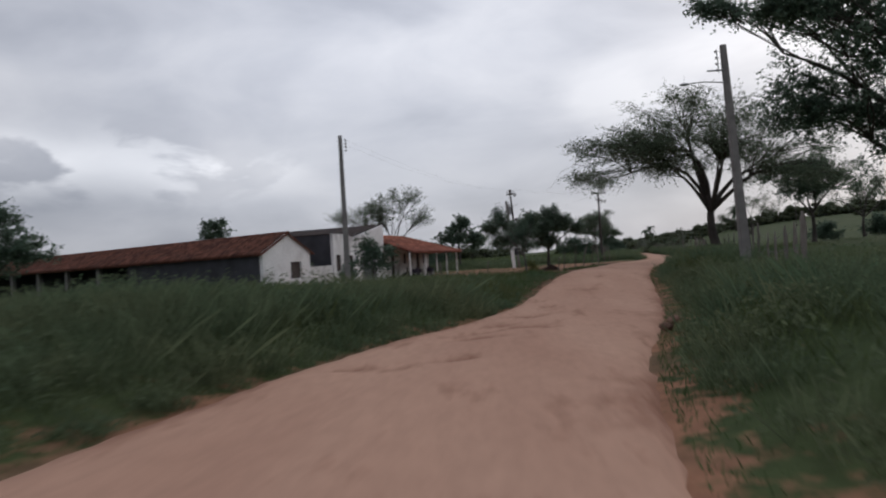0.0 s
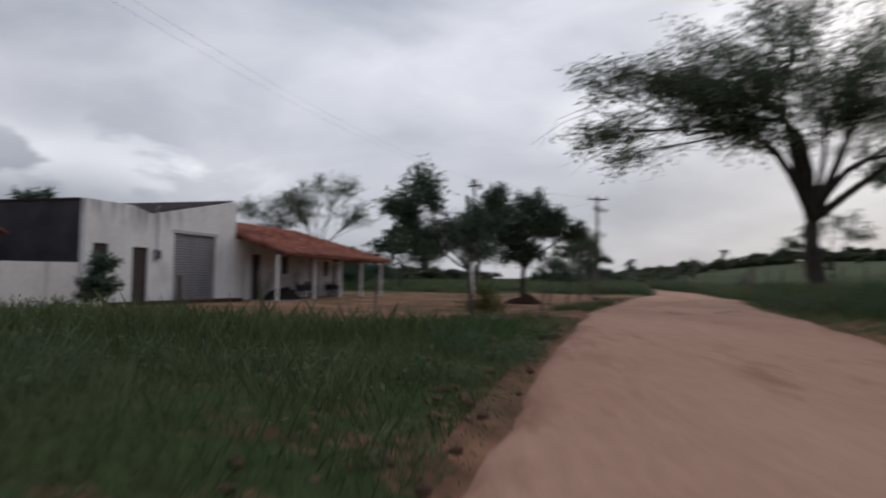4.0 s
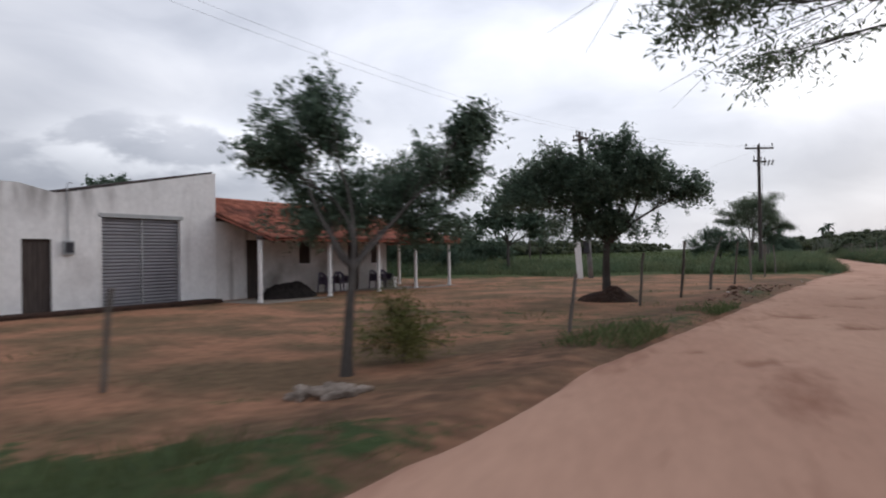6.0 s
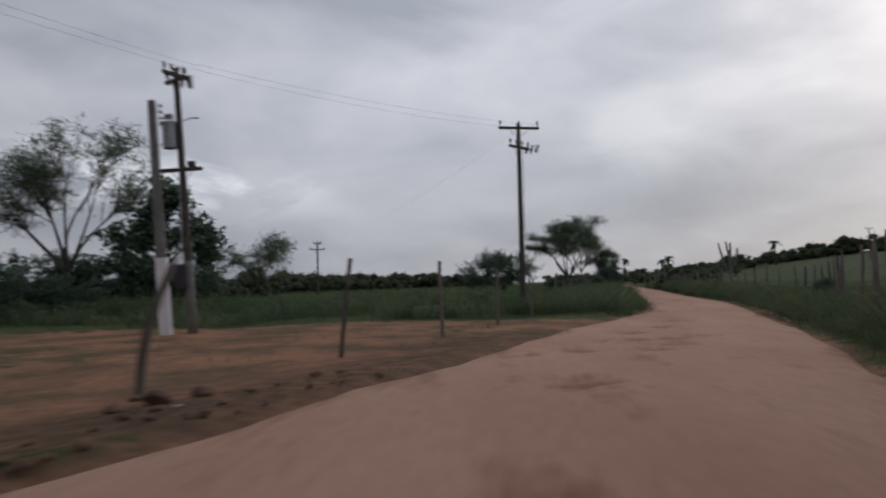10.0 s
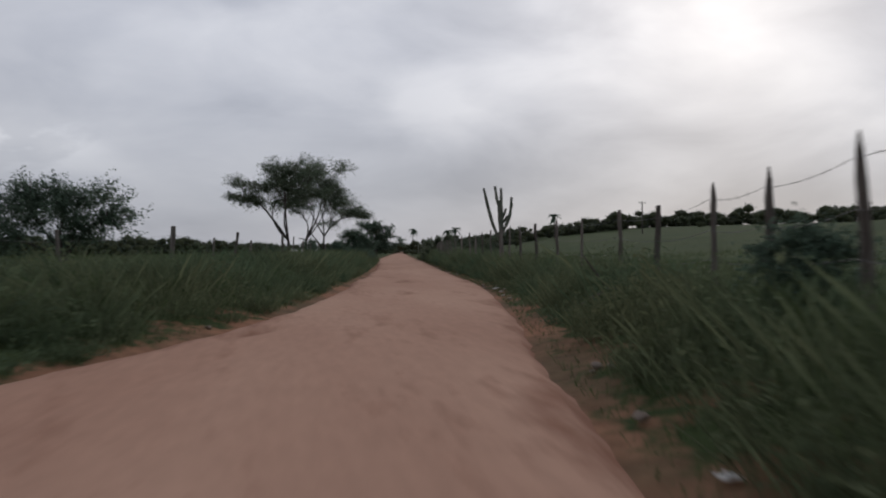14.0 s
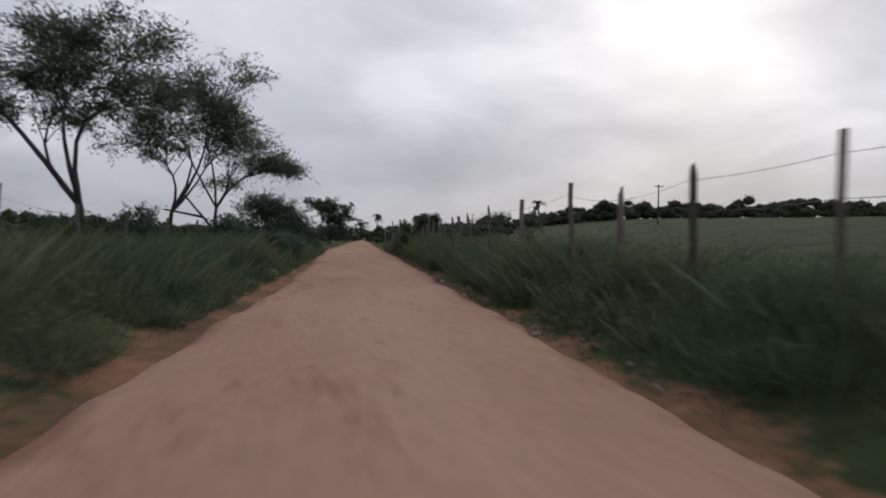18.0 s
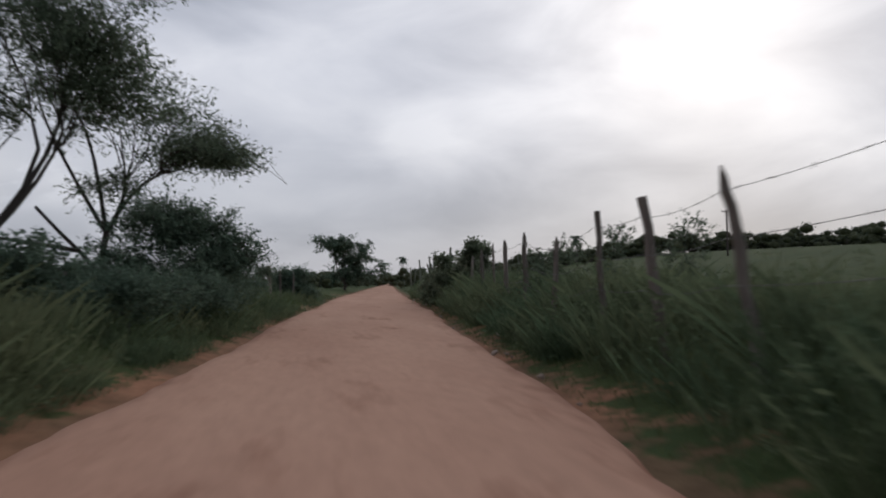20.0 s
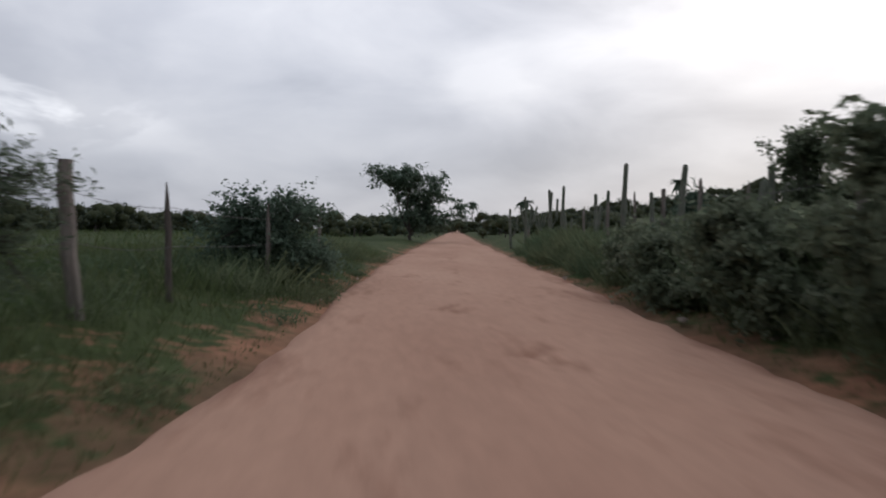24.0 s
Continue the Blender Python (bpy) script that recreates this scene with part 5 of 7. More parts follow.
def tiled_slope(parent, a, b, up, left_in, right_in, material, nearest=0, seed=1, far=None):
    """Tiles on a slope. a, b: ends of the eave; up: the vector from eave to ridge; left_in, right_in: how far the hips draw in at the top."""
    rng = random.Random(seed)
    a, b, up = Vector(a), Vector(b), Vector(up)
    along, length, rise = (b - a).normalized(), (b - a).length, up.length
    upd = up.normalized()
    nrm = along.cross(upd).normalized()
    if nrm.z < 0:
        nrm = -nrm
    me = tile_mesh()
    me.materials.append(material)
    src_v = np.array([v.co for v in me.vertices])
    src_f = np.array([p.vertices[:] for p in me.polygons])
    rows, spots = int(rise / 0.38), []
    for r in range(rows):
        f = r / max(rows, 1)
        x0, x1 = left_in * f, length - right_in * f
        n = int((x1 - x0) / 0.19)
        for k in range(n):
            p = a + along * (x0 + 0.1 + k * 0.19 + rng.uniform(-0.012, 0.012)) + upd * (0.44 + r * 0.38 + rng.uniform(-0.02, 0.02)) + nrm * (0.02 + rng.uniform(0, 0.018))
            turn = Matrix((along, upd, nrm)).transposed().to_4x4() @ pose(0, 0, 0, rng.uniform(1.0, 3.5), 0, rng.uniform(-3.5, 3.5))
            spots.append((p, turn))
    for p, turn in spots[:nearest]:
        ob = new("tile", me)
        ob.parent = parent
        ob.matrix_local = Matrix.Translation(p) @ turn
    rest = spots[nearest:]
    if rest:
        vs, fs = [], []
        for k, (p, turn) in enumerate(rest):
            vs.append(src_v @ np.array(turn.to_3x3()).T + np.array(p))
            fs.append(src_f + k * len(src_v))
        ob = mesh_object("tiles", np.concatenate(vs), np.concatenate(fs), material, parent)
        tagged(ob, kind="stuff")


def plank_door(name, x0, x1, y, z0, z1, parent, boards=5):
    """A boarded leaf with a frame, its face at y."""
    bm = bmesh.new()
    for k in range(boards):
        a = x0 + 0.06 + (x1 - x0 - 0.12) * k / boards
        b = x0 + 0.06 + (x1 - x0 - 0.12) * (k + 1) / boards
        box(bm, a + 0.006, b - 0.006, y + 0.01, y + 0.045, z0, z1 - 0.06, 0.004)
    leaf = part(name, bm, M_DARKWOOD, parent)
    fr = bmesh.new()
    box(fr, x0, x0 + 0.06, y - 0.01, y + 0.07, z0, z1)
    box(fr, x1 - 0.06, x1, y - 0.01, y + 0.07, z0, z1)
    box(fr, x0 + 0.06, x1 - 0.06, y - 0.01, y + 0.07, z1 - 0.06, z1)
    part("frame", fr, M_DARKWOOD, leaf)
    return leaf


def build_garage():
    g = thing("garage_building", HOUSE_M, "whitewashed garage with a sloping parapet and a grey shutter door", "building")
    prof = [(-8.9, 3.6), (-6.7, 3.6), (-5.7, 3.38), (-5.2, 3.45), (0.0, 4.48)]
    holes = [(-8.5, -7.8, 0.95, 2.1), (-6.62, -5.8, -0.18, 2.05), (-4.3, -1.5, -0.2, 2.74)]
    part("front_wall", front_wall(bmesh.new(), prof, -0.1, 0.1, holes, -0.6), M_GARAGE, g, "white front wall with grey rain stains")
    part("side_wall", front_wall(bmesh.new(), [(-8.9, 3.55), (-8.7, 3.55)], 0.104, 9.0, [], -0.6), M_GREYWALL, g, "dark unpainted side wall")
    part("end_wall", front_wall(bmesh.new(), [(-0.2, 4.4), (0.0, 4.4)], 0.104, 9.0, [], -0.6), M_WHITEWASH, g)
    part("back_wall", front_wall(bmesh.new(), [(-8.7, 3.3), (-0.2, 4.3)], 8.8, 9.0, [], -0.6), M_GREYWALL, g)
    r1 = slab(bmesh.new(), [(-5.5, 0.12, 3.46), (0.05, 0.12, 4.56), (0.05, 9.1, 4.56), (-5.5, 9.1, 3.46)], 0.07)
    part("roof", r1, M_DARKROOF, g, "dark weathered roof sheet")
    r2 = slab(bmesh.new(), [(-8.95, 0.12, 3.62), (-5.5, 0.12, 3.40), (-5.5, 9.1, 3.40), (-8.95, 9.1, 3.62)], 0.07)
    part("roof", r2, M_DARKROOF, g, "dark weathered roof sheet")
    # roller shutter in two leaves
    sh = bmesh.new()
    n = 27
    for leaf in ((-4.28, -2.93), (-2.87, -1.52)):
        line = []
        for k in range(n):
            z = -0.19 + k * (2.92 / n)
            line += [(0.03, z), (-0.005, z + 0.03), (-0.005, z + 0.075)]
        rows = [[sh.verts.new((x, y, zz)) for y, zz in line] for x in leaf]
        for i in range(len(line) - 1):
            sh.faces.new((rows[0][i], rows[0][i + 1], rows[1][i + 1], rows[1][i]))
    bmesh.ops.recalc_face_normals(sh, faces=sh.faces)
    shut = part("shutter", sh, M_SHUTTER, g, "closed grey corrugated steel shutter")
    part("mullion", boxed(-2.93, -2.87, -0.03, 0.04, -0.2, 2.74, bevel=0.006), M_STEEL, shut)
    part("lintel", boxed(-4.4, -1.4, -0.115, -0.103, 2.74, 2.86), M_STEEL, shut)
    plank_door("door", -6.62, -5.8, -0.02, -0.18, 2.05, g)
    plank_door("window_shutter", -8.5, -7.8, -0.02, 0.95, 2.1, g, 4)
    part("sill", boxed(-8.56, -7.74, -0.15, -0.102, 0.9, 0.95, bevel=0.008), M_WHITEWASH, g)
    mb = part("meter_box", boxed(-5.5, -5.2, -0.22, -0.102, 1.6, 2.0, bevel=0.012), M_STEEL, g, "grey electricity meter box")
    part("lid", boxed(-5.47, -5.23, -0.235, -0.222, 1.65, 1.95, bevel=0.004), M_GREYWALL, mb)
    part("plinth", boxed(-8.9, -0.3, -0.8, -0.104, -0.7, 0.0, bevel=0.03), M_EARTH, g, "dark worn step along the front")
    pipe = tube_path([(-5.35, -0.13, 2.0), (-5.35, -0.13, 3.3), (-5.35, -0.1, 3.62), (-5.3, -0.12, 3.7), (-5.24, -0.2, 3.68)], [0.016] * 5, 8)
    part("service_pipe", pipe, M_STEEL, g)
    # low wall that ties the garage to the long building
    w = thing("low_wall", HOUSE_M, "low stained white wall between the two buildings", "wall")
    part("wall", front_wall(bmesh.new(), [(-12.2, 1.36), (-8.92, 1.4)], -0.02, 0.13, [], -0.6), M_STAINED_SHADED, w)


def build_long_building():
    b = thing("long_building", HOUSE_M, "long low white building with an old clay tile roof", "building")
    x0, x1, ridge, eave = -17.6, -12.2, 3.5, 2.35
    xm = (x0 + x1) / 2
    prof = [(x0, eave), (xm, ridge), (x1, eave)]
    part("gable_wall", front_wall(bmesh.new(), prof, -0.1, 0.1, [(-14.6, -13.3, 0.7, 1.75)], -0.6), M_WHITEWASH, b, "white gable wall with a dark opening")
    part("shutter", boxed(-14.58, -13.32, 0.02, 0.06, 0.72, 1.73, bevel=0.01), M_DARKWOOD, b)
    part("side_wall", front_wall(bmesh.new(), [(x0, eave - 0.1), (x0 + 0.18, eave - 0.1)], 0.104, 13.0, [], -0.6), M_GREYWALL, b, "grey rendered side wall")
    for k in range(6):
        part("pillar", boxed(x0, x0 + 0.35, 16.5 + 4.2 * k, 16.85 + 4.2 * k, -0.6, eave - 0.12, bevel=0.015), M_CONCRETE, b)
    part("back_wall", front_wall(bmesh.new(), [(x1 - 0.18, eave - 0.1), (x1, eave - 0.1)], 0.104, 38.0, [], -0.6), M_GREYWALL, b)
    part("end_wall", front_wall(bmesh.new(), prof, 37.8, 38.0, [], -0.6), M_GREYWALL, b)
    for side_x in (x0 - 0.35, x1 + 0.35):
        zl = eave - 0.35 * (ridge - eave) / (xm - x0)
        pts = [(side_x, -0.25, zl + 0.02), (xm, -0.25, ridge + 0.02), (xm, 38.3, ridge + 0.02), (side_x, 38.3, zl + 0.02)]
        slope = part("roof", slab(bmesh.new(), pts if side_x < xm else pts[::-1], 0.06), M_OLDTILE, b, "weathered dark red tile slope")
        if side_x < xm:
            tiled_slope(slope, (side_x, 38.3, zl + 0.03), (side_x, -0.25, zl + 0.03), (xm - side_x, 0, ridge - zl), 0, 0, M_OLDTILE, 0, 3)
    rt, rf = tubes([((xm, -0.28 + 0.42 * k, ridge + 0.03), (xm, 0.2 + 0.42 * k, ridge + 0.045), 0.11, 0.10) for k in range(92)], 8)
    mesh_object("ridge_tiles", rt, rf, M_OLDTILE, b)
    for ob in b.children_recursive:       # the long sides run off at a slant from the gable
        if ob.name.startswith(("gable", "shutter")):
            continue
        for v in ob.data.vertices:
            v.co.x += 0.27 * max(0.0, v.co.y - 0.1)


def plastic_chair(name, m):
    c = thing(name, m, "purple moulded plastic armchair on the porch", "chair", "porch chairs")
    part("seat", boxed(-0.26, 0.26, -0.24, 0.22, 0.37, 0.43, bevel=0.02), M_PURPLE, c)
    bm = bmesh.new()
    rows = []
    for j in range(9):            # a rounded shell that wraps round the sitter
        t = j / 8
        half = 0.30 * math.sqrt(max(0.0, 1 - max(0.0, (t - 0.55) / 0.5) ** 2))
        row = []
        for k in range(9):
            u = -1 + k / 4
            row.append(bm.verts.new((u * half, 0.23 + 0.10 * t - 0.11 * u * u * (1 - 0.5 * t), 0.42 + 0.46 * t)))
        rows.append(row)
    for j in range(8):
        for k in range(8):
            if k in (2, 5) and 1 < j < 6:      # slots
                continue
            bm.faces.new((rows[j][k], rows[j][k + 1], rows[j + 1][k + 1], rows[j + 1][k]))
    bmesh.ops.recalc_face_normals(bm, faces=bm.faces)
    bmesh.ops.solidify(bm, geom=bm.faces[:], thickness=0.022)
    part("backrest", bm, M_PURPLE, c)
    for sx in (-1, 1):
        part("armrest", tube_path([(sx * 0.28, -0.24, 0.58), (sx * 0.30, -0.15, 0.655), (sx * 0.30, 0.05, 0.665), (sx * 0.27, 0.2, 0.70)], [0.03, 0.035, 0.035, 0.03], 8), M_PURPLE, c, smooth=True)
        part("side_panel", boxed(sx * 0.275 - 0.012, sx * 0.275 + 0.012, -0.12, 0.16, 0.42, 0.64, bevel=0.006), M_PURPLE, c)
        for sy in (-0.2, 0.21):
            part("leg", tube_path([(sx * 0.29, sy * 1.15, 0), (sx * 0.265, sy, 0.40), (sx * 0.28, sy * 0.95, 0.6)], [0.028, 0.036, 0.028], 6), M_PURPLE, c)
    return c


def build_house():
    h = thing("porch_house", HOUSE_M, "white house with a red clay tile roof and a columned porch", "house")
    fl = -0.12
    holes = [(1.45, 2.3, fl, 2.1), (4.3, 5.0, 1.15, 2.1), (7.5, 8.3, fl, 2.1), (9.25, 9.9, 1.08, 2.0)]
    # porch shade is painted in: this wall takes the duller, stained limewash
    part("front_wall", front_wall(bmesh.new(), [(0.02, 2.75), (10.5, 2.75)], -0.08, 0.1, holes, -0.6), M_STAINED_SHADED, h, "whitewashed wall behind the porch, greyed to paint in the porch shade")
    part("end_wall", front_wall(bmesh.new(), [(10.32, 2.75), (10.5, 2.75)], 0.104, 6.2, [], -0.6), M_WHITEWASH, h)
    part("back_wall", front_wall(bmesh.new(), [(0.02, 2.6), (10.32, 2.6)], 6.0, 6.2, [], -0.6), M_WHITEWASH, h)
    for x0, x1 in ((1.45, 2.3), (7.5, 8.3)):
        plank_door("door", x0, x1, 0.0, fl, 2.1, h)
    for x0, x1, z0, z1 in ((4.3, 5.0, 1.15, 2.1), (9.25, 9.9, 1.08, 2.0)):
        plank_door("window_shutter", x0, x1, 0.0, z0, z1, h, 4)
        part("sill", boxed(x0 - 0.05, x1 + 0.05, -0.13, -0.082, z0 - 0.05, z0, bevel=0.006), M_WHITEWASH, h)
    part("porch_floor", boxed(-0.25, 12.95, -2.75, -0.084, -0.62, fl, bevel=0.02), M_FLOOR, h, "worn cement porch floor")
    part("porch_floor", boxed(10.52, 12.95, -0.082, 5.0, -0.62, fl, bevel=0.02), M_FLOOR, h, "worn cement porch floor")
    for x, y in ((-0.1, -2.4), (3.5, -2.4), (6.75, -2.35), (9.66, -2.35), (12.6, -2.45), (12.6, 0.6), (12.6, 3.6)):
        col = part("column", boxed(x - 0.06, x + 0.06, y - 0.06, y + 0.06, fl, 2.12, bevel=0.012), M_WHITEWASH, h, "square white porch column")
        part("foot", boxed(x - 0.075, x + 0.075, y - 0.075, y + 0.075, fl, fl + 0.1, bevel=0.015), M_WHITEWASH, col)
    part("beam", boxed(-0.2, 12.75, -2.5, -2.32, 2.03, 2.15, bevel=0.01), M_DARKWOOD, h, "dark timber eave beam")
    part("beam", boxed(12.5, 12.7, -2.3, 5.0, 2.03, 2.15, bevel=0.01), M_DARKWOOD, h, "dark timber eave beam")
    ez, rz, ey, ry, xe, xr = 2.06, 3.72, -2.85, 2.0, 13.1, 9.2
    roof = part("roof", slab(bmesh.new(), [(-0.02, ey, ez), (xe, ey, ez), (xr, ry, rz), (-0.02, ry, rz)], 0.07), M_TILE, h, "front slope of red clay tiles with dark stains")
    hip = part("roof", slab(bmesh.new(), [(xe, ey, ez), (xe, 6.8, ez), (xr, ry, rz)], 0.07), M_TILE, h, "hipped end of red clay tiles")
    part("roof", slab(bmesh.new(), [(-0.02, 6.8, ez + 0.02), (-0.02, ry, rz), (xr, ry, rz), (xe, 6.8, ez + 0.02)], 0.07), M_TILE, h, "back slope of red clay tiles")
    rise = Vector((0, ry - ey, rz - ez))
    tiled_slope(roof, (-0.02, ey - 0.05, ez + 0.01), (xe, ey - 0.05, ez + 0.01), rise, 0, xe - xr, M_TILE, 300, 5)
    tiled_slope(hip, (xe + 0.05, ey, ez + 0.01), (xe + 0.05, 6.8, ez + 0.01), (xr - xe, 0, rz - ez), ry - ey, 6.8 - ry, M_TILE, 0, 6)
    hipv = Vector((xr - xe, ry - ey, rz - ez))
    seg = []
    for k in range(14):
        p, q = Vector((xe, ey, ez + 0.05)) + hipv * (k / 14), Vector((xe, ey, ez + 0.07)) + hipv * ((k + 1.1) / 14)
        seg.append((p, q, 0.09, 0.1))
    for k in range(22):
        seg.append(((0.42 * k, ry, rz + 0.03), (0.42 * k + 0.46, ry, rz + 0.045), 0.1, 0.09))
    v, f = tubes(seg, 8)
    mesh_object("ridge_tiles", v, f, M_TILE, h)
    rb = bmesh.new()
    for k in range(26):
        x = 0.2 + 0.5 * k
        top = min(1.0, (xe - x) / (xe - xr)) if x > xr else 1.0
        a, b = Vector((x, ey + 0.05, ez - 0.1)), Vector((x, ey + (ry - ey) * top, ez - 0.1 + (rz - ez) * top))
        vs = [rb.verts.new(p + Vector((dx, 0, dz))) for p in (a, b) for dx, dz in ((-0.03, -0.05), (0.03, -0.05), (0.03, 0.02), (-0.03, 0.02))]
        for i in range(4):
            rb.faces.new((vs[i], vs[(i + 1) % 4], vs[4 + (i + 1) % 4], vs[4 + i]))
    part("rafters", rb, M_DARKWOOD, h)
    part("wall_lamp", boxed(6.3, 6.5, -0.16, -0.082, 1.75, 1.95, bevel=0.02), M_STEEL, h)
    ant = thing("antenna_mast", HOUSE_M @ Matrix.Translation((14.0, 4.6, -0.2)), "thin steel antenna mast behind the roof", "antenna")
    part("mast", tube_path([(0, 0, 0), (0, 0, 5.6)], [0.03, 0.022], 6), M_STEEL, ant)
    part("boom", tube_path([(-0.35, 0, 5.45), (0.35, 0, 5.5)], [0.012, 0.012], 5), M_STEEL, ant)
    for x, y, rz_ in ((5.2, -0.75, 8), (6.25, -0.75, -10), (8.7, -0.8, 4), (9.35, -0.85, -6)):
        plastic_chair("plastic_chair", HOUSE_M @ Matrix.Translation((x, y, fl)) @ pose(0, 0, 0, 0, 0, rz_))
    bx = thing("white_crate", HOUSE_M @ Matrix.Translation((10.3, -0.5, fl)), "small white box standing on the porch floor", "box")
    part("body", boxed(-0.22, 0.22, -0.2, 0.2, 0, 0.44, bevel=0.02), M_LITTER, bx)
    part("lid", boxed(-0.24, 0.24, -0.22, 0.22, 0.444, 0.5, bevel=0.015), M_LITTER, bx)


def heap(name, m, rx, ry, h, material, label, category, seed, n=22):
    rng = np.random.RandomState(seed)
    bm = bmesh.new()
    bmesh.ops.create_grid(bm, x_segments=n, y_segments=n, size=1.0)
    for v in bm.verts:
        x, y = v.co.x, v.co.y
        r = math.sqrt(x * x + y * y)
        z = max(0.0, 1 - r) ** 0.8 * h * (1 + 0.25 * math.sin(5 * x + seed) * math.cos(4 * y)) + (rng.normal(0, 0.035 * h) if r < 0.95 else 0)
        v.co = (x * rx, y * ry, z - 0.04)
    ob = part(name, bm, material, None, smooth=False)
    ob.matrix_world = m
    return tagged(ob, label, category)


build_garage()
build_long_building()
build_house()
heap("spoil_pile", HOUSE_M @ Matrix.Translation((2.5, -1.15, -0.12)), 1.5, 0.8, 0.8, M_COALY, "heap of dark loose material on the porch", "heap", 5)
heap("earth_mound", Matrix.Translation((9.06, 57.5, -0.14)), 1.0, 0.9, 0.55, M_EARTH, "mound of dark earth round the shade tree's foot", "mound", 6)


# ---- poles and lines ----
def wire_object(name, pts, r):
    """One continuous wire."""
    return part(name, tube_path(pts, [r] * len(pts), 4), M_WIRE)


def insulator(parent, x, y, z, tilt=0.0):
    bm = bmesh.new()
    for r, a, b in ((0.018, 0, 0.12), (0.055, 0.10, 0.15), (0.04, 0.15, 0.19), (0.055, 0.19, 0.23), (0.03, 0.23, 0.28)):
        bmesh.ops.create_cone(bm, segments=8, radius1=r, radius2=r * 0.85, depth=b - a, cap_ends=True, matrix=Matrix.Translation((0, 0, (a + b) / 2)))
    ob = part("insulator", bm, M_INSUL, parent)
    ob.matrix_local = pose(x, y, z, tilt, 0, 0)


def cutout(parent, x, y, z, lean=35.0, turn=0.0):
    """A fuse cutout: a ribbed porcelain rod on a bracket, with its tube hanging beside it."""
    bm = bmesh.new()
    for r, a, b in ((0.03, -0.2, 0.2), (0.055, -0.13, -0.09), (0.055, -0.02, 0.02), (0.055, 0.09, 0.13)):
        bmesh.ops.create_cone(bm, segments=8, radius1=r, radius2=r * 0.9, depth=b - a, cap_ends=True, matrix=Matrix.Translation((0, 0, (a + b) / 2)))
    rod = part("cutout", bm, M_INSUL, parent, "brown porcelain fuse cutout")
    rod.matrix_local = pose(x, y, z, lean, 0, turn)
    part("fuse_tube", tube_path([(0.09, 0, 0.2), (0.1, 0, 0.0), (0.09, 0, -0.22)], [0.014, 0.016, 0.014], 6), M_STEEL, rod)


def insulator_rack(parent, x, y, top, gap=0.2, count=4, way=1):
    """A steel upright on stand-offs with a spool on each step."""
    rack = part("rack", boxed(x - 0.012, x + 0.012, y - 0.025, y + 0.025, top - gap * (count - 1) - 0.1, top + 0.1, bevel=0.004), M_STEEL, parent, "galvanised insulator rack")
    for k in range(count):
        z = top - gap * k
        part("stay", tube_path([(x - way * 0.16, y, z), (x + way * 0.07, y, z)], [0.009, 0.009], 5), M_STEEL, rack)
        bm = bmesh.new()
        for r, a, b in ((0.04, -0.035, -0.012), (0.028, -0.012, 0.012), (0.04, 0.012, 0.035)):
            bmesh.ops.create_cone(bm, segments=8, radius1=r, radius2=r, depth=b - a, cap_ends=True, matrix=Matrix.Translation((x + way * 0.06, y, z + (a + b) / 2)))
        part("spool", bm, M_INSUL, rack)


def utility_pole(x, y, top, label, turn=0.0, concrete=False, arms=(), r0=0.15, r1=0.09, lean=(0.0, 0.0), square=False):
    z0 = float(ground_z(x, y)) - 0.3
    p = thing("utility_pole", pose(x, y, z0, lean[0], lean[1], turn), label, "pole")
    hgt = top - z0
    if square:
        bm, prev = bmesh.new(), None
        for k in range(10):
            za, zb = hgt * k / 10, hgt * (k + 1) / 10
            wa, wb = r0 + (r1 - r0) * k / 10, r0 + (r1 - r0) * (k + 1) / 10
            ring = lambda z, w: [bm.verts.new((sx * w, sy * w * 0.75, z)) for sx, sy in ((-1, -1), (1, -1), (1, 1), (-1, 1))]
            vs = (prev or ring(za, wa)) + ring(zb, wb)
            prev = vs[4:]
            for i in range(4):
                bm.faces.new((vs[i], vs[(i + 1) % 4], vs[4 + (i + 1) % 4], vs[4 + i]))
            if k == 9:
                bm.faces.new(vs[4:])
        part("pole", bm, M_CONCRETE if concrete else M_POLEWOOD, p)
    else:
        part("pole", tube_path([(0, 0, hgt * k / 6) for k in range(7)], [r0 + (r1 - r0) * k / 6 for k in range(7)], 12), M_CONCRETE if concrete else M_POLEWOOD, p, smooth=True)
    for dz, half, rot, count in arms:
        arm = part("crossarm", boxed(-half, half, -0.05, 0.05, -0.06, 0.06, bevel=0.008), M_POLEWOOD, p)
        arm.matrix_local = pose(0, -0.1, hgt - dz, 0, 0, rot)
        for k in range(count):
            xx = -half + 0.08 + (2 * half - 0.16) * k / max(1, count - 1)
            insulator(arm, xx, 0, 0.06)
        for sx in (-1, 1):
            part("brace", tube_path([(sx * half * 0.55, 0.06, 0.0), (0, 0.09, -0.45)], [0.012, 0.012], 5), M_STEEL, arm)
    return p, z0, hgt


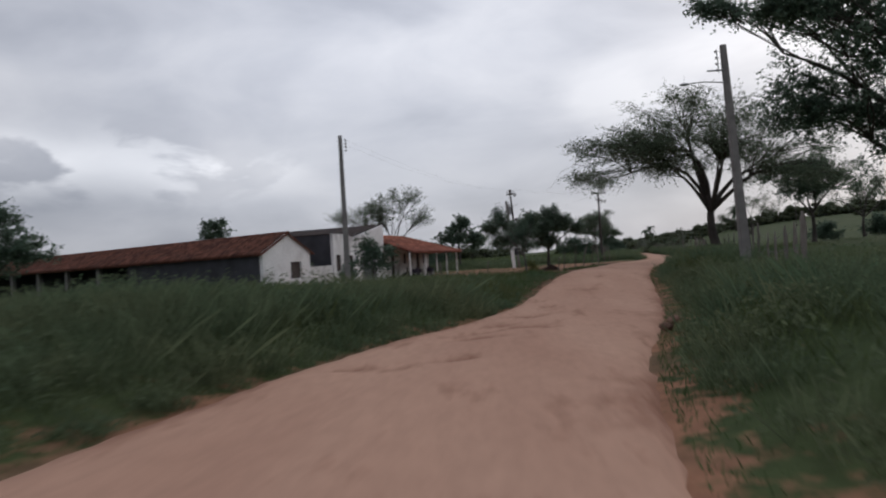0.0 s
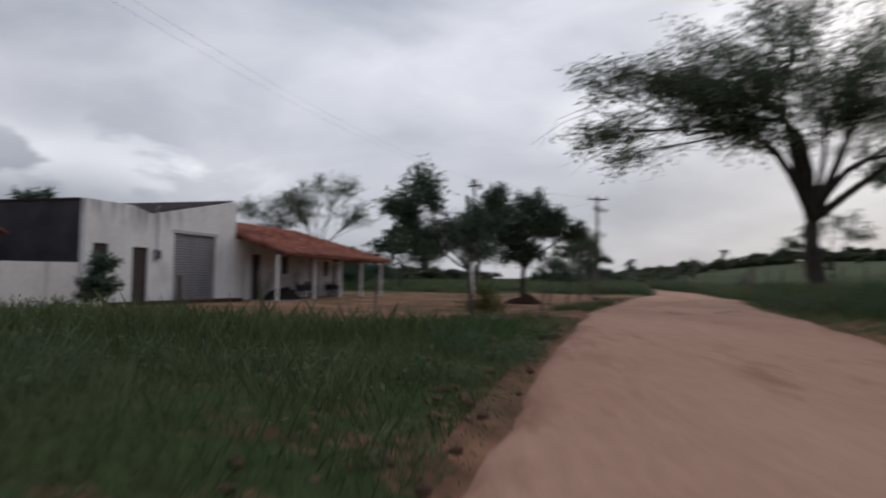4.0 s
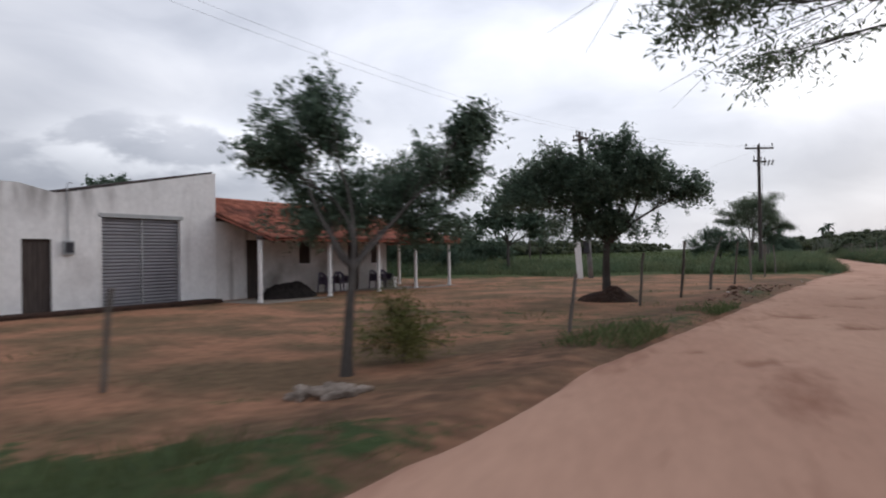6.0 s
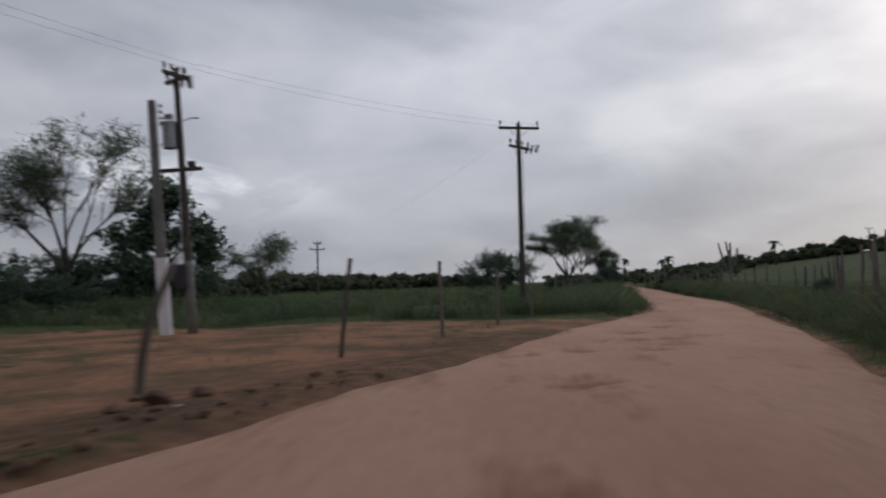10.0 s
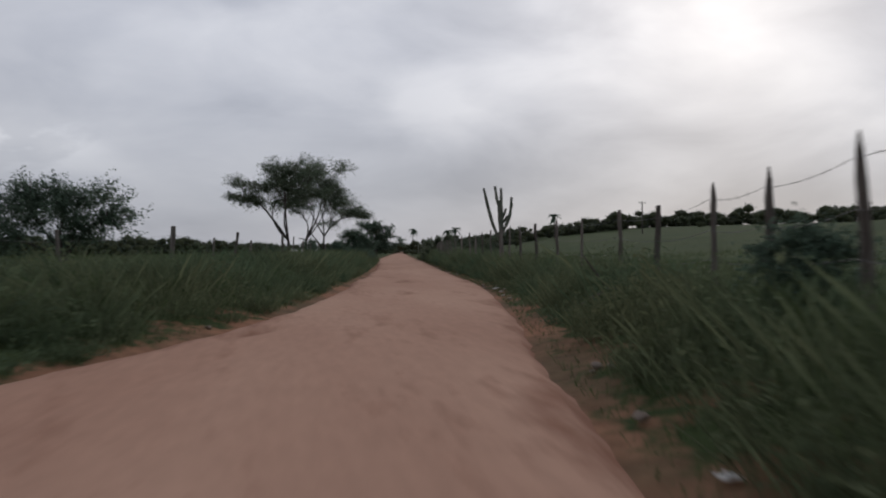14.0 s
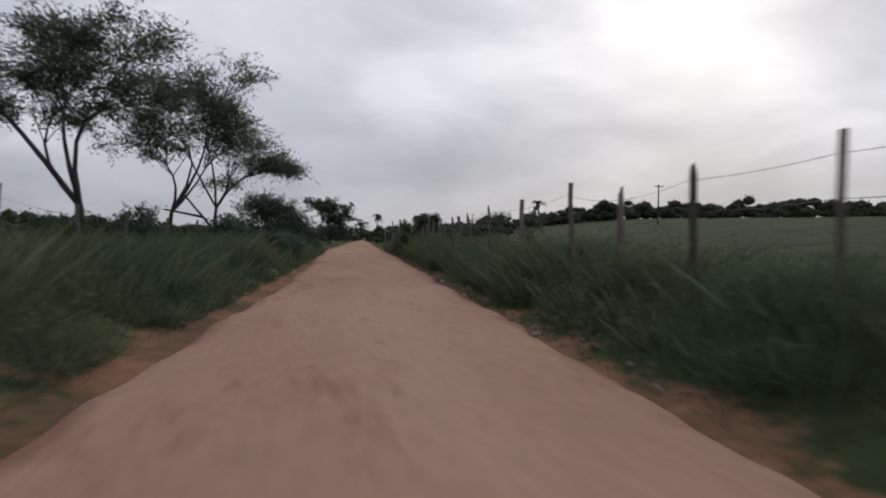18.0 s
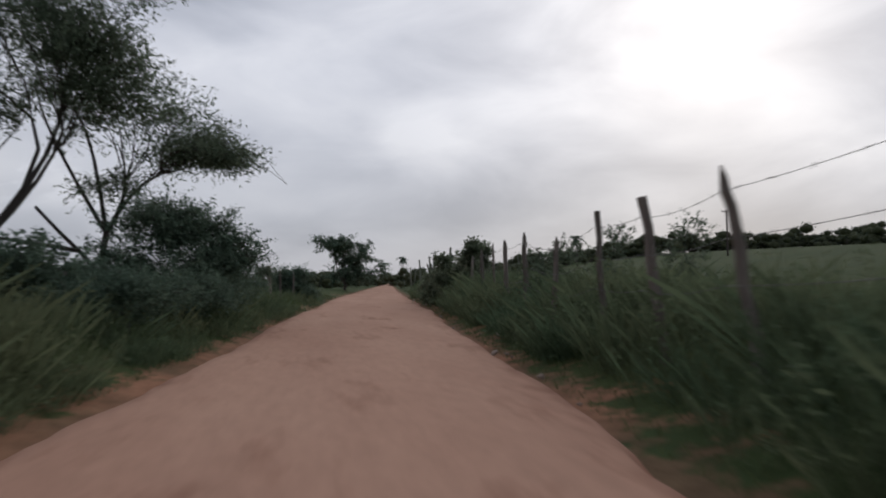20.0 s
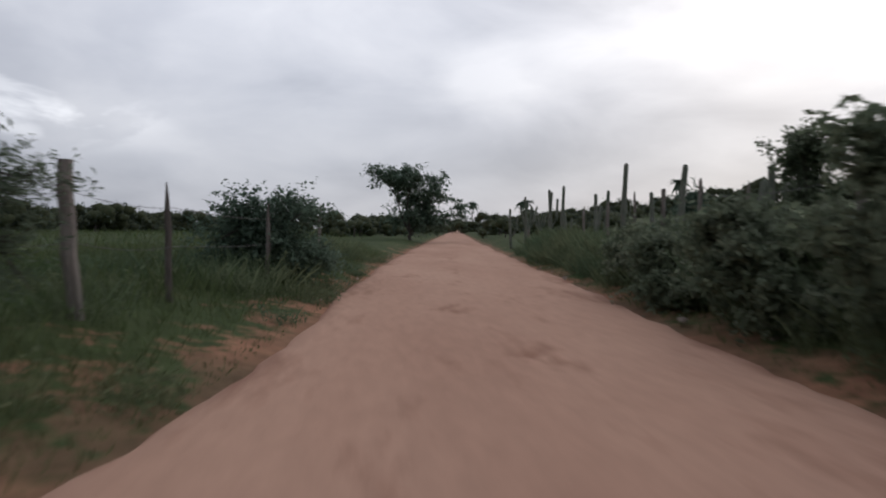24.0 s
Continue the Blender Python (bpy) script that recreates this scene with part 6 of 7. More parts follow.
def build_poles():
    p, z0, h = utility_pole(-3.93, 38.8, 8.65, "tall grey concrete pole beside the long building", 15, True, (), 0.17, 0.10, square=True)
    insulator_rack(p, 0.27, 0, h - 0.25)
    p, z0, h = utility_pole(13.9, 28.2, 8.95, "leaning grey concrete lamp pole on the road bank", 10, True, (), 0.17, 0.10, (0, -2.5), square=True)
    arm = part("lamp_arm", tube_path([(-0.1, 0, h - 1.45), (-0.9, 0, h - 1.38), (-1.55, 0, h - 1.4)], [0.025, 0.022, 0.02], 6), M_STEEL, p)
    head = bmesh.new()
    bmesh.ops.create_uvsphere(head, u_segments=10, v_segments=6, radius=1.0, matrix=Matrix.Translation((-1.72, 0, h - 1.42)) @ Matrix.Diagonal((0.22, 0.1, 0.06, 1)))
    part("lamp_head", head, M_STEEL, arm, smooth=True)
    insulator_rack(p, -0.28, 0, h - 0.25, 0.24, 4, -1)
    part("crossarm", boxed(-0.75, 0.15, -0.03, 0.03, h - 1.0, h - 0.94, bevel=0.006), M_STEEL, p)
    p, z0, h = utility_pole(18.15, 85.3, 8.6, "dark wooden power pole with two crossarms in the weeds", 14, False,
                            ((0.25, 0.95, 0, 3), (1.15, 0.7, 35, 4)), 0.14, 0.09)
    for k, x in enumerate((0.35, 0.6, 0.85)):
        cutout(p, x * 0.8, -0.28 - 0.1 * k, h - 1.28, 25, 20)
    part("down_lead", tube_path([(0.15, -0.12, h - 1.1), (0.15, -0.13, h - 2.5), (0.13, -0.14, h - 5.0)], [0.012] * 3, 5), M_WIRE, p)
    # transformer pair
    p, z0, h = utility_pole(6.85, 74.9, 7.3, "pale concrete pole with painted foot beside the transformer", 10, True, (), 0.16, 0.10, (0, -3.6), square=True)
    insulator_rack(p, 0.22, 0, h - 0.2, 0.19, 4)
    part("brace", tube_path([(0.1, 0, h - 1.5), (0.34, 0.02, h - 1.32), (0.6, 0.05, h - 1.25)], [0.016] * 3, 6), M_STEEL, p)
    foot = bmesh.new()
    box(foot, -0.168, 0.168, -0.128, 0.128, 0.0, 2.7, 0.01)
    part("painted_foot", foot, M_WHITEWASH, p, "white painted foot")
    p, z0, h = utility_pole(7.42, 75.5, 8.5, "wooden pole that carries a transformer and crossarms", 10, False,
                            ((0.25, 0.5, 60, 4), (0.42, 0.48, -35, 3), (3.35, 0.66, 0, 0)), 0.15, 0.09, (0, -3.6))
    part("painted_foot", tube_path([(0, 0, 0.0), (0, 0, 2.6)], [0.158, 0.145], 12), M_CONCRETE, p, "faded grey limewashed foot", smooth=True)
    tk = bmesh.new()
    bmesh.ops.create_cone(tk, segments=16, radius1=0.225, radius2=0.225, depth=0.82, cap_ends=True, matrix=Matrix.Translation((-0.32, 0, h - 2.2)))
    tank = part("transformer", tk, M_STEEL, p, "grey transformer tank with bushings", smooth=False)
    part("lid", boxed(-0.53, -0.11, -0.2, 0.2, h - 1.79, h - 1.75, bevel=0.02), M_STEEL, tank)
    for k in (-1, 0, 1):
        insulator(tank, -0.32 + 0.1 * k, 0.0, h - 1.75)
    for k, x in enumerate((0.42, 0.5, 0.3)):
        cutout(p, x, -0.2 - 0.12 * k, h - 0.55, 12, 30 * k)
    box_ob = part("meter_box", boxed(-0.34, 0.02, -0.32, -0.16, 1.75, 2.5, bevel=0.02), M_INSUL, p, "dark meter box strapped to the pole")
    part("lid", boxed(-0.31, -0.01, -0.335, -0.322, 1.8, 2.45, bevel=0.005), M_GREYWALL, box_ob)
    part("conduit", tube_path([(-0.12, -0.2, 2.5), (-0.1, -0.17, 3.4), (-0.05, -0.14, h - 3.4)], [0.02] * 3, 6), M_STEEL, p)
    part("switch", boxed(0.2, 0.42, -0.12, 0.08, h - 3.28, h - 3.08, bevel=0.02), M_GREYWALL, p)
    part("bracket", boxed(-0.35, 0.0, -0.05, 0.05, h - 2.3, h - 2.22), M_STEEL, p)
    part("lamp_arm", tube_path([(0.05, 0, h - 1.75), (0.4, 0, h - 1.66), (0.62, 0, h - 1.68)], [0.02, 0.018, 0.035], 6), M_STEEL, p)
    utility_pole(-5.1, 133.5, 6.95, "far wooden power pole with a crossarm", 20, False, ((0.25, 0.5, 0, 3), (0.95, 0.9, 0, 2)), 0.13, 0.09)
    utility_pole(97.4, 208, 12.0, "far power pole beyond the pasture", 0, False, ((0.3, 0.9, 0, 3),), 0.14, 0.1)
    for x, y, t in ((150, 205, 12.4), (154, 206, 12.4), (250, 300, 15)):
        utility_pole(x, y, t, "far power pole beyond the pasture", 0, False, ((0.3, 0.9, 0, 2),), 0.14, 0.1)
    # spans of wire
    def span(a, b, sag, label):
        pts = [Vector(a).lerp(Vector(b), k / 24) - Vector((0, 0, sag * 4 * (k / 24) * (1 - k / 24))) for k in range(25)]
        tagged(wire_object("power_line", pts, 0.0032), label, "cable", "overhead lines")
    for dx, z in ((-0.8, 8.5), (0.75, 8.5)):
        span((18.15 + dx, 85.3, z), (7.3 + dx * 0.4, 75.5, 8.6), 0.25, "thin dark overhead power line between poles")
    for dx, z in ((-0.3, 8.55), (0.3, 8.55)):
        span((7.3 + dx, 75.5, z), (-3.9 + dx, 38.8, 8.4), 0.8, "thin dark overhead power line above the yard")
    span((18.1, 85.4, 8.3), (-5.1, 133.5, 6.8), 0.9, "thin dark overhead power line to the far pole")


build_poles()


# ---- fences ----
FENCE_RIGHT = ((10, 8.6), (14, 9.6), (17, 10.7), (30, 15.2), (45, 20.0), (56, 22.6), (66, 23.6), (68, 24.3), (70, 25.1), (72, 26.0), (80, 29.0), (89.4, 31.8), (95.4, 32.6),
               (100, 33.1), (108.4, 34.3), (124, 35.63), (127, 36.0), (132, 36.8), (139, 37.9), (165, 42.2))
FENCE_LEFT = ((91, 18.3), (94.4, 19.0), (98, 20.4), (115, 23.9), (128, 26.2), (141, 28.9), (143.1, 29.4), (145.4, 29.7), (146.6, 31.3), (148.4, 31.7), (158, 33.0))


def post(x, y, top, rng, group, label, r=0.06, lean=(0.0, 0.0), pointed=True, bend=1.0):
    z0 = float(ground_z(x, y)) - 0.3
    h = top - z0
    n = 7
    pts, rad = [], []
    for k in range(n):
        t = k / (n - 1)
        pts.append((lean[0] * t ** bend + rng.uniform(-0.018, 0.018), lean[1] * t ** bend + rng.uniform(-0.018, 0.018), h * t))
        rad.append(r * (1.08 - 0.16 * t) * rng.uniform(0.92, 1.08))
    if pointed:
        cut = rng.uniform(0.14, 0.42)
        pts = [p for p in pts[:-1] if p[2] < h - cut - 0.05] + [(lean[0] * 0.93, lean[1] * 0.93, h - cut), (lean[0] * 0.97 + rng.uniform(-0.25, 0.25) * r, lean[1] * 0.97, h - cut * 0.4), (lean[0] + rng.uniform(-0.4, 0.4) * r, lean[1], h)]
        rad = rad[:len(pts) - 3] + [r * 0.92, r * rng.uniform(0.5, 0.75), r * rng.uniform(0.12, 0.3)]
    ob = part("fence_post", tube_path(pts, rad, 8, 0.10, rng), M_POST)
    ob.matrix_world = Matrix.Translation((x, y, z0))
    return tagged(ob, label, "fence post", group)


def strand(points, name, label, group, r=0.0028, barbs=True, seed=1):
    """A sagging wire from post to post, with barbs along it."""
    rng = random.Random(seed)
    seg = []
    for a, b in zip(points, points[1:]):
        a, b = Vector(a), Vector(b)
        n = 6
        sag = rng.uniform(0.02, 0.06)
        line = [a.lerp(b, k / n) - Vector((0, 0, sag * 4 * (k / n) * (1 - k / n))) for k in range(n + 1)]
        for p, q in zip(line, line[1:]):
            seg.append((p, q, r, r))
            if barbs:
                m = p.lerp(q, 0.5)
                d = Vector((rng.uniform(-1, 1), rng.uniform(-1, 1), rng.uniform(-1, 1))).normalized() * 0.028
                seg.append((m - d, m + d, 0.003, 0.003))
    v, f = tubes(seg, 4)
    tagged(mesh_object(name, v, f, M_WIRE), label, "wire", group)


def build_fences():
    rng = random.Random(5)
    fx = lambda table, y: float(np.interp(y, *zip(*table)))
    # along, top (nought: left to chance), lean
    rows = [(y, 0, None) for y in (14.6, 16.4, 19.3, 22.6, 26, 31, 33.8, 36.6, 39.5, 42.4, 45.2, 48.3, 51.2, 54.0, 58.6, 61.4, 63.6)]
    rows += [(65.9, 2.05, (-0.08, 0)), (67.75, 2.07, (-0.05, 0)), (69.4, 2.06, (-0.03, 0)), (72.3, 2.02, (0.02, 0)), (76.6, 2.03, (0.02, 0)), (78.1, 1.96, (-0.14, 0)), (79.2, 1.94, (-0.06, 0)),
             (80.6, 1.88, (-0.1, 0)), (82.25, 1.82, (-0.03, 0)), (83.9, 1.84, (-0.04, 0)), (86.7, 1.75, (0.03, 0)), (89.8, 1.88, (-0.05, 0)), (92.7, 1.88, (0.02, 0)), (95.4, 2.0, (-0.06, 0)),
             (98.05, 1.95, (-0.05, 0)), (100.6, 2.03, (-0.07, 0)), (102.9, 2.05, (0.03, 0)), (108.5, 2.1, (0.0, 0)), (110.9, 2.08, (-0.03, 0)), (112.9, 1.95, (0.02, 0)), (115.0, 2.18, (-0.03, 0)),
             (118.0, 2.05, (0.06, 0)), (121.2, 2.1, (-0.1, 0)), (123.8, 1.98, (-0.3, 0.1)), (125.4, 1.93, (-0.2, 0.1)), (127.0, 1.95, (-0.08, 0)), (129.2, 1.78, (0.12, 0)), (131.93, 2.07, (-0.03, 0)),
             (134.3, 2.08, (-0.08, 0)), (136.25, 2.14, (-0.06, 0)), (138.6, 2.1, (-0.05, 0)), (141.2, 2.0, (0.03, 0)), (143.9, 2.05, (-0.05, 0)), (146.6, 2.1, (0.02, 0)), (149.4, 2.05, (0.03, 0)),
             (151.4, 2.25, (0.0, 0)), (153.6, 2.2, (-0.04, 0)), (156.0, 2.3, (0.02, 0)), (159, 2.2, (0.0, 0)), (163, 2.2, (0.0, 0))]
    tops = []
    for y, top, lean in rows:
        x = fx(FENCE_RIGHT, y)
        top = top or float(ground_z(x, y)) + rng.uniform(1.25, 1.55)
        lean = lean or (rng.uniform(-0.1, 0.1), rng.uniform(-0.1, 0.1))
        x -= lean[0]
        post(x, y, top, rng, "road fence posts", "weathered grey split-wood fence post with a pointed top", rng.uniform(0.036, 0.058), lean, rng.random() < 0.75)
        tops.append((x + lean[0] * 0.85, y + lean[1] * 0.85, top))
    for k, drop in enumerate((0.22, 0.62, 1.0)):
        strand([(x - 0.07, y, z - drop) for x, y, z in tops], "barbed_wire", "sagging barbed wire along the pasture fence", "pasture fence wires", seed=k)
    tops = []
    for y, top, lean, r in ((91.5, 1.62, (0.1, 0), 0.05), (94.4, 1.58, (-0.1, 0), 0.05), (99.75, 1.9, (0.06, 0), 0.085), (103.7, 1.6, (0.04, 0), 0.04), (106.7, 1.92, (0.22, 0), 0.06), (108.75, 1.6, (0.12, 0), 0.055),
                            (111.5, 1.57, (0.05, 0), 0.05), (114.95, 2.06, (0.05, 0), 0.07), (118.2, 2.02, (0.02, 0), 0.045), (121.4, 1.8, (-0.1, 0), 0.05), (124.5, 1.7, (0.1, 0), 0.05), (128.0, 1.7, (-0.1, 0), 0.05),
                            (131.2, 1.75, (0.08, 0), 0.05), (134.4, 1.7, (0.1, 0), 0.05), (137.6, 1.7, (-0.05, 0), 0.05), (141.45, 1.68, (0.2, 0), 0.055), (142.9, 1.76, (-0.16, 0), 0.07), (145.4, 1.8, (0.14, 0), 0.055),
                            (146.58, 1.87, (-0.1, 0), 0.075), (148.3, 1.8, (-0.04, 0), 0.04), (152.6, 1.75, (0.03, 0), 0.04), (157.5, 1.8, (0.05, 0), 0.04)):
        x = fx(FENCE_LEFT, y) - lean[0]
        post(x, y, top, rng, "grass fence posts", "crooked dark fence post above the tall grass", r, lean, rng.random() < 0.25)
        tops.append((x + lean[0] * 0.85, y + lean[1] * 0.85, top))
    for k, drop in enumerate((0.3, 0.75)):
        strand([(x + 0.07, y, z - drop) for x, y, z in tops], "barbed_wire", "sagging barbed wire above the tall grass", "tall grass fence wires", seed=10 + k)
    # crooked sticks between yard and road
    for x, y, top, r, lean in ((-0.95, 41.9, 1.0, 0.06, (0.02, 0)), (1.2, 41.9, 1.15, 0.06, (-0.14, 0.0)), (3.9, 42.1, 1.1, 0.035, (0.1, 0.05)), (8.75, 47.9, 1.05, 0.036, (0.14, 0.1)),
                               (11.36, 59.0, 1.75, 0.045, (0.16, 0.1)), (12.68, 63.15, 1.95, 0.055, (0.48, 0.35)),
                               (14.14, 67.7, 1.8, 0.045, (0.2, 0.1)), (15.64, 72.9, 1.9, 0.05, (-0.06, 0.0)), (17.05, 77.5, 1.75, 0.045, (0.05, 0.0)), (18.4, 81.6, 1.7, 0.045, (-0.1, 0.1))):
        post(x, y, top, rng, "yard fence sticks", "thin crooked wooden stake between yard and road", r, lean, False, 2.2 if lean[0] > 0.4 else 1.3)
    post(10.0, 55.6, 1.4, rng, "yard fence sticks", "thin wooden stake beside the shade tree's trunk", 0.04, (0.15, 0), False)


build_fences()


# ---- cacti and palms ----
def ribbed(points, radii, ribs=7):
    """A rounded, ribbed column along a line."""
    fine, rad = [], []
    pts = [Vector(p) for p in points]
    for i in range(len(pts) - 1):
        for k in range(5):
            t = k / 5
            fine.append(pts[i].lerp(pts[i + 1], t))
            rad.append((radii[i] * (1 - t) + radii[i + 1] * t) * (0.94 + 0.08 * math.sin(i * 2.1 + k)))
    end, d = pts[-1], (pts[-1] - pts[-2]).normalized()
    for a in (0.0, 0.5, 0.8, 0.97):
        fine.append(end + d * radii[-1] * 1.2 * a)
        rad.append(radii[-1] * math.sqrt(max(0.02, 1 - a * a)))
    bm = tube_path(fine, rad, ribs * 2)
    bm.verts.ensure_lookup_table()
    n = ribs * 2
    for i in range(len(fine)):
        for k in range(1, n, 2):
            v = bm.verts[i * n + k]
            v.co = fine[i] + (v.co - fine[i]) * 0.72
    return bm


def build_cacti():
    z = float(ground_z(34.0, 105.7))
    c = thing("candelabra_cactus", pose(33.98, 105.7, z - 0.15, 0, 0, -14), "tall branching columnar cactus with a woody foot by the fence", "cactus")
    s = 0.94
    part("trunk", tube_path([(0, 0, 0), (0.03, 0, 0.8), (0.0, 0, 1.4), (0.02, 0, 1.95)], [0.13, 0.11, 0.10, 0.10], 10, 0.06, random.Random(1)), M_POST, c, "corky grey-brown foot")
    arms = (([(-0.03, 0, 1.55), (-0.2, 0.02, 1.75), (-0.40, 0.05, 2.25), (-0.58, 0.05, 2.9), (-0.72, 0.02, 3.5), (-0.82, 0, 3.95)], [0.05, 0.075, 0.085, 0.08, 0.075, 0.06]),
            ([(0.02, 0, 1.85), (0.0, 0, 2.4), (-0.03, 0, 3.05), (-0.03, 0, 3.3)], [0.10, 0.14, 0.15, 0.10]),
            ([(-0.10, -0.02, 3.15), (-0.20, -0.03, 3.5), (-0.27, 0, 4.05)], [0.07, 0.078, 0.06]),
            ([(0.02, 0.03, 3.15), (0.03, 0.03, 3.5), (0.02, 0.03, 3.95)], [0.07, 0.078, 0.06]),
            ([(0.07, 0, 1.85), (0.25, -0.02, 2.15), (0.40, -0.02, 2.55), (0.46, 0, 2.75)], [0.05, 0.09, 0.10, 0.08]),
            ([(0.46, 0, 2.74), (0.51, 0, 3.1), (0.53, 0, 3.5)], [0.05, 0.08, 0.065]),
            ([(0.10, 0.03, 2.55), (0.18, 0.03, 2.75), (0.24, 0.02, 2.95)], [0.04, 0.07, 0.05]),
            ([(0.10, -0.03, 2.3), (0.20, -0.03, 2.42), (0.29, -0.02, 2.6)], [0.04, 0.07, 0.05]),
            ([(-0.06, 0, 1.62), (-0.16, 0, 1.64), (-0.24, 0, 1.7)], [0.04, 0.06, 0.05]))
    for pts, rad in arms:
        part("arm", ribbed([(x * s, y, zz * 0.94) for x, y, zz in pts], rad), M_CACTUS, c, smooth=True)
    rng = random.Random(3)
    for k in range(15):
        y = 152 + 1.9 * k + rng.uniform(-0.6, 0.6)
        x = float(np.interp(y, *zip(*FENCE_RIGHT))) + 0.5 + rng.uniform(0, 1.8)
        zz = float(ground_z(x, y)) - 0.1
        h = rng.uniform(1.5, 3.0)
        c = thing("column_cactus", Matrix.Translation((x, y, zz)), "slender upright columnar cactus behind the fence", "cactus", "cactus row")
        part("stem", ribbed([(0, 0, 0), (rng.uniform(-0.08, 0.08), 0, h * 0.5), (rng.uniform(-0.15, 0.15), 0, h)], [0.09, 0.1, 0.07]), M_CACTUS, c, smooth=True)
        if rng.random() < 0.5:
            part("arm", ribbed([(0.03, 0, h * 0.35), (0.3, 0, h * 0.5), (0.35, 0, h * 0.85)], [0.05, 0.08, 0.06]), M_CACTUS, c, smooth=True)
    # a thick candelabra far down the pasture fence
    for x, y, h in ((74.0, 235.0, 4.2), (49.5, 200.0, 3.0), (52.0, 205.0, 2.6)):
        zz = float(ground_z(x, y)) - 0.2
        c = thing("candelabra_cactus", Matrix.Translation((x, y, zz)), "distant branching cactus in the pasture", "cactus")
        for a in (-0.25, -0.08, 0.1, 0.27):
            part("arm", ribbed([(0, 0, h * 0.3), (a * h * 0.5, 0, h * 0.5), (a * h, 0, h)], [0.14, 0.13, 0.1]), M_CACTUS, c, smooth=True)
        part("trunk", tube_path([(0, 0, 0), (0, 0, h * 0.34)], [0.2, 0.16], 8), M_POST, c)


def palm(x, y, top, label, crown=2.6, seed=1, shaggy=False):
    rng = random.Random(seed)
    z0 = float(ground_z(x, y)) - 0.3
    h = max(4.0, top - z0 - crown * 0.4)
    p = thing("palm_tree", Matrix.Translation((x, y, z0)), label, "palm", "far palms")
    part("trunk", tube_path([(0.05 * math.sin(k), 0, h * k / 6) for k in range(7)], [0.26 - 0.02 * k for k in range(7)], 8), M_BARK, p, smooth=True)
    for k in range(18 if not shaggy else 22):
        a, lift = rng.uniform(0, 2 * math.pi), rng.uniform(-0.5, 1.1)
        bm = bmesh.new()
        prev = None
        for i in range(7):
            t = i / 6
            out = crown * t * (0.55 + 0.45 * math.cos(lift))
            zz = crown * (math.sin(lift) * t - 0.75 * t * t) + h
            w = crown * 0.16 * math.sin(math.pi * min(1, t + 0.12)) + 0.02
            c = Vector((math.cos(a) * out, math.sin(a) * out, zz))
            s = Vector((-math.sin(a), math.cos(a), 0)) * w
            row = [bm.verts.new(c - s - Vector((0, 0, w * 0.5))), bm.verts.new(c), bm.verts.new(c + s - Vector((0, 0, w * 0.5)))]
            if prev:
                bm.faces.new((prev[0], prev[1], row[1], row[0]))
                bm.faces.new((prev[1], prev[2], row[2], row[1]))
            prev = row
        part("frond", bm, M_LEAF_DARK, p)


build_cacti()
palm(77.3, 391, 13.6, "distant palm with a round head above the tree line", 3.2, 1)
palm(93.4, 369, 13.2, "distant palm with a shaggy head above the tree line", 3.4, 2, True)
palm(108.9, 288, 14.6, "distant palm at the pasture's far edge", 3.0, 3)
palm(76.2, 309, 9.8, "distant shaggy palm beyond the road's end", 2.2, 4, True)


# ---- stones, litter and loose things ----
def stone_mesh(rng, r):
    bm = bmesh.new()
    bmesh.ops.create_icosphere(bm, subdivisions=2, radius=1.0)
    ax = [Vector((rng.uniform(-1, 1), rng.uniform(-1, 1), rng.uniform(-1, 1))).normalized() for _ in range(7)]
    for v in bm.verts:
        for a in ax:
            d = v.co.dot(a)
            if d > 0.62:
                v.co -= a * (d - 0.62) * 0.9
        v.co = Vector((v.co.x * r, v.co.y * r * 0.8, v.co.z * r * 0.6))
    return bm


ROCKS = ((13.4, 62.3, 0.2), (13.7, 62.8, 0.16), (13.2, 61.8, 0.12), (14.6, 64.4, 0.12), (14.9, 64.7, 0.1), (12.9, 62.7, 0.1), (12.9, 58.4, 0.14), (13.5, 61.6, 0.1))


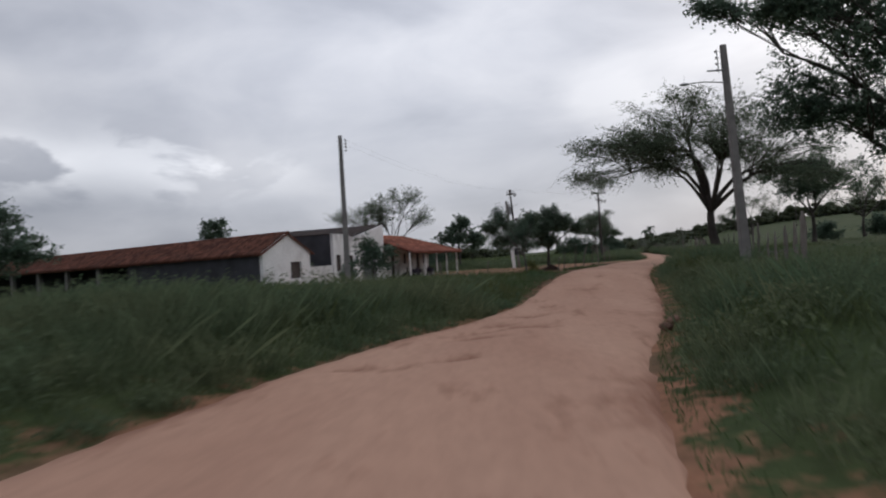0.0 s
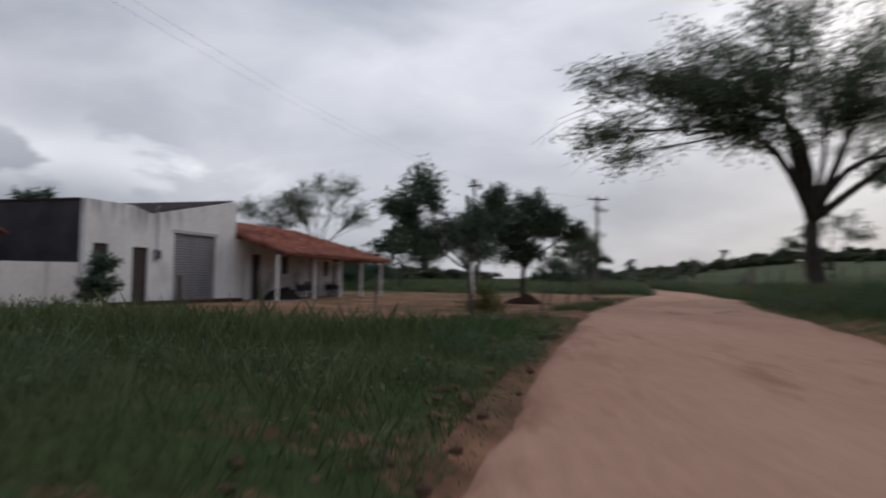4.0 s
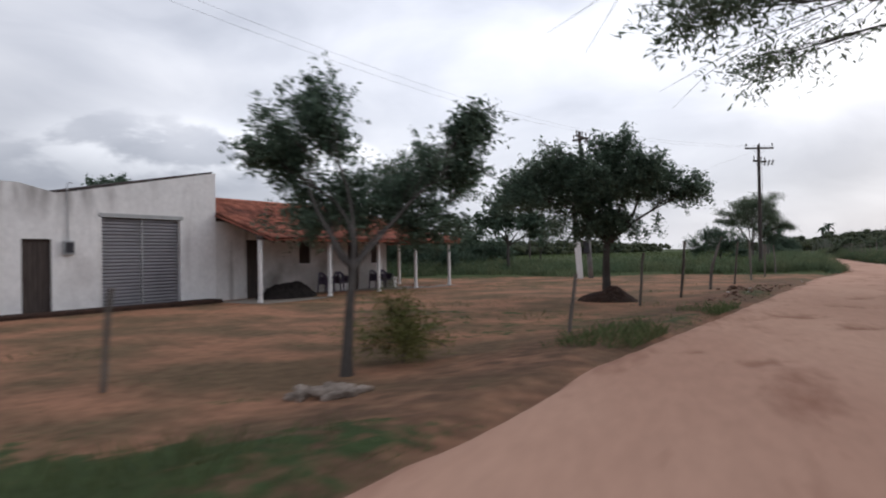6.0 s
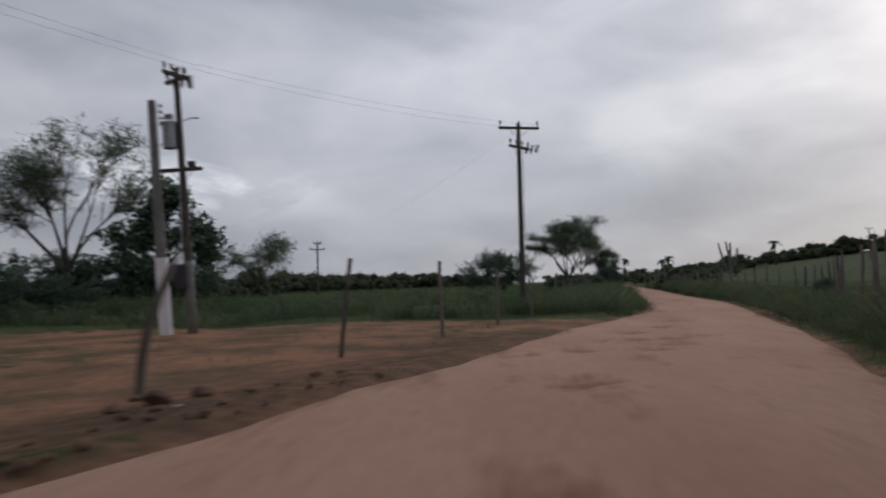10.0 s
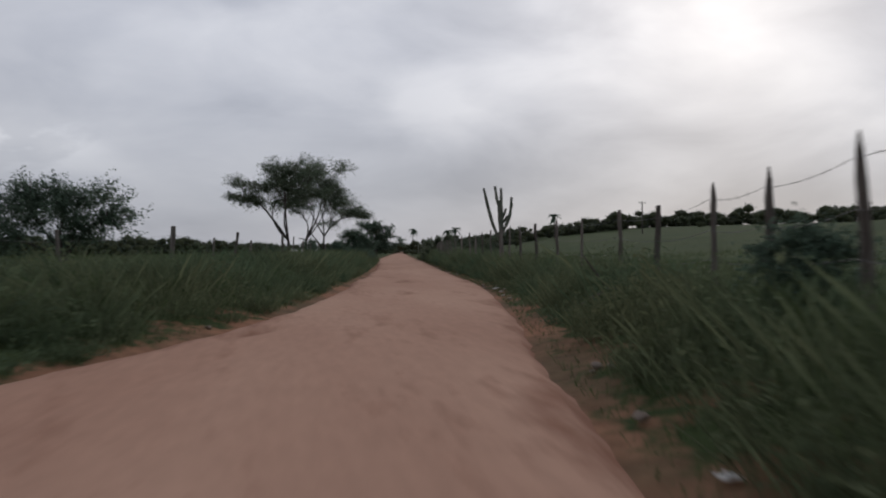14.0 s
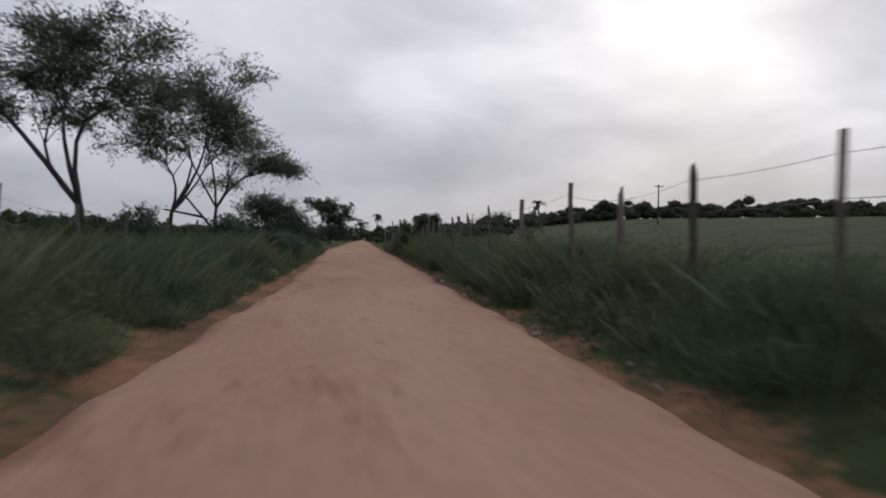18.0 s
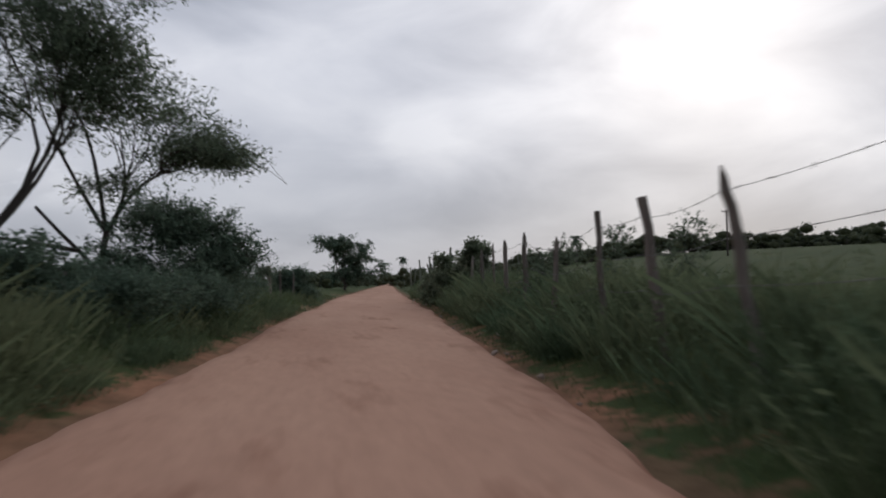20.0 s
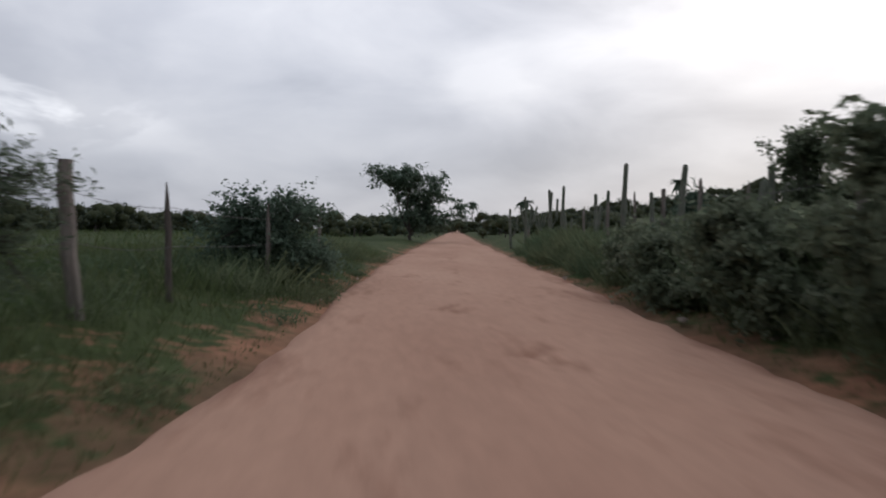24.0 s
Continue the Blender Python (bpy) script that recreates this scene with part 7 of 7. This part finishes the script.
def build_stones():
    rng = random.Random(11)
    kinds = []
    for k in range(6):
        me = bpy.data.meshes.new("stone")
        bm = stone_mesh(rng, 1.0)
        bm.to_mesh(me)
        bm.free()
        me.materials.append(M_STONE)
        kinds.append(me)

    rubble = []
    for me in kinds:
        other = me.copy()
        other.materials[0] = M_RUBBLE
        rubble.append(other)

    def lay(x, y, r, label, group, lift=0.3, on=None):
        ob = new("stone", rng.choice(rubble if "reddish" in label else kinds))
        z = (float(ground_z(x, y)) if on is None else on) + r * lift
        ob.matrix_world = pose(x, y, z, rng.uniform(-15, 15), rng.uniform(-15, 15), rng.uniform(0, 360)) @ Matrix.Diagonal((r, r, r, 1))
        tagged(ob, label, "stone", group)

    for k in range(48):       # heap before the young tree
        a, d = rng.uniform(0, 2 * math.pi), 0.45 * math.sqrt(rng.random())
        lay(6.75 + math.cos(a) * d, 42.2 + math.sin(a) * d * 0.8, rng.uniform(0.05, 0.11), "pale broken stone heaped before the young tree", "stone heap", 0.3 + 3.2 * (0.45 - d) * rng.random())
    for k in range(95):       # rubble on the road's shoulder before the yard
        y = rng.uniform(27.5, 36)
        lay(float(smooth_curve(ROAD_L, y)) - rng.uniform(0.1, 1.3), y, rng.uniform(0.025, 0.07), "loose reddish stone on the road shoulder", "shoulder rubble")
    for k in range(55):
        y = rng.uniform(55, 64)
        lay(float(smooth_curve(ROAD_L, y)) - rng.uniform(0.3, 1.6), y, rng.uniform(0.03, 0.09), "loose reddish stone at the yard's edge", "yard rubble")
    for k in range(70):
        y = rng.uniform(76, 165)
        s = rng.random() < 0.7
        x = float(smooth_curve(ROAD_R, y)) + rng.uniform(-0.05, 0.7) if s else float(smooth_curve(ROAD_L, y)) - rng.uniform(-0.05, 0.5)
        lay(x, y, rng.uniform(0.025, 0.08), "small stone at the road edge", "road edge stones")
    for x, y, r in ROCKS:
        lay(x, y, r, "rough reddish lump of earth and stone at the yard edge", "yard edge lumps", 0.25)
    lay(6.9, 13.4, 0.16, "reddish boulder at the foot of the bank", "")
    lay(7.4, 14.8, 0.14, "reddish boulder at the foot of the bank", "")
    lay(29.6, 123.3, 0.26, "pale angular boulder in the roadside grass", "", 0.45)
    for x, y, r in ((-4.6, 44.6, 0.4), (-5.3, 44.2, 0.34), (-3.9, 44.9, 0.3)):
        lay(x, y, r, "large pale boulder near the low white wall", "wall boulders", 0.3)

    def litter(x, y, r, label):
        r *= 0.45
        bm = bmesh.new()
        bmesh.ops.create_grid(bm, x_segments=6, y_segments=5, size=1.0)
        for v in bm.verts:
            v.co = (v.co.x * r, v.co.y * r * 0.6, 0.35 * r * abs(math.sin(4 * v.co.x + 3 * v.co.y) + rng.uniform(-0.3, 0.3)))
        bmesh.ops.solidify(bm, geom=bm.faces[:], thickness=0.006)
        ob = part("plastic_bag", bm, M_LITTER)
        ob.matrix_world = pose(x, y, float(ground_z(x, y)) + 0.02, 0, 0, rng.uniform(0, 360))
        tagged(ob, label, "litter", "roadside litter")

    litter(26.95, 79.1, 0.13, "crumpled white plastic bag on the road shoulder")
    for x, y, r in ((30.3, 93.7, 0.13), (30.7, 95.4, 0.12), (30.5, 95.0, 0.18), (25.2, 93.4, 0.06), (27.4, 110.4, 0.08), (27.1, 108.5, 0.07), (28.2, 119.2, 0.1), (13.3, 58.1, 0.12), (13.9, 61.8, 0.1), (12.9, 59.8, 0.12), (29.9, 92.2, 0.1), (17.2, 69.3, 0.08)):
        litter(x, y, r, "scrap of pale plastic litter beside the road")
    br = thing("dead_branch", pose(29.7, 85.9, float(ground_z(29.7, 85.9)) + 0.05, 0, 0, 20), "forked grey dead branch lying on the bank", "branch")
    part("limb", tube_path([(-0.6, 0, 0.0), (0, 0.05, 0.22), (0.7, 0.0, 0.25), (1.4, 0.1, 0.3)], [0.03, 0.028, 0.022, 0.01], 6), M_POST, br)
    part("limb", tube_path([(0, 0.05, 0.22), (-0.25, 0.1, 0.5), (-0.4, 0.2, 0.75)], [0.024, 0.018, 0.008], 6), M_POST, br)


build_stones()
